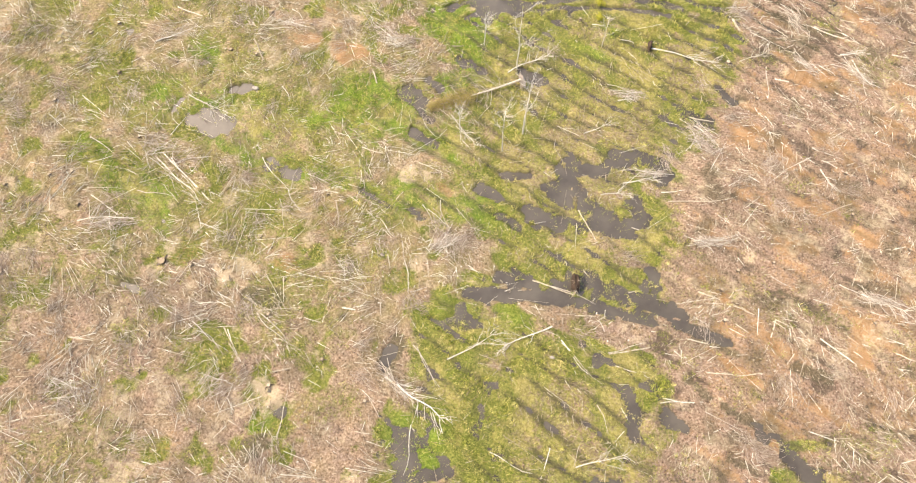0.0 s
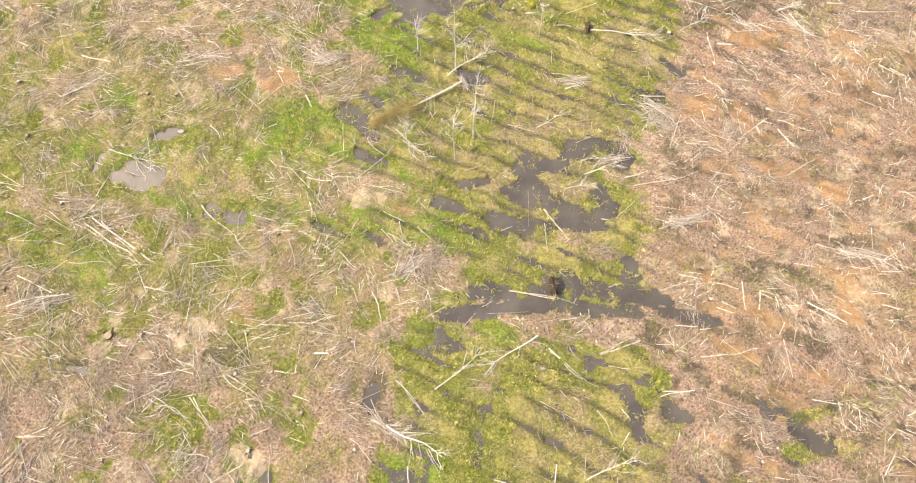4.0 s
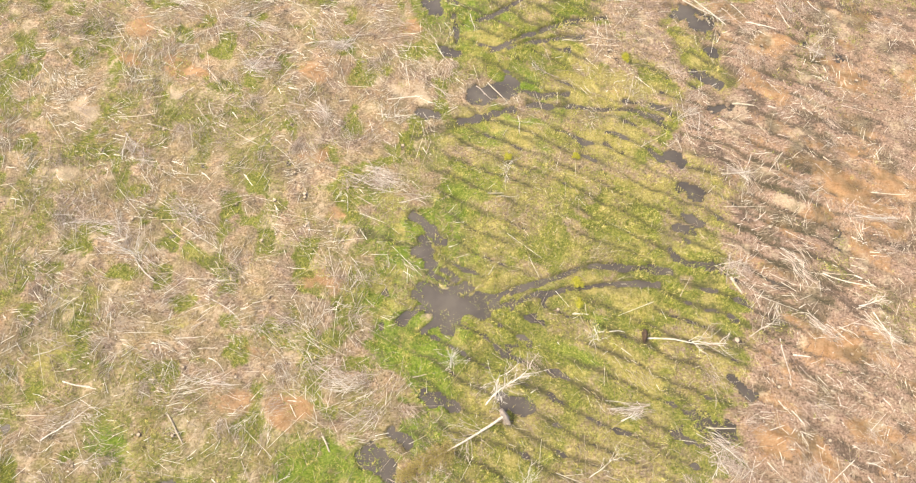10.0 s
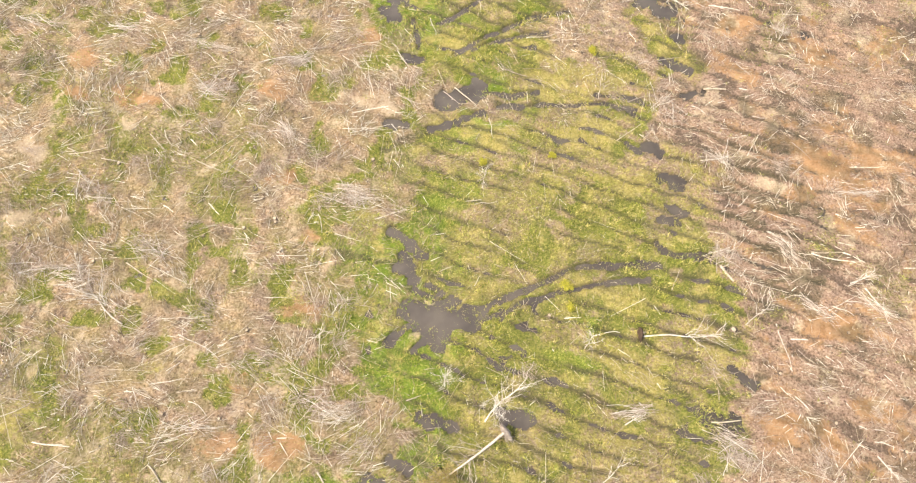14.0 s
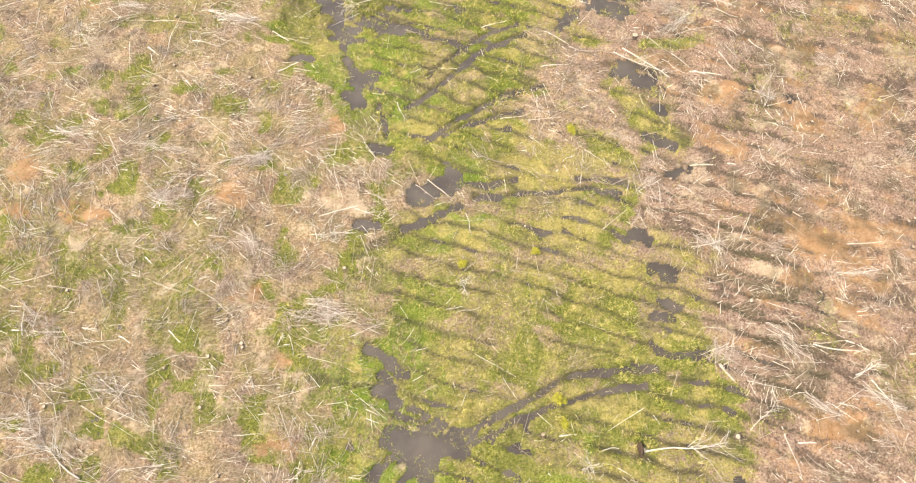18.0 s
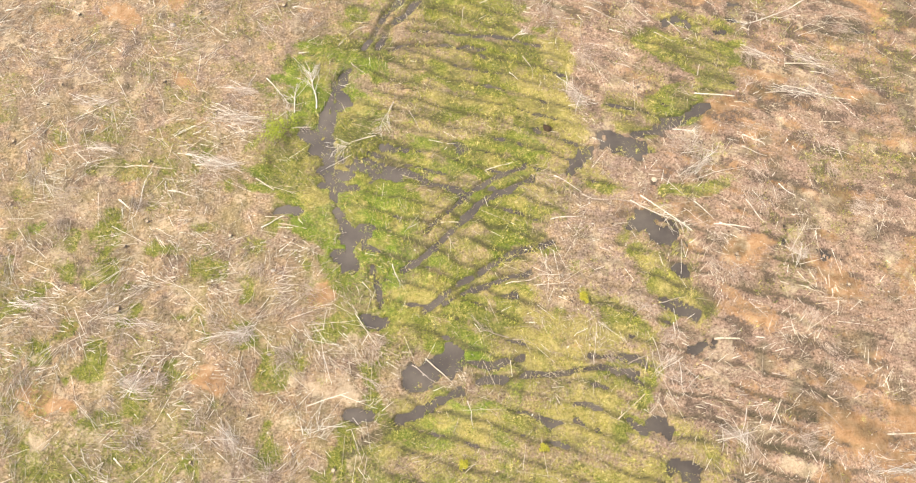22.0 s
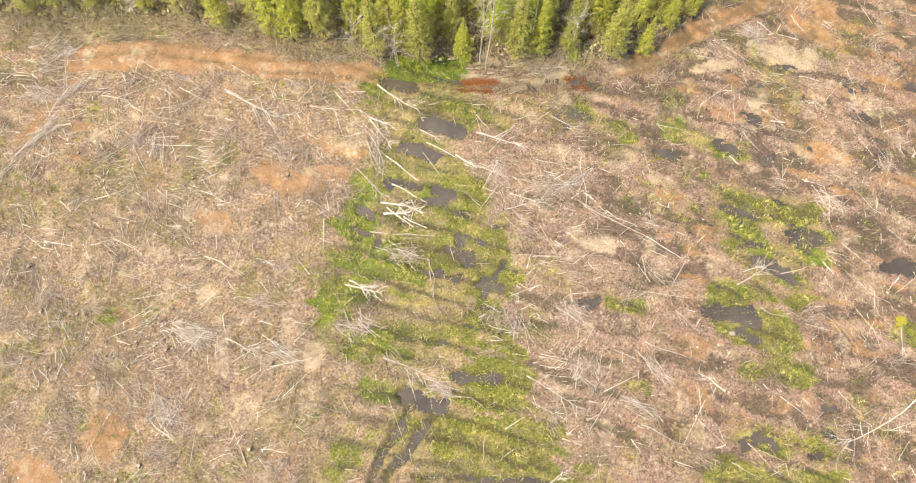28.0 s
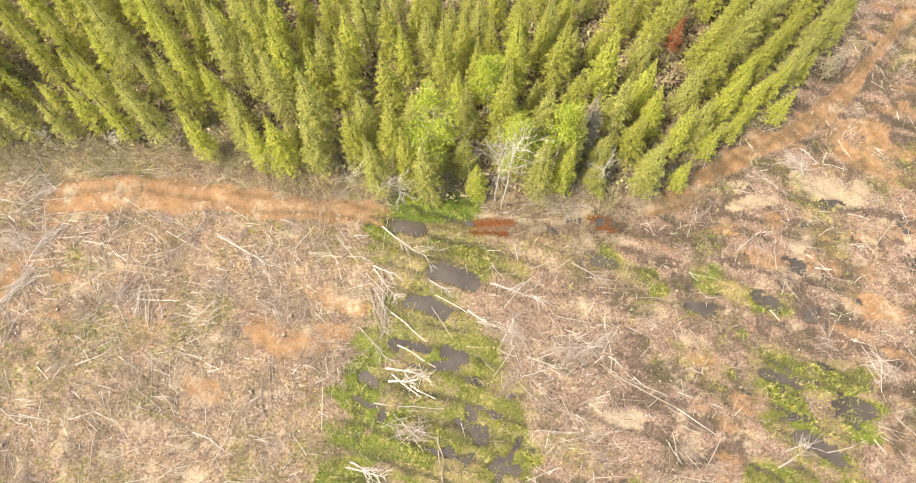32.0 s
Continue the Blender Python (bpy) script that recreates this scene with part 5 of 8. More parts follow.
def part(name, verts, faces, mat, parent, label="", smooth=False, kind=""):
    ob = new(name, mesh_from(name, verts, faces, mat, smooth))
    ob.parent = parent
    return tagged(ob, label, kind=kind) if label else ob


def tube(points, radii, sides=6):
    """Corners and faces of a bent tapered tube."""
    p, r = np.asarray(points, float), np.asarray(radii, float)
    d = np.gradient(p, axis=0)
    d /= np.linalg.norm(d, axis=1)[:, None] + 1e-9
    ref = np.where(np.abs(d[:, 2:3]) > 0.9, [[1.0, 0, 0]], [[0, 0, 1.0]])
    s = np.cross(d, ref)
    s /= np.linalg.norm(s, axis=1)[:, None] + 1e-9
    u = np.cross(s, d)
    t = np.arange(sides) * 2 * np.pi / sides
    v = p[:, None] + (s[:, None] * np.cos(t)[None, :, None] + u[:, None] * np.sin(t)[None, :, None]) * r[:, None, None]
    i = np.arange(len(p) * sides).reshape(len(p), sides)
    j = np.roll(i, -1, 1)
    f = np.stack([i[:-1], j[:-1], j[1:], i[1:]], -1).reshape(-1, 4)
    return v.reshape(-1, 3), f



odd = np.random.default_rng(77)


def rest(ax, ay, bx, by, r):
    """Heights at which a stem from a to b lies on the ground."""
    k = np.linspace(0, 1, 7)
    z = np.array([ground_at(ax + (bx - ax) * q, ay + (by - ay) * q) for q in k])
    za, zb = z[0], z[-1]
    lift = max(0.0, float(np.max(z - (za + (zb - za) * k)) - 0.10))
    return za + lift + r * 0.8, zb + lift + r * 0.8


def disc(c, d, r, sides=8):
    """A cut face: a fan set a hair proud of the stem's end."""
    d = np.asarray(d, float) / (np.linalg.norm(d) + 1e-9)
    s = np.cross(d, (0, 0, 1.0))
    s /= np.linalg.norm(s) + 1e-9
    u = np.cross(s, d)
    t = np.arange(sides) * 2 * np.pi / sides
    ring = np.asarray(c) + (s * np.cos(t)[:, None] + u * np.sin(t)[:, None]) * r
    return np.vstack([ring, [np.asarray(c) + d * r * 0.12]]), [(i, (i + 1) % sides, sides) for i in range(sides)]


def stem_points(ax, ay, bx, by, r, bend, n=6):
    za, zb = rest(ax, ay, bx, by, r)
    k = np.linspace(0, 1, n)
    length = math.hypot(bx - ax, by - ay)
    side = np.array([-(by - ay), bx - ax, 0]) / (length + 1e-6)
    sway = odd.normal(0, bend * length) * np.sin(np.pi * k) + odd.normal(0, bend * length * 0.5) * np.sin(2 * np.pi * k)
    p = np.stack([ax + (bx - ax) * k, ay + (by - ay) * k, za + (zb - za) * k], -1)
    kink = odd.normal(0, 0.22 * bend * length, n) * np.sin(np.pi * k) ** 0.5
    return p + (sway + kink)[:, None] * side[None]


def stem(name, ax, ay, bx, by, r, bend, taper, mat, label, category, group):
    p = stem_points(ax, ay, bx, by, r, bend)
    o = p[0].copy()
    thing = new(name)
    thing.location = o
    radii = r * np.linspace(1, taper, len(p)) * odd.uniform(0.9, 1.1, len(p))
    v, f = tube(p - o, radii, 8)
    part("trunk", v, f, mat, thing, smooth=True)
    for c, d, q in ((p[0] - o, p[0] - p[1], radii[0]), (p[-1] - o, p[-1] - p[-2], radii[-1])):
        v, f = disc(c, d, q)
        part("cut_end", v, f, CUT, thing)
    return tagged(thing, label, category, group)


def log(ax, ay, bx, by, r):
    stem("log", ax, ay, bx, by, r * 0.40, 0.02, 0.7, BARK, "pale barkless sawn log lying on the slash", "log", "logs left on the clearing")


def bare_log(ax, ay, bx, by, r):
    stem("bare_log", ax, ay, bx, by, r * 0.38, 0.04, 0.45, PALE_BARK, "bleached slightly crooked bare log lying on the ground", "log", "crooked logs on the clearing")


def fallen_pole(ax, ay, bx, by, r):
    stem("fallen_pole", ax, ay, bx, by, r * 0.42, 0.05, 0.35, GREY_BARK, "thin greyish pole of a felled sapling on the ground", "pole", "poles left on the clearing")


def limb(p0, way, length, r, droop=0.0, forks=2):
    """A thin bent limb with twigs, as one mesh."""
    way = np.asarray(way, float) / np.linalg.norm(way)
    n = 4
    wob = odd.normal(0, 0.07 * length, (n, 3)) * np.linspace(0, 1, n)[:, None]
    p = p0 + way * np.linspace(0, length, n)[:, None] + wob + np.array([0, 0, -droop * length]) * (np.linspace(0, 1, n) ** 2)[:, None]
    v, f = tube(p, np.linspace(r, r * 0.35, n), 4)
    vs, fs = [v], [f]
    for _ in range(forks):
        k = odd.integers(1, n)
        w = way + odd.normal(0, 0.55, 3) * (1, 1, 0.5)
        w /= np.linalg.norm(w)
        q = p[k] + w * np.linspace(0, length * odd.uniform(0.25, 0.55), 3)[:, None]
        v, f = tube(q, np.linspace(r * 0.6, r * 0.2, 3), 3)
        fs.append(f + sum(len(x) for x in vs))
        vs.append(v)
    return np.vstack(vs), np.vstack(fs)


def branchy(ax, ay, bx, by, r, count=11):
    """A fallen dead tree: the stem from its butt to its top, with limbs along the upper two thirds."""
    p = stem_points(ax, ay, bx, by, r, 0.03, 7)
    o = p[0].copy()
    thing = new("fallen_dead_tree")
    thing.location = o
    r *= 0.55
    v, f = tube(p - o, r * np.linspace(1, 0.3, 7), 7)
    mat = PALE_BARK if odd.random() < 0.7 else GREY_BARK
    part("trunk", v, f, mat, thing, smooth=True)
    length = math.hypot(bx - ax, by - ay)
    ahead = (p[-1] - p[0]) / (np.linalg.norm(p[-1] - p[0]) + 1e-6)
    side = np.array([-ahead[1], ahead[0], 0])
    for n in range(count):
        k = odd.uniform(0.35, 0.98)
        q = p[0] + (p[-1] - p[0]) * k - o
        s = 1 if n % 2 else -1
        w = ahead * odd.uniform(0.5, 1.3) + s * side * odd.uniform(0.3, 1.0) + np.array([0, 0, odd.uniform(0.02, 0.5)])
        v, f = limb(q, w, min(3.2, length * odd.uniform(0.25, 0.55)) * (1.15 - 0.5 * k), min(0.035, r * 0.36), 0.12)
        part("branch", v, f, mat, thing)
    return tagged(thing, "fallen bleached dead tree with bare branches", "dead tree", "fallen dead trees")


def snag(x, y, h, r):
    """A bare tree still standing."""
    z = ground_at(x, y)
    thing = new("standing_dead_tree")
    thing.location = (x, y, z)
    n = 7
    p = np.stack([odd.normal(0, 0.04 * h / 6, n).cumsum(), odd.normal(0, 0.04 * h / 6, n).cumsum(), np.linspace(-0.3, h, n)], -1)
    r *= 0.6
    v, f = tube(p, r * np.linspace(1, 0.2, n), 7)
    part("trunk", v, f, PALE_BARK, thing, smooth=True)
    for _ in range(int(8 + 150 * r)):
        k = odd.uniform(0.35 if h < 9.6 else 0.55, 0.98)
        a = odd.uniform(0, 6.283)
        q = np.array([np.interp(k * h, p[:, 2], p[:, 0]), np.interp(k * h, p[:, 2], p[:, 1]), k * h])
        v, f = limb(q, (math.cos(a), math.sin(a), odd.uniform(0.3, 1.2)), h * odd.uniform(0.13, 0.30) * (1.25 - 0.5 * k), 0.017, 0.0, 7)
        part("branch", v, f, PALE_BARK, thing)
    return tagged(thing, "standing dead tree with bare whitish branches", "dead tree", "standing dead trees")


def stick_mesh(length, r):
    p = np.stack([np.linspace(-length / 2, length / 2, 4), odd.normal(0, 0.04 * length, 4), odd.normal(0, 0.01 * length, 4)], -1)
    v, f = tube(p, np.linspace(r, r * 0.5, 4), 5)
    return mesh_from("stick", v, f, GREY_BARK if length < 2 else PALE_BARK, True)


STICKS = [stick_mesh(l, q) for l, q in ((1.2, 0.018), (1.8, 0.02), (2.4, 0.022), (3.0, 0.027))]


def pile(ax, ay, bx, by, w, loose=0.75):
    """A heap of brush: larger sticks one by one over a mat of twigs."""
    cx, cy = (ax + bx) / 2, (ay + by) / 2
    base = ground_at(cx, cy)
    thing = new("brush_pile")
    thing.location = (cx, cy, base)
    dx, dy = (bx - ax) / 2, (by - ay) / 2
    lie = odd.uniform(0, 6.283) if loose > 0.5 else math.atan2(by - ay, bx - ax)
    for _ in range(22 if loose > 0.5 else 18):
        k, a = odd.uniform(-1, 1), lie + odd.normal(0, loose)
        x, y = dx * k + odd.normal(0, w * 0.35), dy * k + odd.normal(0, w * 0.35)
        ob = new("stick", STICKS[odd.integers(0, 4)])
        ob.parent = thing
        ob.location = (x, y, ground_at(cx + x, cy + y) - base + odd.uniform(0.06, 0.4))
        ob.rotation_euler = (0, odd.normal(0, 0.12), a)
    vs, fs, m = [], [], 0
    for _ in range(170 if loose > 0.5 else 90):
        k, a = odd.uniform(-1, 1), lie + odd.normal(0, loose)
        x, y = dx * k + odd.normal(0, w * 0.4), dy * k + odd.normal(0, w * 0.4)
        q = np.array([x, y, ground_at(cx + x, cy + y) - base + odd.uniform(0.02, 0.3)])
        l = odd.uniform(0.3, 1.1)
        d = np.array([math.cos(a), math.sin(a), odd.normal(0, 0.2)])
        v, f = tube([q - d * l / 2, q + d * l / 2], [0.018, 0.008], 3)
        vs.append(v), fs.append(f + m)
        m += len(v)
    part("brushwood", np.vstack(vs), np.vstack(fs), BRUSH, thing, "tangle of thin grey-brown twigs", kind="stuff")
    return tagged(thing, "heap of bleached brushwood and twigs on the clearing", "brush pile", "brush piles")


fallen_pole(-53.40, 50.25, -50.09, 48.56, 0.09)
bare_log(-47.52, 47.13, -42.18, 50.03, 0.12)
branchy(-44.49, 39.96, -41.16, 43.14, 0.12)
bare_log(-51.22, 46.18, -48.23, 44.69, 0.12)
log(-44.21, 45.08, -41.13, 44.68, 0.15)
log(-42.50, 49.47, -41.06, 48.65, 0.15)
fallen_pole(-38.63, 48.60, -34.99, 47.29, 0.09)
bare_log(-33.59, 54.19, -29.69, 51.90, 0.12)
fallen_pole(-34.01, 50.70, -31.21, 53.27, 0.09)
log(-33.02, 49.09, -30.41, 49.57, 0.15)
bare_log(-35.32, 49.82, -32.70, 50.31, 0.12)
bare_log(-31.94, 48.32, -30.16, 47.04, 0.12)
bare_log(-33.95, 46.67, -32.25, 45.77, 0.12)
bare_log(-33.45, 45.08, -29.27, 45.70, 0.12)
fallen_pole(-33.92, 43.64, -31.99, 43.90, 0.11)
log(-34.37, 43.11, -32.40, 40.72, 0.19)
fallen_pole(-37.04, 38.29, -31.27, 37.93, 0.11)
bare_log(-29.33, 38.11, -27.98, 36.57, 0.12)
fallen_pole(-27.13, 39.76, -25.53, 37.51, 0.09)
branchy(-38.35, 34.53, -32.70, 33.51, 0.12)
bare_log(-38.12, 29.41, -37.61, 31.96, 0.12)
bare_log(-24.14, 45.15, -21.56, 45.55, 0.12)
bare_log(-26.48, 57.70, -23.93, 57.56, 0.12)
fallen_pole(-43.80, 55.11, -39.48, 54.14, 0.09)
fallen_pole(-25.34, 33.89, -23.78, 34.34, 0.09)
bare_log(-22.00, 36.69, -21.01, 35.84, 0.12)
branchy(-6.59, 46.31, -2.69, 50.13, 0.14)
snag(-5.77, 47.16, 9.5, 0.12)
snag(-9.98, 49.41, 4.7, 0.10)
snag(-3.44, 39.27, 8.9, 0.16)
snag(-4.94, 36.72, 7.4, 0.12)
snag(-9.84, 38.16, 3.7, 0.11)
branchy(-11.12, 39.45, -7.71, 36.46, 0.12)
bare_log(-13.80, 38.23, -11.88, 36.38, 0.12)
fallen_pole(-0.40, 40.67, 0.64, 37.87, 0.09)
fallen_pole(0.64, 37.87, 1.96, 35.80, 0.09)
fallen_pole(-5.00, 37.47, -1.32, 36.93, 0.09)
branchy(2.73, 40.96, 5.26, 43.20, 0.09)
fallen_pole(4.15, 41.29, 6.16, 40.63, 0.09)
bare_log(-22.43, 56.12, -19.87, 55.75, 0.12)
bare_log(-21.26, 54.67, -18.45, 54.57, 0.12)
fallen_pole(-18.07, 47.88, -13.33, 48.21, 0.09)
fallen_pole(-13.33, 48.21, -9.97, 49.26, 0.11)
log(-18.90, 33.26, -16.40, 33.07, 0.15)
log(-20.55, 42.40, -19.76, 41.13, 0.20)
fallen_pole(-11.37, 32.15, -7.12, 33.26, 0.09)
branchy(5.51, 45.95, 6.98, 46.79, 0.12)
snag(2.66, 52.73, 4.5, 0.09)
branchy(8.03, 53.72, 15.52, 53.95, 0.15)
bare_log(4.46, 54.05, 6.00, 54.13, 0.12)
bare_log(1.02, 55.54, 2.57, 55.54, 0.12)
branchy(5.69, 34.32, 8.71, 35.39, 0.12)
fallen_pole(5.71, 33.42, 8.71, 34.90, 0.09)
branchy(7.61, 36.14, 10.96, 37.89, 0.12)
log(25.45, 62.02, 28.65, 62.02, 0.15)
log(28.65, 62.02, 30.56, 60.92, 0.15)
fallen_pole(11.30, 58.15, 12.96, 61.79, 0.09)
branchy(17.71, 54.77, 20.99, 57.57, 0.10)
bare_log(20.62, 54.91, 21.11, 50.66, 0.12)
log(21.62, 53.43, 23.13, 53.28, 0.15)
fallen_pole(22.15, 52.44, 24.70, 50.44, 0.09)
fallen_pole(14.10, 47.97, 14.19, 50.70, 0.09)
bare_log(28.27, 58.54, 31.28, 60.03, 0.12)
branchy(29.81, 58.30, 31.37, 55.76, 0.12)
bare_log(31.20, 56.89, 31.57, 53.90, 0.12)
log(34.16, 60.33, 35.74, 60.33, 0.15)
log(37.16, 59.28, 41.67, 59.90, 0.15)
bare_log(38.80, 63.64, 41.64, 61.49, 0.12)
bare_log(34.87, 56.49, 37.08, 56.71, 0.12)
bare_log(36.74, 56.53, 38.46, 53.84, 0.12)
bare_log(37.66, 52.65, 39.41, 53.34, 0.12)
log(38.52, 52.37, 40.41, 51.11, 0.15)
log(39.68, 52.12, 41.18, 51.04, 0.15)
bare_log(26.01, 45.66, 29.26, 44.95, 0.12)
bare_log(27.03, 44.27, 30.68, 43.42, 0.12)
fallen_pole(24.24, 42.34, 26.42, 44.01, 0.09)
branchy(26.90, 43.06, 28.66, 41.01, 0.12)
log(27.28, 37.84, 30.24, 40.00, 0.14)
fallen_pole(32.34, 38.93, 32.95, 41.21, 0.09)
log(12.30, 35.35, 17.34, 36.80, 0.15)
bare_log(11.49, 36.26, 13.73, 37.08, 0.12)
pile(13.38, 43.97, 16.49, 42.27, 1.61)
bare_log(15.02, 41.47, 16.97, 40.49, 0.12)
bare_log(32.52, 48.36, 33.95, 48.01, 0.12)
log(13.15, 46.14, 15.80, 46.25, 0.15)
bare_log(37.33, 48.82, 39.59, 48.20, 0.12)
pile(-41.77, 20.25, -38.17, 18.50, 1.86)
log(-42.55, 18.12, -37.55, 19.73, 0.15)
log(-42.52, 20.97, -39.05, 19.70, 0.15)
log(-38.36, 26.63, -33.46, 24.18, 0.15)
log(-37.72, 27.14, -31.47, 23.54, 0.15)
bare_log(-36.86, 26.93, -30.90, 23.32, 0.12)
pile(-39.61, 28.11, -34.09, 27.47, 1.61)
bare_log(-44.72, 24.38, -42.51, 25.58, 0.12)
bare_log(-45.63, 26.99, -42.00, 25.63, 0.12)
bare_log(-28.18, 29.44, -24.37, 26.65, 0.12)
bare_log(-24.37, 26.65, -22.28, 24.63, 0.12)
fallen_pole(-24.11, 26.67, -24.23, 29.80, 0.07)
fallen_pole(-38.45, 22.65, -34.00, 22.40, 0.11)
branchy(-31.33, 21.05, -28.18, 20.65, 0.12)
fallen_pole(-29.36, 20.29, -27.39, 17.42, 0.09)
bare_log(-31.40, 12.28, -28.58, 11.60, 0.12)
bare_log(-28.29, 11.39, -25.74, 10.69, 0.12)
bare_log(-25.74, 10.69, -24.30, 9.60, 0.12)
log(-25.08, 11.89, -23.55, 10.43, 0.15)
log(-24.07, 10.61, -22.59, 9.30, 0.15)
bare_log(-22.67, 13.95, -18.99, 11.94, 0.12)
log(-32.77, 14.52, -31.47, 14.25, 0.15)
bare_log(-26.75, 14.79, -23.77, 14.57, 0.12)
bare_log(-20.41, 18.52, -17.69, 18.65, 0.12)
fallen_pole(-24.23, 24.73, -23.11, 21.88, 0.09)
bare_log(-23.92, 19.73, -23.85, 21.29, 0.12)
bare_log(-18.44, 14.64, -15.98, 14.42, 0.12)
log(-33.07, 16.44, -31.33, 15.51, 0.15)
bare_log(-23.24, 28.91, -19.14, 28.36, 0.12)
bare_log(-22.41, 27.39, -18.84, 28.16, 0.12)
log(-19.35, 26.54, -18.45, 24.42, 0.15)
log(-18.19, 27.48, -15.89, 26.29, 0.15)
bare_log(-15.89, 26.29, -14.18, 25.34, 0.12)
bare_log(-14.52, 25.86, -12.91, 24.48, 0.12)
bare_log(-12.31, 24.97, -11.20, 22.39, 0.12)
bare_log(-11.20, 22.39, -9.95, 19.32, 0.12)
bare_log(-9.82, 19.53, -8.43, 20.46, 0.12)
bare_log(-12.09, 17.84, -11.67, 16.55, 0.12)
branchy(-9.77, 11.34, -6.83, 10.42, 0.19)
bare_log(-7.78, 14.73, -4.84, 11.74, 0.12)
log(-15.33, 16.39, -14.12, 16.49, 0.19)
log(0.98, 23.72, 5.10, 23.29, 0.15)
fallen_pole(2.27, 23.57, 7.15, 22.94, 0.11)
fallen_pole(1.36, 21.15, 5.64, 21.52, 0.09)
branchy(3.67, 19.68, -0.16, 16.80, 0.14)
fallen_pole(0.32, 17.08, -0.57, 13.92, 0.09)
branchy(-4.84, 14.27, -1.21, 17.93, 0.12)
bare_log(3.19, 19.04, 4.44, 19.05, 0.12)
bare_log(4.70, 18.67, 7.68, 16.26, 0.12)
bare_log(7.40, 22.19, 8.42, 20.49, 0.12)
log(3.83, 32.18, 6.04, 29.37, 0.14)
log(-13.84, 28.44, -13.32, 29.35, 0.15)
pile(-9.21, 27.45, -7.62, 24.84, 1.49)
bare_log(-0.09, 29.51, 0.95, 30.06, 0.12)
bare_log(9.24, 31.68, 11.40, 31.58, 0.12)
log(15.17, 31.63, 17.91, 32.46, 0.19)
log(15.68, 31.10, 18.72, 32.53, 0.15)
bare_log(15.74, 32.26, 17.28, 30.95, 0.12)
fallen_pole(9.97, 24.88, 11.17, 25.41, 0.11)
log(16.25, 26.56, 18.32, 26.31, 0.15)
bare_log(22.82, 30.03, 24.88, 29.37, 0.12)
bare_log(29.31, 30.89, 31.37, 30.39, 0.12)
branchy(31.37, 30.39, 35.50, 29.64, 0.17)
log(19.60, 26.04, 21.64, 25.63, 0.15)
log(23.56, 25.69, 25.22, 25.30, 0.15)
log(23.56, 25.69, 23.27, 23.82, 0.15)
bare_log(24.72, 25.42, 24.81, 23.95, 0.12)
log(19.98, 24.32, 21.22, 23.75, 0.15)
log(27.76, 25.00, 31.11, 23.35, 0.15)
bare_log(32.85, 26.34, 35.20, 26.44, 0.12)
log(34.49, 25.32, 36.41, 25.11, 0.15)
bare_log(21.96, 26.36, 22.08, 23.72, 0.12)
log(17.85, 19.10, 20.21, 19.50, 0.17)
log(20.61, 19.53, 22.67, 20.30, 0.15)
log(9.16, 18.56, 12.67, 20.10, 0.15)
bare_log(9.89, 17.65, 13.07, 17.33, 0.12)
bare_log(14.48, 15.88, 17.91, 16.40, 0.12)
log(15.75, 21.78, 17.77, 21.80, 0.15)
fallen_pole(25.75, 21.06, 27.00, 19.09, 0.09)
bare_log(27.12, 16.23, 29.77, 16.07, 0.12)
fallen_pole(-54.94, 82.23, -49.63, 81.26, 0.09)
fallen_pole(-53.92, 77.03, -53.42, 82.40, 0.09)
bare_log(-58.09, 80.34, -56.74, 80.41, 0.12)
bare_log(-57.17, 78.54, -55.63, 77.22, 0.12)
bare_log(-50.98, 82.66, -49.72, 82.64, 0.12)
fallen_pole(-44.32, 80.07, -41.56, 78.94, 0.11)
bare_log(-46.20, 77.85, -44.71, 78.01, 0.12)
fallen_pole(-43.06, 86.32, -40.41, 85.96, 0.11)
fallen_pole(-43.76, 87.87, -41.18, 86.52, 0.10)
fallen_pole(-38.86, 84.77, -35.12, 85.18, 0.09)
bare_log(-35.43, 85.15, -33.88, 83.74, 0.12)
log(-34.39, 83.14, -32.84, 83.30, 0.17)
fallen_pole(-33.47, 81.69, -31.30, 80.18, 0.11)
pile(-34.57, 80.96, -31.37, 80.55, 0.99)
fallen_pole(-41.31, 75.45, -38.63, 78.28, 0.08)
fallen_pole(-39.37, 74.93, -37.41, 73.02, 0.11)
log(-36.83, 73.08, -31.90, 70.83, 0.14)
log(-46.85, 72.60, -43.21, 73.47, 0.14)
bare_log(-51.59, 71.56, -49.10, 70.78, 0.12)
fallen_pole(-43.75, 72.16, -39.13, 71.46, 0.11)
fallen_pole(-39.13, 71.46, -37.79, 69.56, 0.10)
log(-46.17, 68.18, -41.67, 67.64, 0.15)
log(-36.89, 67.01, -35.86, 66.27, 0.14)
log(-32.62, 67.24, -31.51, 66.06, 0.14)
bare_log(-49.94, 61.00, -47.45, 61.06, 0.12)
log(-47.32, 60.65, -44.59, 60.79, 0.15)
bare_log(-44.59, 60.79, -42.75, 60.18, 0.12)
fallen_pole(-34.05, 76.93, -32.58, 74.22, 0.09)
log(-35.33, 74.43, -34.57, 73.66, 0.15)
log(-29.99, 78.08, -29.05, 77.96, 0.17)
log(-29.66, 76.30, -27.95, 75.90, 0.14)
log(-29.56, 63.47, -28.43, 63.46, 0.14)
bare_log(-28.41, 69.50, -26.98, 68.00, 0.12)
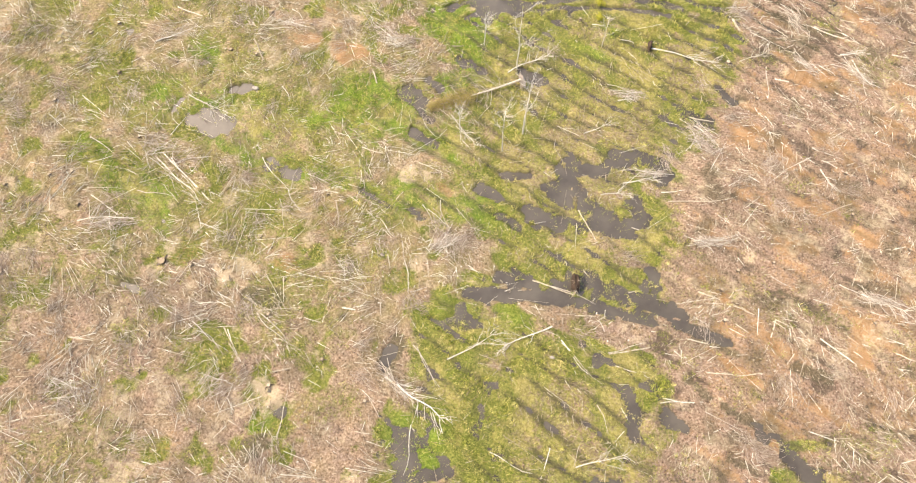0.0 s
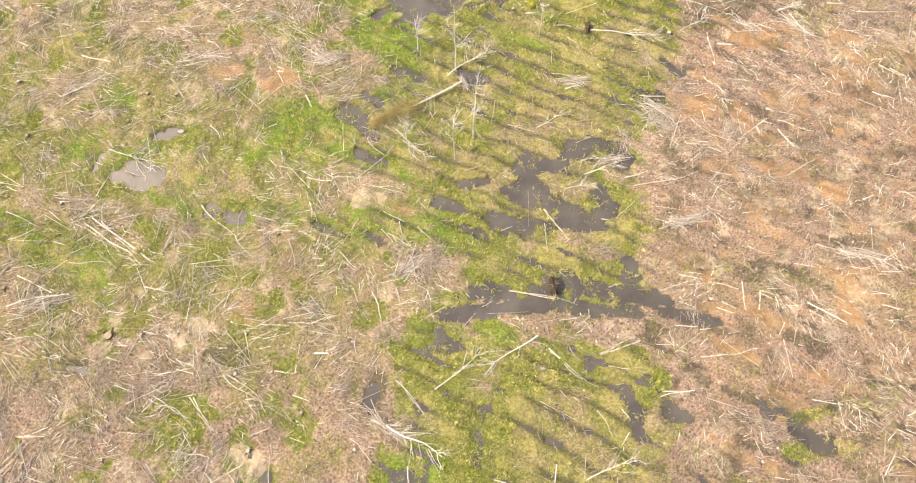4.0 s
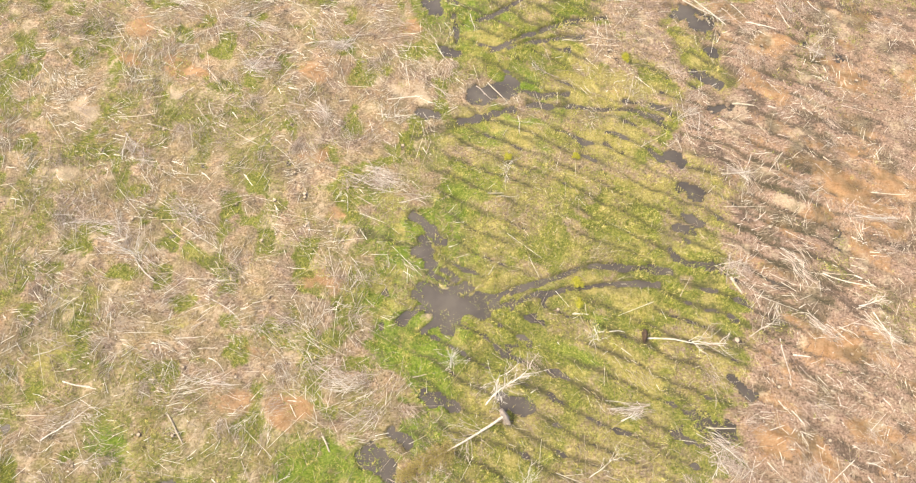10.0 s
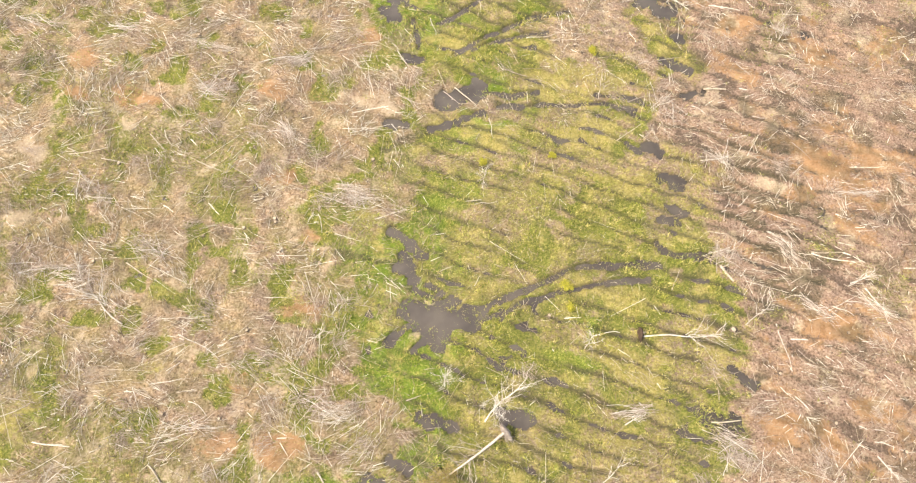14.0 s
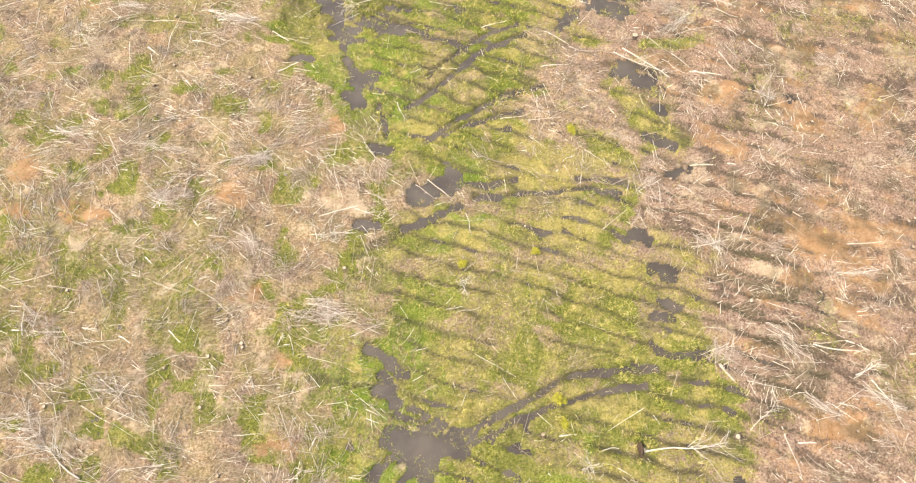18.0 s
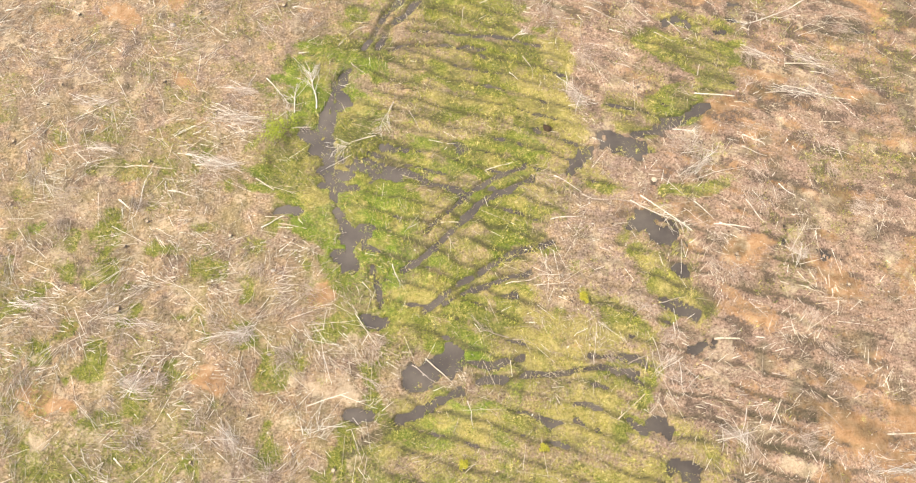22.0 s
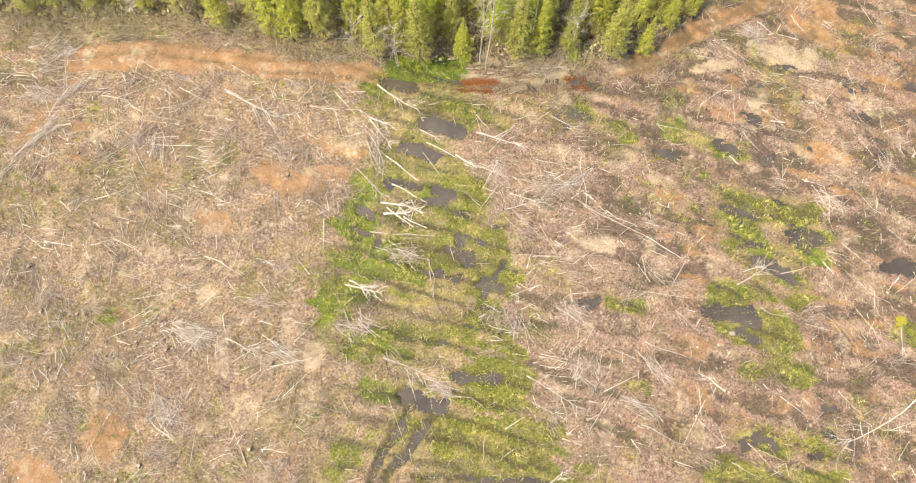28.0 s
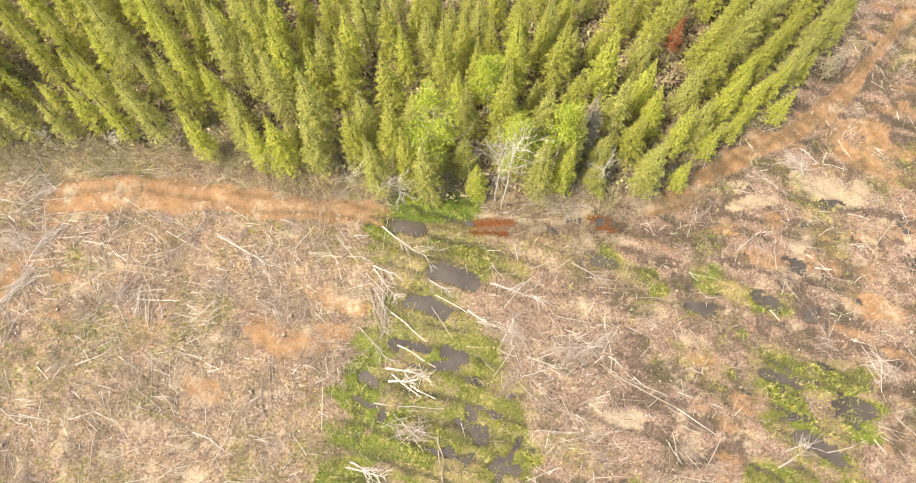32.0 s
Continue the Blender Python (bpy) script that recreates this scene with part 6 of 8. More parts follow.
pile(-45.18, 69.82, -42.20, 67.46, 1.36)
pile(-38.84, 63.32, -35.65, 61.78, 1.24)
branchy(-38.65, 55.16, -43.47, 59.81, 0.14, 20)
bare_log(-44.07, 58.10, -41.79, 57.73, 0.12)
log(-39.39, 61.11, -36.76, 59.44, 0.14)
fallen_pole(-44.95, 55.59, -39.75, 54.27, 0.11)
log(-33.70, 56.93, -32.71, 56.16, 0.14)
log(-27.22, 83.68, -25.10, 84.30, 0.17)
log(-25.41, 84.27, -23.90, 84.82, 0.15)
pile(-25.66, 83.85, -24.53, 84.75, 0.99)
fallen_pole(-24.37, 85.80, -21.53, 86.11, 0.11)
fallen_pole(-22.23, 89.03, -19.28, 88.78, 0.11)
fallen_pole(-21.45, 90.53, -18.15, 90.31, 0.10)
log(-19.18, 77.54, -15.61, 78.49, 0.14)
branchy(-14.84, 80.05, -12.55, 78.67, 0.12)
bare_log(-28.92, 86.26, -28.28, 84.35, 0.12)
fallen_pole(-27.22, 81.75, -24.64, 81.26, 0.11)
pile(-26.26, 75.94, -25.09, 74.28, 0.87)
fallen_pole(-26.22, 72.09, -24.07, 71.62, 0.11)
fallen_pole(-24.10, 71.82, -22.48, 70.90, 0.11)
log(-20.43, 68.84, -17.49, 68.61, 0.15)
log(-18.53, 67.60, -16.24, 67.82, 0.20)
pile(-19.79, 68.38, -17.62, 67.30, 1.12)
fallen_pole(-21.27, 66.62, -19.99, 67.71, 0.11)
fallen_pole(-20.87, 65.83, -17.60, 64.76, 0.11)
bare_log(-17.38, 65.28, -13.52, 66.61, 0.12)
fallen_pole(-16.66, 66.43, -13.51, 66.55, 0.09)
bare_log(-22.06, 66.09, -21.58, 64.06, 0.12)
bare_log(-7.83, 67.49, -3.81, 67.88, 0.12)
bare_log(-6.94, 67.06, -4.66, 67.48, 0.12)
bare_log(-5.22, 77.04, -4.87, 74.61, 0.12)
bare_log(-11.27, 90.24, -10.64, 87.86, 0.12)
log(-8.71, 81.07, -6.41, 78.72, 0.14)
fallen_pole(-9.92, 80.57, -7.96, 78.93, 0.11)
branchy(-0.95, 82.42, -4.46, 83.80, 0.09)
fallen_pole(-0.64, 82.30, 3.75, 80.67, 0.10)
bare_log(3.45, 90.22, 3.13, 86.56, 0.12)
fallen_pole(1.19, 87.78, 3.13, 88.32, 0.11)
bare_log(-0.74, 87.57, 0.87, 87.75, 0.12)
bare_log(4.09, 86.04, 7.24, 84.28, 0.12)
snag(-6.00, 68.77, 3.9, 0.07)
log(7.93, 74.52, 10.72, 76.55, 0.15)
fallen_pole(8.24, 74.90, 9.18, 76.04, 0.11)
fallen_pole(9.60, 79.29, 12.41, 79.95, 0.11)
pile(12.08, 79.55, 15.02, 77.34, 1.61)
log(18.07, 81.05, 20.35, 80.85, 0.26)
log(21.79, 80.92, 22.70, 80.80, 0.15)
bare_log(11.36, 84.18, 14.90, 85.09, 0.12)
fallen_pole(14.90, 85.09, 18.36, 84.69, 0.09)
branchy(12.52, 95.43, 18.00, 92.40, 0.12)
bare_log(20.98, 92.56, 23.80, 91.06, 0.12)
fallen_pole(17.81, 94.31, 20.28, 92.07, 0.10)
bare_log(22.13, 84.33, 23.54, 82.74, 0.12)
bare_log(16.34, 78.76, 17.80, 77.76, 0.12)
log(16.15, 72.08, 20.06, 72.67, 0.14)
pile(17.08, 72.58, 19.44, 72.41, 0.74)
bare_log(22.66, 77.55, 24.15, 77.21, 0.12)
bare_log(25.02, 82.00, 26.33, 82.51, 0.12)
branchy(27.50, 89.19, 29.48, 91.84, 0.11)
pile(27.50, 89.19, 29.06, 88.72, 0.74)
fallen_pole(25.60, 71.89, 26.96, 71.03, 0.10)
bare_log(25.42, 70.56, 26.75, 71.67, 0.12)
log(27.23, 75.22, 27.91, 74.47, 0.14)
fallen_pole(26.89, 84.45, 27.87, 82.29, 0.10)
fallen_pole(26.21, 74.30, 27.69, 72.10, 0.10)
log(31.73, 71.50, 35.14, 71.44, 0.14)
fallen_pole(28.60, 70.22, 29.49, 68.38, 0.11)
bare_log(19.22, 66.94, 20.49, 68.14, 0.12)
fallen_pole(22.71, 64.92, 24.09, 62.34, 0.11)
fallen_pole(23.50, 64.39, 24.41, 62.67, 0.11)
pile(15.67, 61.85, 18.43, 61.52, 0.87)
log(16.42, 60.74, 17.38, 59.10, 0.37)
log(25.42, 61.88, 29.44, 60.91, 0.16)
log(28.86, 60.74, 30.31, 61.16, 0.15)
log(30.49, 64.63, 31.46, 64.66, 0.14)
log(28.38, 63.04, 29.84, 62.71, 0.14)
bare_log(32.32, 64.74, 33.96, 65.01, 0.12)
bare_log(28.85, 66.12, 30.44, 65.35, 0.12)
branchy(28.56, 58.82, 31.19, 59.80, 0.12)
bare_log(26.32, 56.55, 28.05, 55.61, 0.12)
bare_log(-47.38, 138.97, -45.20, 137.64, 0.12)
bare_log(-49.08, 140.86, -47.88, 139.71, 0.12)
bare_log(-36.41, 140.51, -34.36, 140.99, 0.12)
bare_log(-34.36, 140.99, -31.23, 138.40, 0.12)
bare_log(-34.21, 143.21, -32.35, 142.51, 0.12)
bare_log(-41.05, 142.61, -39.54, 142.31, 0.12)
fallen_pole(-43.74, 132.53, -38.21, 130.86, 0.11)
fallen_pole(-43.78, 132.87, -43.18, 137.66, 0.09)
fallen_pole(-26.00, 143.29, -23.81, 140.92, 0.11)
fallen_pole(-23.18, 139.77, -21.98, 140.82, 0.11)
fallen_pole(-19.71, 138.84, -20.15, 143.36, 0.13)
bare_log(-21.34, 137.84, -18.03, 136.42, 0.12)
log(-27.96, 131.23, -26.48, 130.13, 0.17)
log(-27.69, 131.55, -25.93, 130.76, 0.17)
log(-27.41, 131.87, -25.36, 131.27, 0.15)
pile(-27.40, 131.53, -25.91, 130.09, 0.87)
log(-25.94, 131.31, -25.07, 131.12, 0.15)
bare_log(-21.00, 131.82, -19.25, 131.17, 0.12)
bare_log(-24.23, 132.57, -23.91, 130.98, 0.12)
branchy(-23.90, 130.50, -20.99, 129.11, 0.12)
fallen_pole(-22.44, 129.54, -19.83, 128.04, 0.11)
fallen_pole(-22.74, 130.57, -19.83, 130.05, 0.09)
bare_log(-46.50, 130.06, -42.39, 125.63, 0.12)
fallen_pole(-45.90, 129.69, -43.02, 126.30, 0.10)
fallen_pole(-30.74, 129.39, -28.95, 127.64, 0.09)
log(-23.47, 123.32, -22.03, 119.52, 0.14)
branchy(-29.47, 126.70, -30.18, 124.20, 0.10)
log(-30.18, 124.20, -27.87, 121.99, 0.14)
log(-28.73, 122.86, -27.31, 121.83, 0.14)
pile(-29.39, 125.10, -27.64, 123.09, 1.12)
bare_log(-20.94, 120.79, -18.72, 120.33, 0.12)
bare_log(-46.54, 122.22, -44.32, 121.47, 0.12)
bare_log(-44.32, 121.47, -43.66, 120.41, 0.12)
log(-35.82, 119.10, -32.76, 117.41, 0.14)
fallen_pole(-41.43, 121.88, -39.06, 119.62, 0.10)
bare_log(-45.83, 124.93, -44.38, 124.09, 0.12)
branchy(-9.31, 141.25, -6.81, 141.11, 0.19)
log(-8.96, 141.84, -6.59, 139.59, 0.16)
log(-7.45, 140.77, -5.35, 139.37, 0.15)
branchy(-13.25, 134.50, -9.99, 133.38, 0.16)
fallen_pole(-9.74, 138.65, -5.12, 138.16, 0.11)
fallen_pole(-5.44, 136.20, -5.34, 133.32, 0.11)
fallen_pole(-5.34, 133.32, -4.85, 130.84, 0.11)
pile(-8.89, 137.13, -6.46, 136.62, 0.99)
pile(-13.38, 130.33, -11.01, 130.52, 1.12)
branchy(-10.27, 127.44, -5.19, 124.48, 0.12)
fallen_pole(-5.24, 123.84, -1.73, 122.13, 0.11)
pile(-6.04, 124.86, -4.95, 123.82, 0.62)
fallen_pole(-16.74, 122.24, -12.22, 122.19, 0.09)
bare_log(-16.03, 115.47, -12.78, 117.67, 0.12)
bare_log(2.95, 140.58, 5.44, 137.42, 0.12)
fallen_pole(2.24, 139.86, 4.23, 137.86, 0.11)
branchy(2.31, 140.61, 6.23, 141.32, 0.11)
bare_log(9.99, 140.58, 12.65, 138.90, 0.12)
bare_log(12.12, 139.69, 14.70, 137.65, 0.12)
bare_log(8.27, 137.26, 10.63, 136.01, 0.12)
pile(-0.83, 130.59, 2.07, 129.38, 1.24)
bare_log(-0.63, 129.54, 1.40, 128.73, 0.12)
log(-1.46, 130.28, -0.71, 130.58, 0.15)
pile(6.45, 130.50, 8.14, 129.35, 1.24)
log(3.52, 126.23, 7.49, 124.65, 0.14)
bare_log(4.29, 125.18, 7.22, 124.80, 0.12)
branchy(2.15, 124.66, 6.18, 121.48, 0.11)
log(-0.34, 120.33, 1.48, 121.15, 0.14)
fallen_pole(-2.11, 119.82, -2.59, 117.69, 0.11)
log(4.42, 119.07, 6.05, 118.33, 0.14)
bare_log(8.06, 118.19, 10.02, 117.75, 0.12)
branchy(2.84, 115.50, 4.66, 116.46, 0.12)
fallen_pole(10.88, 117.69, 10.35, 114.37, 0.11)
fallen_pole(14.58, 136.90, 17.67, 134.50, 0.11)
fallen_pole(16.85, 131.64, 21.08, 137.29, 0.11)
bare_log(14.10, 133.97, 14.86, 132.12, 0.12)
fallen_pole(16.72, 129.17, 18.48, 126.98, 0.11)
fallen_pole(13.21, 126.63, 17.13, 124.69, 0.11)
branchy(19.55, 121.56, 17.49, 123.34, 0.11)
bare_log(17.24, 122.04, 16.88, 118.53, 0.12)
bare_log(11.47, 119.53, 15.20, 117.40, 0.12)
fallen_pole(20.08, 121.20, 21.33, 121.45, 0.11)
fallen_pole(27.66, 131.86, 32.77, 133.03, 0.11)
branchy(23.93, 132.30, 26.29, 132.89, 0.10)
fallen_pole(24.76, 128.82, 27.28, 127.47, 0.11)
fallen_pole(32.93, 138.94, 33.80, 135.82, 0.11)
bare_log(40.52, 139.71, 41.63, 140.04, 0.12)
fallen_pole(40.42, 135.82, 42.61, 136.47, 0.11)
fallen_pole(40.43, 133.55, 44.09, 131.48, 0.11)
fallen_pole(35.60, 129.08, 37.20, 127.92, 0.11)
log(41.54, 123.27, 44.37, 122.61, 0.19)
bare_log(44.54, 125.71, 46.15, 128.09, 0.12)
branchy(37.66, 119.71, 28.80, 116.15, 0.14)
log(28.72, 115.84, 29.52, 115.48, 0.15)
bare_log(30.72, 116.65, 31.34, 120.13, 0.12)
bare_log(29.62, 120.57, 30.70, 118.88, 0.12)
fallen_pole(34.41, 117.99, 34.09, 116.42, 0.11)
bare_log(20.41, 117.04, 22.71, 114.11, 0.12)
fallen_pole(18.65, 115.61, 20.70, 114.25, 0.10)
fallen_pole(11.22, 114.43, 15.71, 113.88, 0.11)
bare_log(17.45, 116.93, 18.96, 117.14, 0.12)
fallen_pole(36.93, 116.22, 40.01, 115.38, 0.11)
bare_log(46.08, 139.01, 48.72, 137.68, 0.12)
log(-45.62, 115.47, -41.38, 114.43, 0.15)
fallen_pole(-45.24, 112.68, -41.11, 114.30, 0.11)
bare_log(-40.36, 116.91, -37.58, 115.17, 0.12)
fallen_pole(-35.67, 114.19, -34.00, 109.41, 0.11)
fallen_pole(-34.00, 109.41, -33.53, 107.89, 0.11)
fallen_pole(-32.78, 110.12, -30.13, 108.58, 0.11)
log(-27.41, 110.81, -24.26, 109.92, 0.17)
bare_log(-25.32, 110.65, -24.60, 112.82, 0.12)
log(-29.03, 107.17, -23.93, 106.78, 0.14)
bare_log(-28.04, 107.63, -25.47, 107.16, 0.12)
bare_log(-29.27, 106.77, -24.41, 105.77, 0.12)
bare_log(-27.22, 106.25, -25.14, 104.54, 0.12)
fallen_pole(-26.97, 106.39, -24.42, 105.88, 0.11)
branchy(-23.52, 111.62, -20.86, 107.61, 0.10)
log(-40.72, 104.40, -37.96, 103.68, 0.14)
log(-41.87, 103.84, -40.50, 102.50, 0.14)
bare_log(-40.50, 102.50, -38.39, 103.07, 0.12)
fallen_pole(-40.45, 102.10, -38.52, 102.10, 0.11)
log(-37.06, 101.98, -32.41, 101.51, 0.19)
fallen_pole(-36.84, 104.69, -35.47, 103.08, 0.11)
fallen_pole(-34.15, 104.99, -31.49, 102.27, 0.11)
branchy(-31.19, 102.99, -28.27, 101.76, 0.15)
log(-30.23, 101.77, -27.02, 101.42, 0.15)
log(-27.02, 101.42, -25.51, 100.56, 0.14)
log(-37.41, 108.08, -36.08, 107.19, 0.14)
fallen_pole(-37.21, 108.59, -38.01, 106.57, 0.11)
bare_log(-34.34, 101.27, -36.45, 95.75, 0.12)
log(-37.19, 98.40, -36.05, 97.37, 0.20)
bare_log(-32.72, 99.07, -29.78, 98.26, 0.12)
fallen_pole(-43.51, 99.95, -40.63, 99.62, 0.11)
log(-23.65, 94.71, -21.51, 95.92, 0.15)
log(-21.98, 95.03, -19.33, 94.35, 0.15)
log(-24.26, 99.97, -22.52, 98.71, 0.14)
fallen_pole(-27.36, 103.69, -26.52, 101.38, 0.10)
branchy(-20.84, 105.50, -18.79, 105.60, 0.11)
branchy(-18.37, 107.69, -19.02, 112.41, 0.12, 24)
branchy(-20.60, 107.32, -20.35, 110.83, 0.11, 8)
branchy(-10.38, 108.00, -12.13, 104.30, 0.12, 18)
branchy(-12.39, 104.21, -16.79, 102.60, 0.11, 18)
bare_log(-6.99, 103.38, -4.43, 102.92, 0.12)
fallen_pole(-5.52, 102.23, -5.05, 102.96, 0.10)
log(-1.52, 99.72, 1.31, 100.41, 0.14)
fallen_pole(-1.62, 99.73, -1.08, 98.98, 0.11)
fallen_pole(0.44, 95.28, 2.16, 96.84, 0.10)
bare_log(5.23, 98.57, 7.78, 96.62, 0.12)
fallen_pole(3.67, 113.07, 4.40, 110.13, 0.11)
bare_log(2.05, 111.16, 2.86, 110.07, 0.12)
fallen_pole(-8.85, 106.96, -7.72, 104.22, 0.09)
log(-6.42, 94.19, -4.69, 94.14, 0.14)
bare_log(-9.65, 93.76, -8.38, 94.36, 0.12)
bare_log(4.30, 93.86, 7.36, 93.99, 0.12)
fallen_pole(-14.72, 113.24, -13.16, 111.53, 0.10)
log(8.62, 108.69, 8.63, 107.01, 0.14)
bare_log(7.88, 106.79, 9.42, 106.84, 0.12)
pile(8.07, 108.73, 9.17, 106.97, 0.74)
fallen_pole(11.09, 111.95, 14.53, 109.10, 0.10)
bare_log(15.18, 111.07, 13.33, 111.79, 0.12)
fallen_pole(11.73, 110.74, 12.08, 107.87, 0.10)
fallen_pole(22.89, 111.10, 21.34, 108.03, 0.11)
log(21.49, 107.45, 25.89, 106.95, 0.14)
log(25.72, 106.29, 26.80, 106.09, 0.15)
branchy(26.84, 107.34, 28.19, 109.25, 0.10)
log(32.36, 110.72, 36.44, 110.60, 0.14)
bare_log(34.98, 109.64, 37.29, 108.59, 0.12)
log(31.27, 107.87, 35.23, 106.60, 0.14)
bare_log(35.23, 106.60, 38.38, 105.62, 0.12)
bare_log(36.52, 105.20, 38.29, 105.35, 0.12)
log(34.23, 103.30, 36.44, 103.13, 0.14)
branchy(33.01, 106.88, 35.03, 107.88, 0.10)
fallen_pole(31.12, 100.40, 31.97, 101.40, 0.10)
branchy(18.34, 103.27, 20.98, 102.79, 0.12)
fallen_pole(19.04, 102.67, 20.12, 100.21, 0.11)
branchy(19.70, 97.92, 22.10, 100.58, 0.12)
fallen_pole(19.17, 97.20, 25.12, 98.51, 0.11)
fallen_pole(16.09, 97.70, 18.93, 94.97, 0.11)
bare_log(18.93, 94.97, 20.53, 92.89, 0.12)
log(20.42, 92.42, 23.89, 91.75, 0.16)
log(13.63, 95.90, 18.22, 91.89, 0.14)
fallen_pole(7.74, 96.38, 13.69, 94.91, 0.11)
fallen_pole(10.72, 95.65, 14.41, 94.61, 0.11)
bare_log(15.64, 93.06, 17.94, 94.08, 0.12)
pile(19.52, 102.37, 20.94, 99.10, 1.61)
bare_log(25.18, 100.86, 27.60, 99.62, 0.12)
branchy(25.52, 102.17, 27.48, 101.22, 0.12)
bare_log(25.85, 98.19, 27.17, 97.06, 0.12)
bare_log(24.16, 94.79, 25.59, 92.23, 0.12)
bare_log(28.09, 96.48, 30.41, 94.28, 0.12)
fallen_pole(35.36, 100.60, 35.36, 97.96, 0.11)
bare_log(28.43, 92.96, 30.01, 92.93, 0.12)
bare_log(-44.29, 163.01, -41.94, 163.73, 0.12)
log(-42.69, 160.77, -40.79, 160.49, 0.15)
bare_log(-43.62, 159.66, -42.72, 158.71, 0.12)
pile(-41.60, 163.08, -39.84, 161.72, 1.24)
bare_log(-38.85, 157.05, -35.65, 156.65, 0.12)
log(-36.43, 156.55, -34.00, 155.82, 0.14)
bare_log(-40.75, 155.10, -41.61, 153.51, 0.12)
pile(-43.15, 157.88, -41.36, 156.01, 1.36)
log(-40.83, 153.44, -39.29, 153.58, 0.15)
fallen_pole(-42.55, 152.77, -40.75, 155.10, 0.11)
log(-33.42, 155.03, -32.31, 154.09, 0.14)
fallen_pole(-31.02, 154.54, -28.13, 154.86, 0.11)
fallen_pole(-28.66, 154.90, -26.84, 155.78, 0.11)
bare_log(-28.26, 158.06, -26.87, 156.77, 0.12)
fallen_pole(-25.92, 160.85, -24.85, 162.29, 0.11)
bare_log(-24.44, 156.27, -21.73, 154.30, 0.12)
branchy(-24.17, 155.95, -19.07, 152.37, 0.14)
pile(-32.69, 151.90, -29.97, 149.48, 1.86)
log(-31.09, 151.21, -28.76, 151.28, 0.15)
log(-31.31, 150.58, -27.42, 150.07, 0.14)
log(-26.89, 149.75, -25.57, 148.82, 0.19)
fallen_pole(-32.76, 149.20, -33.67, 147.69, 0.11)
log(-42.29, 150.58, -41.32, 150.07, 0.15)
log(-36.22, 145.08, -33.79, 145.88, 0.14)
fallen_pole(-33.79, 145.88, -32.64, 147.34, 0.11)
bare_log(-36.44, 147.68, -34.84, 146.49, 0.12)
log(-32.51, 145.51, -30.41, 143.80, 0.14)
fallen_pole(-35.57, 146.30, -35.36, 143.74, 0.11)
log(-39.45, 145.22, -38.34, 144.01, 0.14)
fallen_pole(-19.47, 144.44, -19.40, 140.30, 0.12)
fallen_pole(-19.21, 144.31, -19.04, 139.77, 0.11)
bare_log(-17.61, 142.63, -16.84, 143.33, 0.12)
fallen_pole(-20.66, 153.36, -19.07, 151.25, 0.11)
fallen_pole(-23.01, 150.77, -22.72, 148.84, 0.10)
bare_log(-18.50, 157.22, -16.34, 155.86, 0.12)
branchy(-8.98, 155.64, -5.11, 152.29, 0.14)
bare_log(-5.62, 152.79, -4.22, 153.24, 0.12)
bare_log(-3.99, 152.76, -1.77, 153.15, 0.12)
log(-15.85, 153.62, -11.03, 152.80, 0.14)
bare_log(-11.03, 152.80, -9.99, 152.03, 0.12)
branchy(-10.02, 151.58, -8.06, 148.52, 0.14)
branchy(-10.00, 151.86, -7.42, 150.23, 0.12)
branchy(-10.41, 149.11, -9.30, 145.51, 0.12)
log(-8.67, 147.32, -5.73, 144.40, 0.14)
branchy(-11.60, 146.25, -9.20, 142.89, 0.11)
log(-8.33, 144.37, -5.14, 142.11, 0.16)
branchy(-5.02, 150.02, -3.26, 148.76, 0.12)
log(-4.60, 148.60, -1.85, 146.72, 0.14)
branchy(-1.82, 146.99, 0.11, 145.20, 0.12)
fallen_pole(-1.14, 145.85, 0.57, 144.63, 0.11)
fallen_pole(0.77, 151.21, 2.12, 148.84, 0.11)
branchy(0.55, 149.25, 4.92, 147.48, 0.14)
fallen_pole(3.17, 153.01, 4.12, 151.77, 0.11)
bare_log(4.21, 150.34, 6.99, 150.66, 0.12)
fallen_pole(6.34, 151.87, 6.72, 150.69, 0.11)
branchy(8.35, 150.54, 11.33, 148.59, 0.11)
fallen_pole(6.02, 145.75, 10.60, 144.26, 0.10)
bare_log(10.52, 145.35, 10.17, 140.11, 0.12)
pile(1.68, 145.06, 2.46, 142.88, 1.61)
pile(6.17, 143.07, 8.09, 141.85, 1.61)
bare_log(5.46, 143.66, 6.16, 141.24, 0.12)
bare_log(2.92, 142.31, 5.87, 141.01, 0.12)
fallen_pole(-1.95, 143.01, 0.22, 141.52, 0.10)
bare_log(-16.58, 143.30, -15.08, 142.40, 0.12)
branchy(-9.48, 142.40, -5.72, 141.30, 0.21)
log(-8.02, 141.25, -5.44, 141.63, 0.19)
log(-7.59, 140.21, -6.46, 141.62, 0.15)
fallen_pole(-16.18, 150.45, -14.36, 149.46, 0.11)
fallen_pole(-13.12, 154.71, -12.08, 153.58, 0.11)
snag(-6.76, 157.59, 6.7, 0.07)
branchy(8.06, 156.15, 10.90, 156.21, 0.12)
pile(7.26, 156.52, 9.69, 155.71, 1.49)
branchy(9.68, 157.53, 13.70, 160.95, 0.11)
bare_log(2.42, 156.03, 4.71, 156.43, 0.12)
fallen_pole(13.99, 146.68, 18.49, 145.95, 0.11)
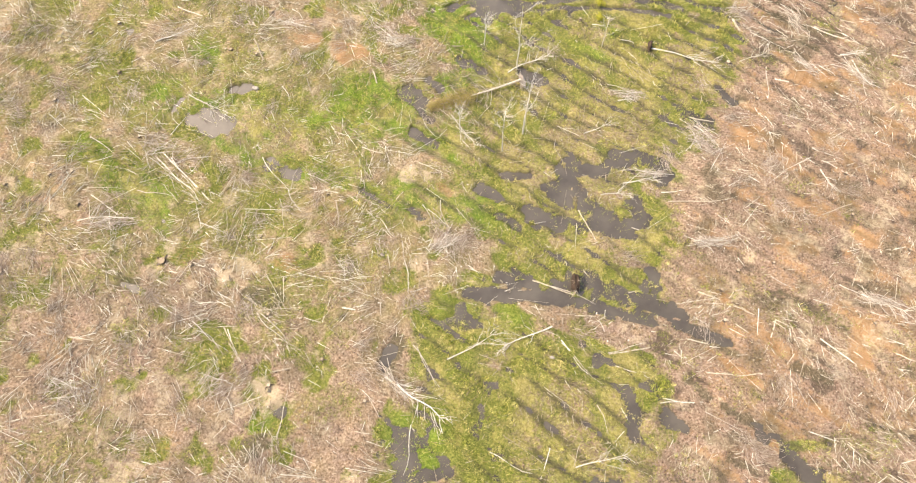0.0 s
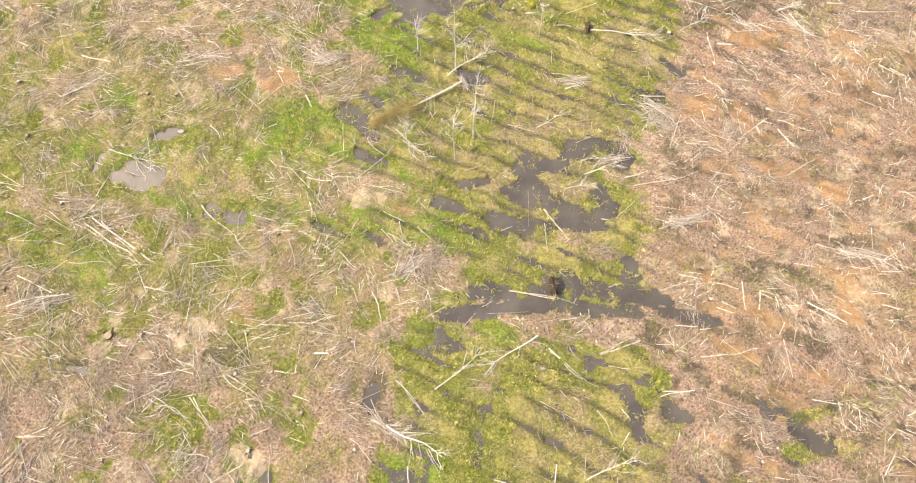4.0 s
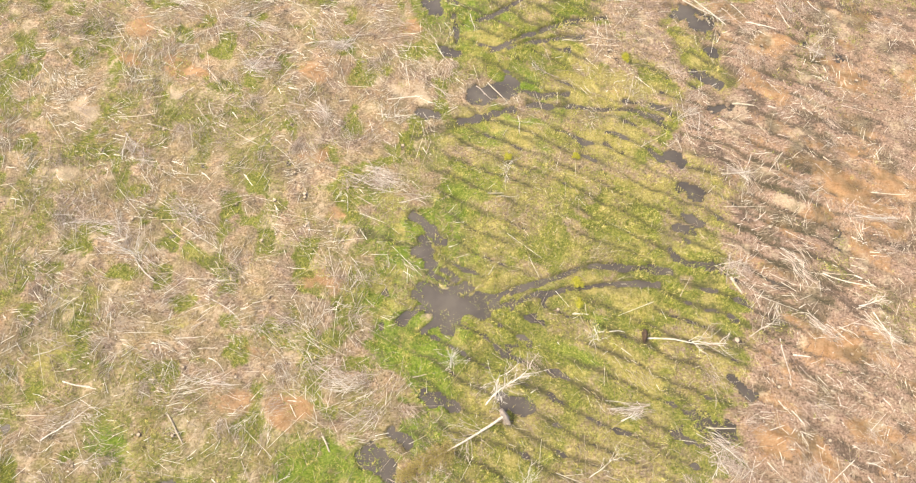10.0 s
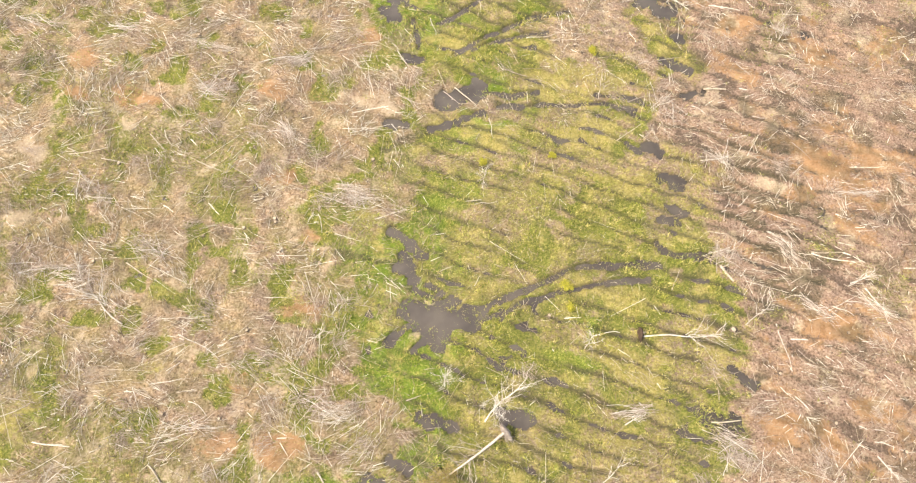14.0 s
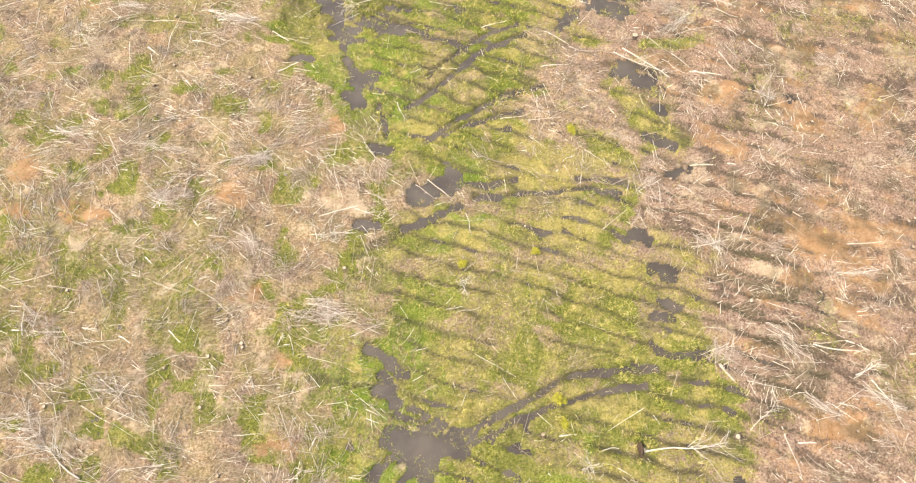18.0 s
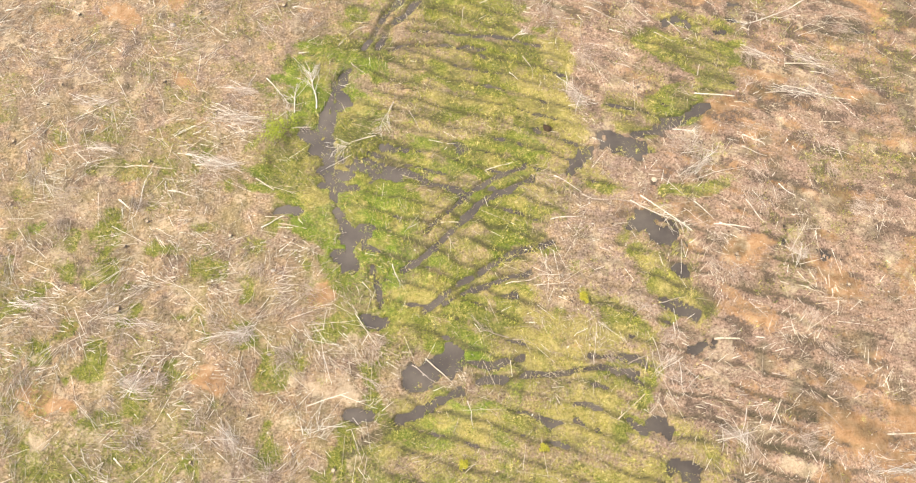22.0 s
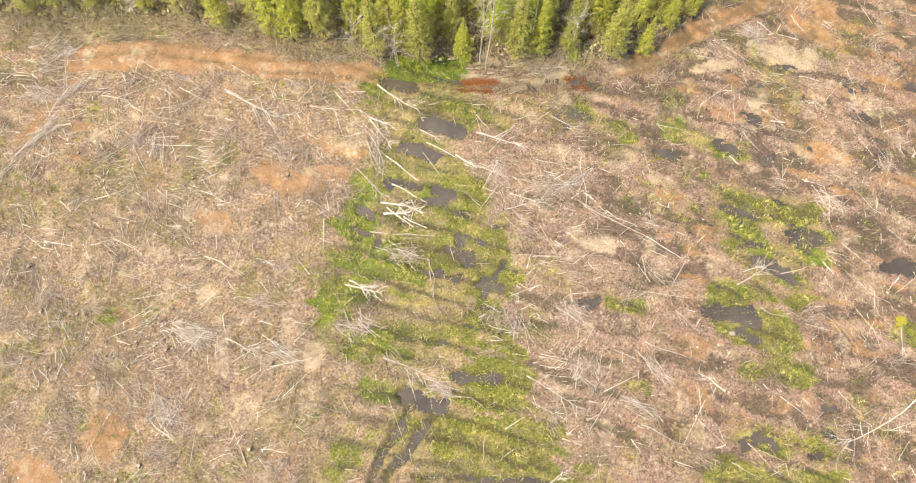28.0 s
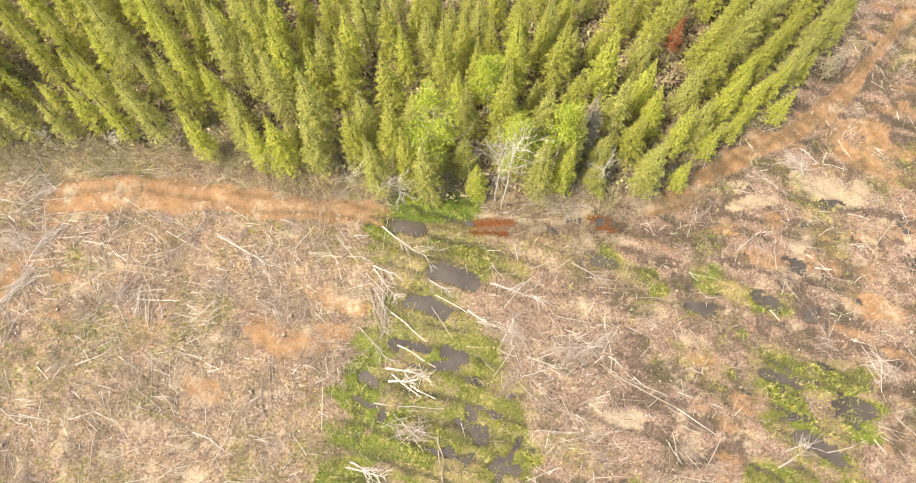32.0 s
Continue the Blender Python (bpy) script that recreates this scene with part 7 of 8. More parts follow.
fallen_pole(16.73, 149.53, 22.09, 147.36, 0.11)
bare_log(19.07, 148.75, 19.71, 147.85, 0.12)
bare_log(15.29, 153.73, 17.35, 154.15, 0.12)
fallen_pole(20.99, 153.84, 23.14, 155.78, 0.11)
bare_log(25.05, 156.54, 26.97, 156.07, 0.12)
bare_log(27.20, 158.24, 29.01, 158.40, 0.12)
log(25.72, 144.54, 26.39, 143.50, 0.19)
fallen_pole(27.87, 147.13, 28.93, 144.81, 0.11)
bare_log(30.46, 149.48, 32.28, 147.88, 0.12)
log(30.94, 148.12, 32.56, 147.86, 0.16)
branchy(34.08, 146.31, 30.63, 148.03, 0.11)
bare_log(34.08, 146.31, 35.70, 147.01, 0.12)
log(32.77, 153.74, 33.87, 153.52, 0.15)
bare_log(35.52, 153.20, 37.62, 152.42, 0.12)
log(39.00, 147.59, 40.42, 147.06, 0.14)
bare_log(40.92, 153.66, 41.21, 151.81, 0.12)
pile(18.11, 158.06, 20.65, 159.10, 1.12)
pile(31.36, 159.48, 32.77, 158.09, 0.99)
bare_log(33.52, 158.66, 36.84, 157.75, 0.12)
bare_log(32.78, 160.33, 34.11, 158.61, 0.12)
bare_log(36.87, 160.97, 37.29, 159.31, 0.12)
bare_log(32.33, 141.25, 34.48, 140.25, 0.12)
branchy(33.88, 140.04, 35.36, 137.82, 0.12)
bare_log(18.17, 139.38, 18.96, 140.60, 0.12)
bare_log(13.33, 141.63, 14.26, 142.34, 0.12)
bare_log(17.24, 139.98, 18.43, 139.36, 0.12)
pile(33.57, 139.02, 35.36, 137.82, 1.24)
bare_log(10.16, 141.66, 12.13, 139.42, 0.12)
fallen_pole(-39.20, 140.66, -36.42, 141.86, 0.10)
bare_log(-10.66, 139.49, -4.69, 138.45, 0.12)
branchy(-12.86, 134.89, -10.73, 133.53, 0.19)
fallen_pole(-5.47, 135.14, -5.45, 132.52, 0.11)
bare_log(-25.99, 138.48, -22.55, 136.26, 0.12)
log(14.60, 134.72, 14.62, 132.32, 0.14)
log(10.42, 140.09, 15.49, 136.60, 0.14)
bare_log(15.49, 136.60, 19.02, 133.82, 0.12)
branchy(22.96, 131.07, 27.08, 133.07, 0.12)
snag(1.72, 157.29, 10.3, 0.16)
snag(2.56, 156.32, 12.2, 0.16)
fallen_pole(-30.83, 12.48, -28.69, 11.91, 0.11)
bare_log(-28.03, 11.69, -23.95, 9.98, 0.12)
bare_log(-24.71, 11.84, -22.41, 9.30, 0.12)
bare_log(-22.35, 13.96, -18.98, 11.87, 0.12)
log(-19.41, 9.19, -17.90, 9.97, 0.15)
fallen_pole(-17.05, 3.82, -17.58, 8.08, 0.11)
branchy(-8.51, 11.02, -3.68, 8.92, 0.16)
fallen_pole(-8.15, 14.77, -5.14, 11.76, 0.11)
bare_log(-6.39, 7.95, -5.86, 3.84, 0.12)
bare_log(-27.21, -0.67, -24.63, -0.62, 0.12)
log(-37.94, 7.50, -35.80, 7.74, 0.14)
branchy(-37.52, 3.82, -33.93, 3.46, 0.12)
fallen_pole(-25.65, 3.70, -23.73, 3.35, 0.11)
bare_log(0.70, 7.52, 4.59, 6.73, 0.12)
bare_log(5.61, 9.11, 5.35, 6.45, 0.12)
branchy(8.03, 8.13, 12.19, 10.35, 0.12)
fallen_pole(8.39, 11.71, 7.84, 8.08, 0.10)
fallen_pole(4.80, 18.41, 9.04, 15.70, 0.10)
bare_log(9.07, 18.66, 12.03, 20.35, 0.12)
bare_log(14.31, 15.40, 17.84, 16.18, 0.12)
fallen_pole(25.25, 20.56, 26.91, 18.54, 0.11)
bare_log(34.87, 18.21, 36.21, 17.19, 0.12)
fallen_pole(8.86, 13.74, 10.24, 11.69, 0.11)
pile(-38.33, 3.97, -35.19, 2.19, 1.61)
pile(-25.61, 7.37, -22.37, 6.12, 1.49)
bare_log(-37.80, -2.98, -34.91, -4.41, 0.12)
snag(-39.52, 166.33, 3.5, 0.08)
snag(-18.57, 162.26, 4.9, 0.07)
snag(-10.91, 158.97, 6.4, 0.07)
snag(-6.81, 157.72, 7.6, 0.09)
snag(11.09, 157.41, 7.6, 0.09)
snag(-33.30, 165.37, 4.1, 0.07)

pile(-28.05, 107.67, -24.63, 106.39, 1.22, 0.28)
pile(-31.11, 103.13, -25.66, 101.23, 0.73, 0.28)
pile(-42.58, 110.03, -38.86, 109.32, 0.86, 0.28)
pile(-35.13, 80.70, -32.41, 79.44, 0.86, 0.28)
pile(-45.40, 88.75, -42.60, 87.99, 0.86, 0.28)
pile(30.58, 107.44, 35.08, 106.67, 0.61, 0.28)
pile(33.69, 111.70, 36.65, 109.93, 0.73, 0.28)
pile(-28.79, 107.29, -24.24, 105.91, 1.22, 0.28)
pile(-27.16, 110.61, -24.58, 109.88, 0.73, 0.28)
pile(-29.51, 102.07, -26.82, 101.36, 0.98, 0.28)
pile(-40.77, 104.45, -38.30, 103.67, 0.86, 0.28)
pile(-27.93, 131.50, -25.63, 130.57, 0.98, 0.28)
pile(13.22, 125.33, 14.54, 122.69, 0.86, 0.28)
pile(17.93, 97.78, 20.90, 99.25, 0.98, 0.28)
pile(-20.22, 129.56, -17.95, 128.12, 0.73, 0.28)
pile(8.32, 109.12, 8.70, 106.41, 0.86, 0.28)
pile(15.85, 31.83, 18.41, 32.50, 0.73, 0.28)
pile(13.33, 45.13, 15.72, 44.48, 0.98, 0.28)
pile(-21.39, 47.16, -18.37, 47.12, 1.34, 0.28)
pile(-21.77, 67.88, -18.00, 67.14, 0.86, 0.28)
pile(23.84, 56.86, 25.96, 55.13, 0.86, 0.28)
pile(8.78, 37.75, 11.40, 38.47, 0.61, 0.28)
pile(30.06, 68.36, 33.77, 68.35, 0.61, 0.28)
pile(-47.87, 60.42, -43.18, 60.51, 0.73, 0.28)
pile(-39.54, 27.27, -32.76, 23.42, 1.22, 0.28)
pile(15.68, 31.69, 18.51, 32.33, 0.73, 0.28)
pile(13.50, 44.02, 16.49, 42.56, 1.10, 0.28)
pile(-40.86, 18.14, -37.51, 19.36, 0.73, 0.28)
pile(31.69, 30.09, 34.98, 30.03, 0.73, 0.28)
pile(-8.84, 24.62, -7.37, 25.98, 0.86, 0.28)
pile(-10.70, 12.34, -7.38, 10.21, 0.61, 0.28)
pile(-22.01, 48.33, -19.00, 47.49, 1.34, 0.28)
pile(-32.59, 46.51, -29.16, 45.91, 1.10, 0.28)
pile(-19.92, 68.90, -17.06, 67.87, 0.73, 0.28)
pile(-28.09, 84.14, -24.42, 84.48, 0.73, 0.28)
pile(-36.92, 86.57, -32.49, 85.35, 0.73, 0.28)
pile(5.16, 46.90, 7.79, 47.31, 0.86, 0.28)
pile(22.37, 63.15, 24.67, 60.62, 0.98, 0.28)
pile(29.40, 56.93, 31.79, 55.42, 0.86, 0.28)
pile(-45.01, 59.03, -38.97, 56.65, 0.98, 0.28)
pile(-54.55, 89.52, -50.64, 88.29, 0.86, 0.28)
pile(-44.95, 148.92, -43.03, 151.41, 0.98, 0.28)
pile(-42.54, 152.04, -40.49, 153.92, 0.86, 0.28)
pile(-40.69, 156.02, -38.56, 158.00, 0.86, 0.28)
pile(-27.71, 131.83, -25.11, 131.04, 0.86, 0.28)
pile(-29.51, 126.12, -28.41, 123.47, 0.86, 0.28)
pile(10.41, 121.72, 12.83, 120.44, 0.86, 0.28)
pile(8.44, 142.58, 11.02, 143.70, 0.86, 0.28)
pile(28.47, 112.79, 30.23, 111.63, 0.73, 0.28)
pile(-9.74, 150.14, -9.41, 146.03, 0.73, 0.28)

# ---- odd things in the bog ----


def lump(r, squash, seed, sub=2):
    """An uneven rounded body, as corners and faces."""
    bm = bmesh.new()
    bmesh.ops.create_icosphere(bm, subdivisions=sub, radius=1.0)
    bm.verts.ensure_lookup_table()
    v = np.array([q.co[:] for q in bm.verts])
    f = np.array([[q.index for q in face.verts] for face in bm.faces])
    bm.free()
    k = np.array([noise.noise(Vector(q) * 1.6 + Vector((seed, 0, 0))) for q in v])
    v = v * (1 + 0.6 * k)[:, None] * r
    v[:, 2] *= squash
    return v, f


def stump(x, y, r, h, lean=0.0):
    thing = new("stump")
    thing.location = (x, y, ground_at(x, y))
    n = 5
    p = np.stack([np.linspace(0, lean, n), np.zeros(n), np.linspace(-0.2, h, n)], -1)
    v, f = tube(p, r * np.array([1.5, 1.2, 1.0, 0.97, 0.95]), 10)
    part("trunk", v, f, SPRUCE_BARK, thing, smooth=True)
    v, f = disc(p[-1], (0.0, 0.001, 1), r * 0.95, 10)
    part("cut_top", v, f, CUT, thing)
    for a in np.arange(5) * 1.2566 + odd.uniform(0, 1):
        v, f = limb(np.array([0, 0, 0.05]), (math.cos(a), math.sin(a), -0.12), r * 3.0, r * 0.45, 0.1, 0)
        part("root", v, f, SPRUCE_BARK, thing)
    return tagged(thing, "low tree stump with a pale sawn top", "stump", "stumps")


def root_plate(x, y, r, turn, soil=None, label="dark upturned root plate with clinging peat"):
    """The upturned roots of a fallen tree, with dark soil between them."""
    thing = new("upturned_root")
    thing.location = (x, y, ground_at(x, y))
    thing.rotation_euler = (0, 0, turn)
    v, f = lump(r, 1.0, x)
    v[:, 0] *= 0.4
    v[:, 2] += r * 0.7
    part("soil", v, f, soil or ROOT_SOIL, thing)
    for _ in range(10):
        a = odd.uniform(0, 6.283)
        v, f = limb(np.array([0.1, 0, r * 0.8]), (odd.uniform(-0.4, 0.4), math.cos(a), math.sin(a)), r * odd.uniform(0.9, 1.5), 0.05, 0.1, 3)
        part("root", v, f, GREY_BARK if soil or odd.random() < 0.4 else ROOT_SOIL, thing)
    return tagged(thing, label, "root", "upturned roots")


def leaf_cloud(count, centre, spread, size, up=0.3):
    c = centre + odd.normal(0, 1, (count, 3)) * spread
    a, b = odd.normal(0, 1, (count, 3)), odd.normal(0, 1, (count, 3))
    a[:, 2] *= up
    b[:, 2] *= up
    a *= (size / np.linalg.norm(a, axis=1))[:, None]
    b *= (size / np.linalg.norm(b, axis=1))[:, None]
    return np.stack([c, c + a, c + b], 1).reshape(-1, 3)


def bush(x, y, r, leaves, label):
    thing = new("bush")
    thing.location = (x, y, ground_at(x, y))
    for _ in range(7):
        a = odd.uniform(0, 6.283)
        v, f = limb(np.array([0, 0, -0.05]), (math.cos(a) * 0.6, math.sin(a) * 0.6, 1.0), r * odd.uniform(0.8, 1.3), 0.02, 0.0, 2)
        part("stem", v, f, GREY_BARK, thing)
    vs = np.vstack([leaf_cloud(45, np.array([*(odd.normal(0, 0.4, 2) * r), r * odd.uniform(0.4, 1.1)]), r * 0.2, 0.13, 0.6) for _ in range(14)])
    part("foliage", vs, np.arange(len(vs)).reshape(-1, 3), leaves, thing)
    return tagged(thing, label, "bush")


def stone(x, y, r):
    v, f = lump(r * 0.85, 0.5, x * 3.1)
    v[:, 0] *= 1.35
    v[:, 2] += ground_at(x, y) + r * 0.25
    v[:, 0] += x
    v[:, 1] += y
    ob = new("stone", mesh_from("stone", v, f, STONE, True))
    return tagged(ob, "pale weathered stone lying on the ground", "stone", "stones")


def fallen_spruce(ax, ay, bx, by, r):
    """A windthrown spruce, its needles gone russet, from the root to the tip."""
    root_plate(ax, ay, 0.75, math.atan2(by - ay, bx - ax), STONE, "upturned root plate of a spruce with pale dry soil")
    p = stem_points(ax, ay, bx, by, r, 0.01, 8)
    p[:, 2] += np.linspace(0.55, 0.1, 8)
    o = p[0].copy()
    thing = new("fallen_spruce")
    thing.location = o
    v, f = tube(p - o, r * np.linspace(1, 0.2, 8), 8)
    part("trunk", v, f, GREY_BARK, thing, smooth=True)
    ahead = (p[-1] - p[0]) / np.linalg.norm(p[-1] - p[0])
    side = np.array([-ahead[1], ahead[0], 0])
    needles = []
    for n in range(150):
        k = odd.uniform(0.22, 1.0)
        q = p[0] + (p[-1] - p[0]) * k - o
        w = ahead * 0.5 + side * odd.normal(0, 0.9) + np.array([0, 0, odd.normal(0.15, 0.5)])
        l = 1.75 * (1.08 - k) + 0.25
        if n < 46:
            v, f = limb(q, w, l * 1.5, 0.022, 0.2, 6)
            part("branch", v, f, GREY_BARK, thing)
        if k > 0.5:
            w /= np.linalg.norm(w)
            for s in np.linspace(0.15, 1, 8):
                needles.append(leaf_cloud(8, q + w * l * s, 0.17, 0.10, 0.6))
    vs = np.vstack(needles)
    part("foliage", vs, np.arange(len(vs)).reshape(-1, 3), RUSSET, thing, "russet and yellowing needles")
    return tagged(thing, "windthrown spruce with russet needles lying in the bog", "fallen tree")


fallen_spruce(-4.87, 45.43, -13.42, 39.63, 0.13)
root_plate(4.92, 24.33, 0.9, 0.3)
root_plate(7.72, 53.92, 0.55, 0.0)
root_plate(5.19, 103.90, 0.5, 1.0)
stump(16.46, 54.34, 0.22, 0.4)
stump(-33.04, 16.34, 0.35, 0.4)
stump(15.23, 97.37, 0.3, 0.5)
stump(-0.36, 55.78, 0.15, 0.3)
STUMPS = [stump(-29.4, 60.2, 0.14, 0.22), stump(20.6, 66.3, 0.17, 0.28), stump(-24.3, 77.1, 0.12, 0.20), stump(28.8, 50.4, 0.15, 0.25)]
cut_over = np.random.default_rng(41)
for _ in range(260):
    x, y = cut_over.uniform(-52, 40), cut_over.uniform(4, 152)
    if at_grid(solid, x, y) < 0.05 and at_grid(hole, x, y) < 0.05 and at_grid(Z["road"], x, y) < 0.1 and y < edge_y(x) - 3:
        ob = copy_thing(STUMPS[cut_over.integers(0, 4)], pose(x, y, ground_at(x, y), 0, 0, cut_over.uniform(0, 360)))
bush(1.67, 56.53, 0.5, YELLOW_LEAVES, "small bush with bright yellow leaves")
bush(-6.04, 71.75, 0.4, YELLOW_LEAVES, "small bush with bright yellow leaves")
bush(1.05, 72.59, 0.4, YELLOW_LEAVES, "small bush with bright yellow leaves")
bush(1.34, 58.56, 0.5, YELLOW_LEAVES, "small bush with bright yellow leaves")
bush(6.34, 85.85, 0.45, YELLOW_LEAVES, "small bush with bright yellow leaves")
bush(-22.36, 104.84, 1.5, LEAVES, "light green willow bush by a pool")
bush(-21.61, 105.56, 1.2, LEAVES, "light green willow bush by a pool")
bush(2.81, 167.07, 1.0, LEAVES, "light green bush at the wood's edge")
bush(-4.15, 157.49, 0.9, LEAVES, "light green bush at the wood's edge")
bush(-6.34, 157.98, 0.7, LEAVES, "light green bush at the wood's edge")
bush(0.36, 157.71, 0.9, LEAVES, "light green bush at the wood's edge")
bush(11.66, 157.37, 0.9, LEAVES, "light green bush at the wood's edge")
bush(37.34, 126.15, 0.5, YELLOW_LEAVES, "small bush with bright yellow leaves")
stone(-13.40, 22.41, 0.22)
stone(4.25, 16.88, 0.2)
stone(-31.94, 37.16, 0.3)
stone(21.50, 126.66, 0.3)
stone(-33.67, 118.95, 0.3)
stone(-22.40, 90.25, 0.2)
stone(-22.61, 82.40, 0.2)
stone(3.81, 139.77, 0.25)
# ---- the wood at the far end ----
under = ((GY > edge_y(GX) + 1.0) * (0.25 + fractal(GX, GY, 4.0, 81))).astype(float)
ux, uy = scatter(np.clip(under, 0, 1), 600000)
uv = leaf_cloud(len(ux), np.stack([ux, uy, at_grid(HEIGHT, ux, uy) + 0.3], -1), 0.40, 0.4, 0.5)
undergrowth = new("undergrowth", mesh_from("undergrowth", uv, np.arange(len(uv)).reshape(-1, 3), FOREST_LITTER))
tagged(undergrowth, "brown dead undergrowth and low shrubs on the forest floor", "undergrowth", kind="stuff")


fringe = np.clip(1.3 - np.abs(GY - edge_y(GX) - 2.5) / 5.0, 0, 1) + 0.15 * (GY > edge_y(GX)) * (GY < edge_y(GX) + 24)
fx_, fy_ = scatter(np.clip(fringe * (0.3 + clumps), 0, 1) * (1 - np.clip(Z["road"] * 1.5 + Z["rust"] * 1.5 + Z["wet"] + 1.3 * solid, 0, 1)) * (1 - 0.8 * (GX > 16) * (GY < edge_y(GX) + 1.0)), 800000)
sticks("dead_thicket", fx_, fy_, rng.uniform(0.5, 2.2, len(fx_)), rng.uniform(0.008, 0.018, len(fx_)), FOREST_LITTER, "grey-mauve dead branches along the wood's edge", 0.6, 0.9)


def aspen(x, y, h, r):
    thing = new("aspen_tree")
    thing.location = (x, y, ground_at(x, y))
    n = 7
    p = np.stack([odd.normal(0, 0.08, n).cumsum(), odd.normal(0, 0.08, n).cumsum(), np.linspace(-0.3, h, n)], -1)
    v, f = tube(p, r * np.linspace(1, 0.2, n), 7)
    part("trunk", v, f, PALE_BARK, thing, smooth=True)
    cloud = []
    for _ in range(26):
        k, a = odd.uniform(0.3, 0.98), odd.uniform(0, 6.283)
        q = np.array([np.interp(k * h, p[:, 2], p[:, 0]), np.interp(k * h, p[:, 2], p[:, 1]), k * h])
        l = h * 0.2 * (1.25 - k)
        w = np.array([math.cos(a), math.sin(a), odd.uniform(0.4, 1.0)])
        v, f = limb(q, w, l * 1.2, 0.03, 0.0, 3)
        part("branch", v, f, PALE_BARK, thing)
        w /= np.linalg.norm(w)
        for s in (0.4, 0.6, 0.8, 1.0, 1.2, 1.35):
            cloud.append(leaf_cloud(50, q + w * l * s, 0.32, 0.12, 0.6))
    vs = np.vstack(cloud)
    part("crown", vs, np.arange(len(vs)).reshape(-1, 3), LEAVES, thing)
    return tagged(thing, "slender aspen with fresh light green leaves", "tree", "aspens at the wood's edge")


def spruce(height, width, needles, bare_to, r):
    """Trunk, and a crown of whorls of drooping, ragged sprays."""
    tree = new("spruce_tree")
    n = 8
    pts = np.stack([r.normal(0, 0.03, n).cumsum(), r.normal(0, 0.03, n).cumsum(), np.linspace(-0.3, height, n)], -1)
    v, f = tube(pts, np.linspace(0.045 + 0.007 * height, 0.015, n), 6)
    part("trunk", v, f, SPRUCE_BARK, tree, smooth=True)
    tv = []
    z = bare_to
    while z < height - 0.15:
        k = (z - bare_to) / (height - bare_to)
        reach = width * (1 - k) ** 1.05 * min(1.0, 0.6 + k * 4) + 0.05
        count = int(6 + 6 * (1 - k))
        a = r.uniform(0, 6.283) + np.arange(count) * 6.283 / count + r.normal(0, 0.22, count)
        l = reach * r.uniform(0.55, 1.25, count)
        per = max(6, int(reach * 24 * min(1.0, 0.28 + 1.9 * k)))
        a, l = np.repeat(a, per), np.repeat(l, per)
        s = np.sqrt(r.uniform(0.03, 1.0, len(a)))
        off = r.normal(0, 0.20, len(a)) * l * (1.15 - s)
        rise = (0.22 - 0.50 * (1 - k)) * s * l + 0.14 * l * s**3
        c = np.stack([np.cos(a) * s * l - np.sin(a) * off, np.sin(a) * s * l + np.cos(a) * off, z + rise + r.normal(0, 0.05, len(a))], -1)
        turn = a + np.sign(off) * r.uniform(0.1, 1.0, len(a))
        size = r.uniform(0.11, 0.26, len(a)) * min(1.0, 0.35 + 0.8 * reach)
        d = np.stack([np.cos(turn) * size, np.sin(turn) * size, r.uniform(-0.10, 0.05, len(a))], -1)
        w = np.stack([-np.sin(turn), np.cos(turn), r.uniform(-0.5, 0.5, len(a))], -1) * (size * 0.25)[:, None]
        tv.append(np.stack([c - w, c + w, c + d], 1).reshape(-1, 3))
        z += 0.30 + 0.12 * (1 - k)
    a, zz = r.uniform(0, 6.283, 30), height - r.uniform(0.0, 0.7, 30)
    c = np.stack([0 * a, 0 * a, zz], -1)
    d = np.stack([np.cos(a) * 0.15, np.sin(a) * 0.15, 0 * a + 0.12], -1) * (0.3 + height - zz)[:, None]
    tv.append(np.stack([c, c + (0.03, 0.03, 0.08), c + d], 1).reshape(-1, 3))
    tv = np.vstack(tv)
    part("crown", tv, np.arange(len(tv)).reshape(-1, 3), needles, tree)
    vs, fs, m = [], [], 0
    for _ in range(int(40 + 26 * bare_to)):
        a, z = r.uniform(0, 6.283), r.uniform(0.5, bare_to + 0.28 * height)
        q = np.array([math.cos(a), math.sin(a), r.uniform(-0.3, 0.1)]) * r.uniform(0.45, 1.1) * width * 0.9
        v, f = tube([(0, 0, z), q * 0.5 + (0, 0, z), q + (0, 0, z - 0.1)], [0.022, 0.015, 0.006], 3)
        vs.append(v), fs.append(f + m)
        m += len(v)
    part("dead_brush", np.vstack(vs), np.vstack(fs), FOREST_LITTER, tree, "bare grey lower branches", kind="stuff")
    return tree


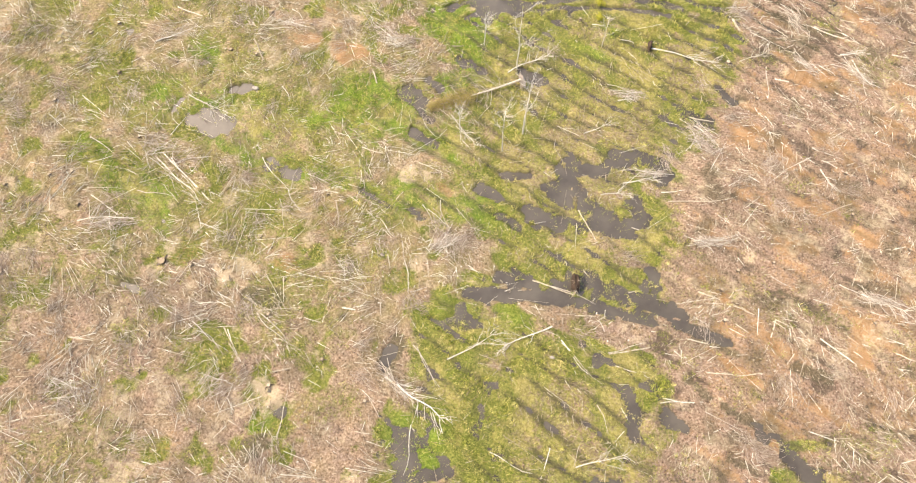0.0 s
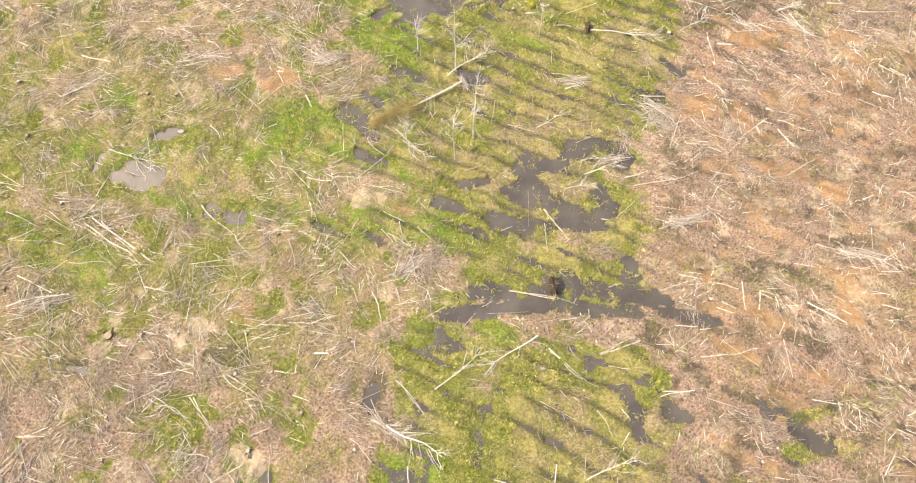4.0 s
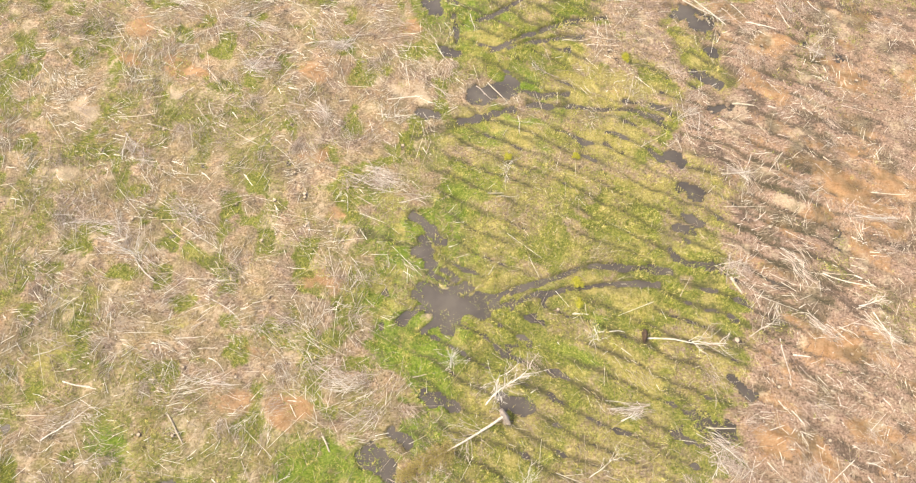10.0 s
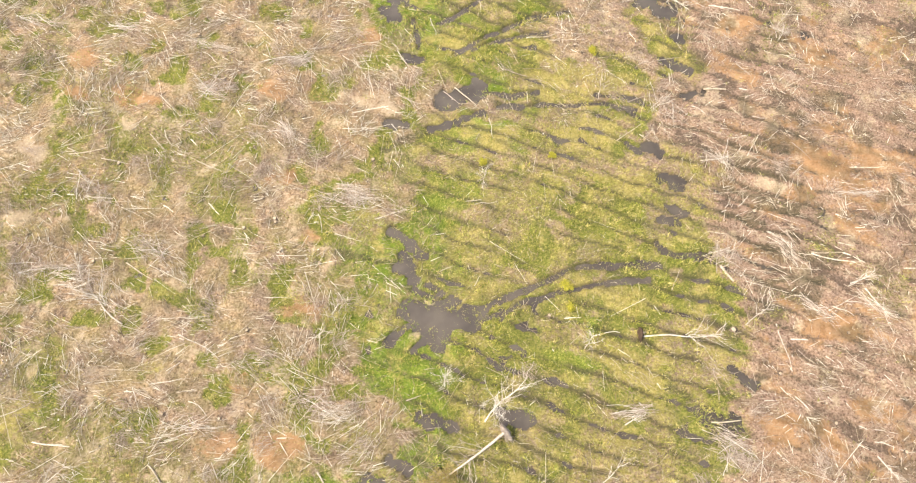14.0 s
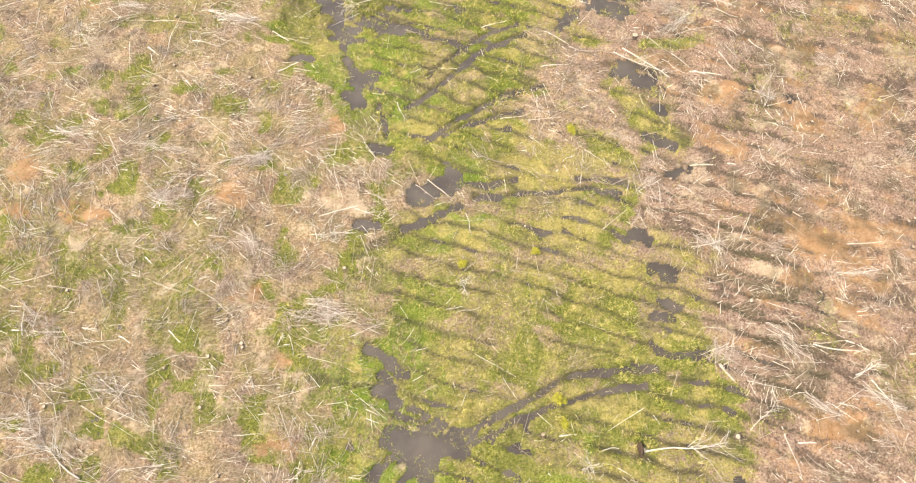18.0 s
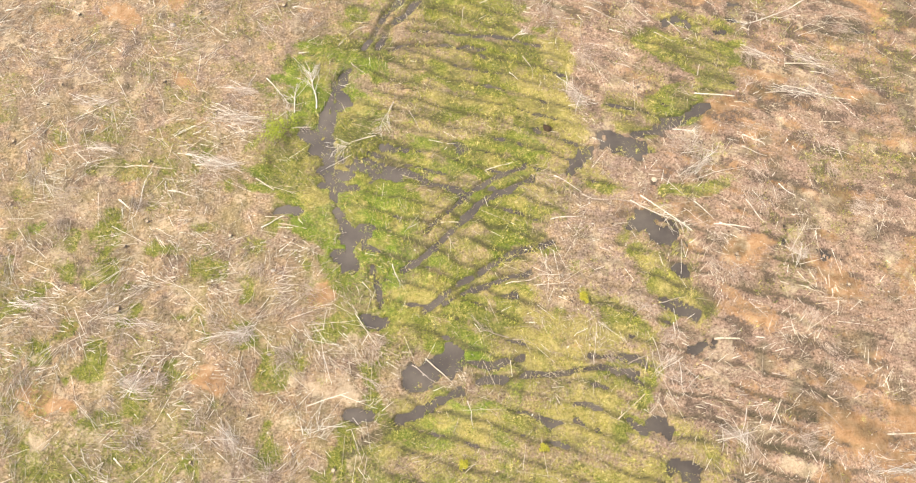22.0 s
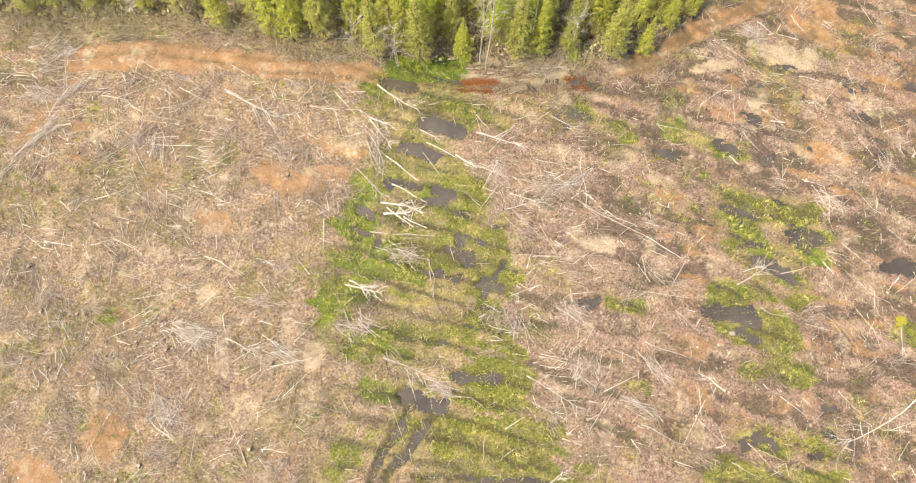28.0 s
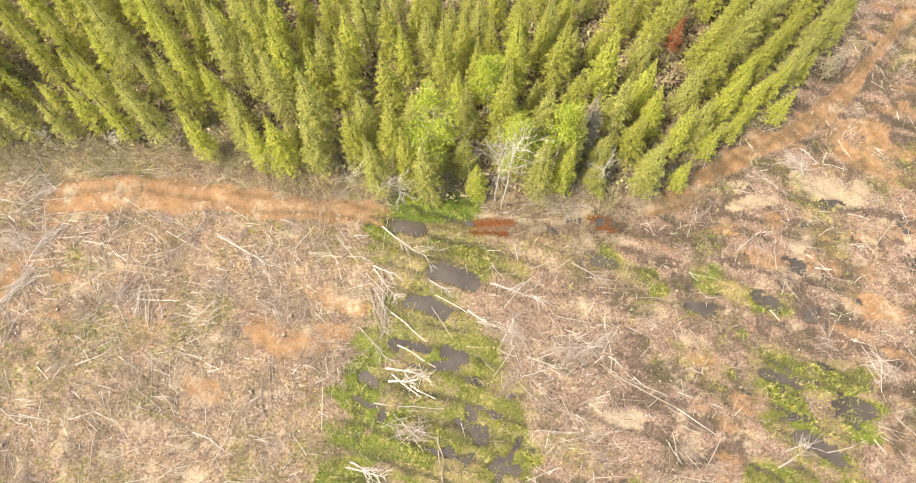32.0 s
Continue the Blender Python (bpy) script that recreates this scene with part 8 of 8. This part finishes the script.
r = np.random.default_rng(3)
MODELS = [spruce(h, w, NEEDLES[m], b, r) for h, w, m, b in ((12.5, 2.0, 0, 1.5), (11.0, 1.85, 0, 1.4), (13.5, 1.95, 2, 2.2), (9.0, 1.5, 1, 1.3), (10.0, 1.75, 2, 1.7), (7.0, 1.2, 1, 0.9), (12.0, 1.75, 1, 1.9), (11.5, 1.75, 2, 2.4))]
HEIGHTS = (12.5, 11.0, 13.5, 9.0, 10.0, 7.0, 12.0, 11.5)
LABELS = ("green spruce with a narrow ragged crown", "green spruce with a narrow ragged crown", "tall olive-green spruce with a bare lower trunk", "young bright green spruce green to the ground", "olive spruce with dead lower branches", "small bright green spruce green to the ground", "slender bright green spruce", "olive-green spruce with a long bare trunk")
used, spots = set(), []


def plant(pick, x, y, h):
    """One spruce of the wood, of that height."""
    k = h / HEIGHTS[pick]
    m = pose(x, y, ground_at(x, y), r.normal(0, 1.5), r.normal(0, 1.5), r.uniform(0, 360))
    if pick in used:
        tree = copy_thing(MODELS[pick], m)
    else:
        tree = MODELS[pick]
        tree.matrix_basis = m
        used.add(pick)
    w = 0.5 * (1 + k) * r.uniform(0.8, 1.05)
    tree.scale = (w, w, k)
    spots.append((x, y))
    tagged(tree, LABELS[pick], "tree", "spruces of the wood")


plant(3, -32.2, 166.4, 8.5)
plant(7, -28.6, 165.7, 11.4)
plant(6, -24.5, 163.8, 10.3)
plant(3, -19.3, 162.4, 9.2)
plant(6, -17.3, 161.8, 11.1)
plant(7, -14.0, 161.4, 10.7)
plant(1, -10.5, 162.0, 11.2)
plant(4, -9.6, 164.2, 10.4)
plant(0, -7.0, 161.7, 13.1)
plant(7, -8.6, 158.2, 11.9)
plant(1, -5.8, 159.3, 11.9)
plant(4, -4.3, 157.8, 12.1)
plant(0, -10.8, 168.2, 12.6)
plant(2, -17.0, 167.0, 13.5)
plant(0, -1.8, 168.8, 14.5)
plant(2, 5.7, 157.6, 12.5)
plant(6, 7.7, 157.6, 10.5)
plant(2, 15.4, 156.7, 12.2)
plant(5, 19.1, 157.2, 6.4)
plant(5, 22.3, 160.1, 6.8)
plant(5, 25.2, 161.6, 6.9)
plant(3, 19.2, 160.5, 10.2)
plant(4, 21.3, 161.5, 9.0)
plant(6, 23.9, 163.7, 9.4)
plant(3, 27.2, 163.9, 8.4)
plant(5, 30.2, 163.4, 6.6)
plant(6, 16.5, 165.3, 10.4)
plant(4, 20.6, 164.6, 10.5)
plant(0, 2.9, 162.4, 14.8)
plant(2, 8.8, 160.4, 13.0)
plant(3, -36.0, 171.6, 8.2)
plant(5, -41.9, 171.0, 6.6)
plant(6, -23.0, 168.2, 10.1)
plant(3, -5.5, 170.4, 10.3)
plant(5, -39.0, 170.5, 5.8)
aspen(-3.0, 161.1, 14.3, 0.11)
aspen(4.0, 159.9, 10.3, 0.11)
aspen(7.8, 160.2, 11.2, 0.11)
aspen(2.2, 166.5, 10.4, 0.11)
RED_SPOT = (20.5, 170.6)
spots.append((10.6, 161.7))
spots.append((37.0, 168.1))
spots.append(RED_SPOT)
for y in np.arange(156, 203, 1.2):
    for x in np.arange(-64, 60, 1.2):
        px_, py_ = x + r.uniform(-1.1, 1.1), y + r.uniform(-1.1, 1.1)
        deep = py_ - edge_y(px_)
        if deep < 1.0 or deep > 24 or (deep < 3 and r.random() < 0.45):
            continue
        if all((px_ - a) ** 2 + (py_ - b) ** 2 > (2.55 if deep > 4 else 2.1) ** 2 for a, b in spots):
            front = deep < 4
            pick = int(r.choice([3, 4, 4, 7, 7, 4])) if front else int(r.choice([0, 1, 2, 4, 6, 0, 7]))
            plant(pick, px_, py_, HEIGHTS[pick] * r.uniform(0.62, 1.15) * (0.85 if front else 1.0))
for tree in MODELS:
    if tree.parent is None and tree.location.length < 0.01:
        for child in list(tree.children):
            bpy.data.objects.remove(child)
        bpy.data.objects.remove(tree)
dead = spruce(7.0, 0.95, RED_NEEDLES, 3.4, r)
dead.matrix_basis = pose(20.5, 170.6, ground_at(20.5, 170.6))
dead.scale = (1, 1, 1.23)
tagged(dead, "dead spruce with rust-red needles among the green", "tree")


def grey_spruce(x, y, h):
    """A dying spruce that stands grey among the green ones."""
    tree = spruce(h, 0.15 * h, GREY_SPRAYS, 0.2 * h, r)
    tree.location = (x, y, ground_at(x, y))
    tagged(tree, "dying spruce with thin grey needle-poor branches", "tree", "grey spruces of the wood")


grey_spruce(10.6, 161.7, 11.0)
grey_spruce(37.0, 168.1, 6.4)
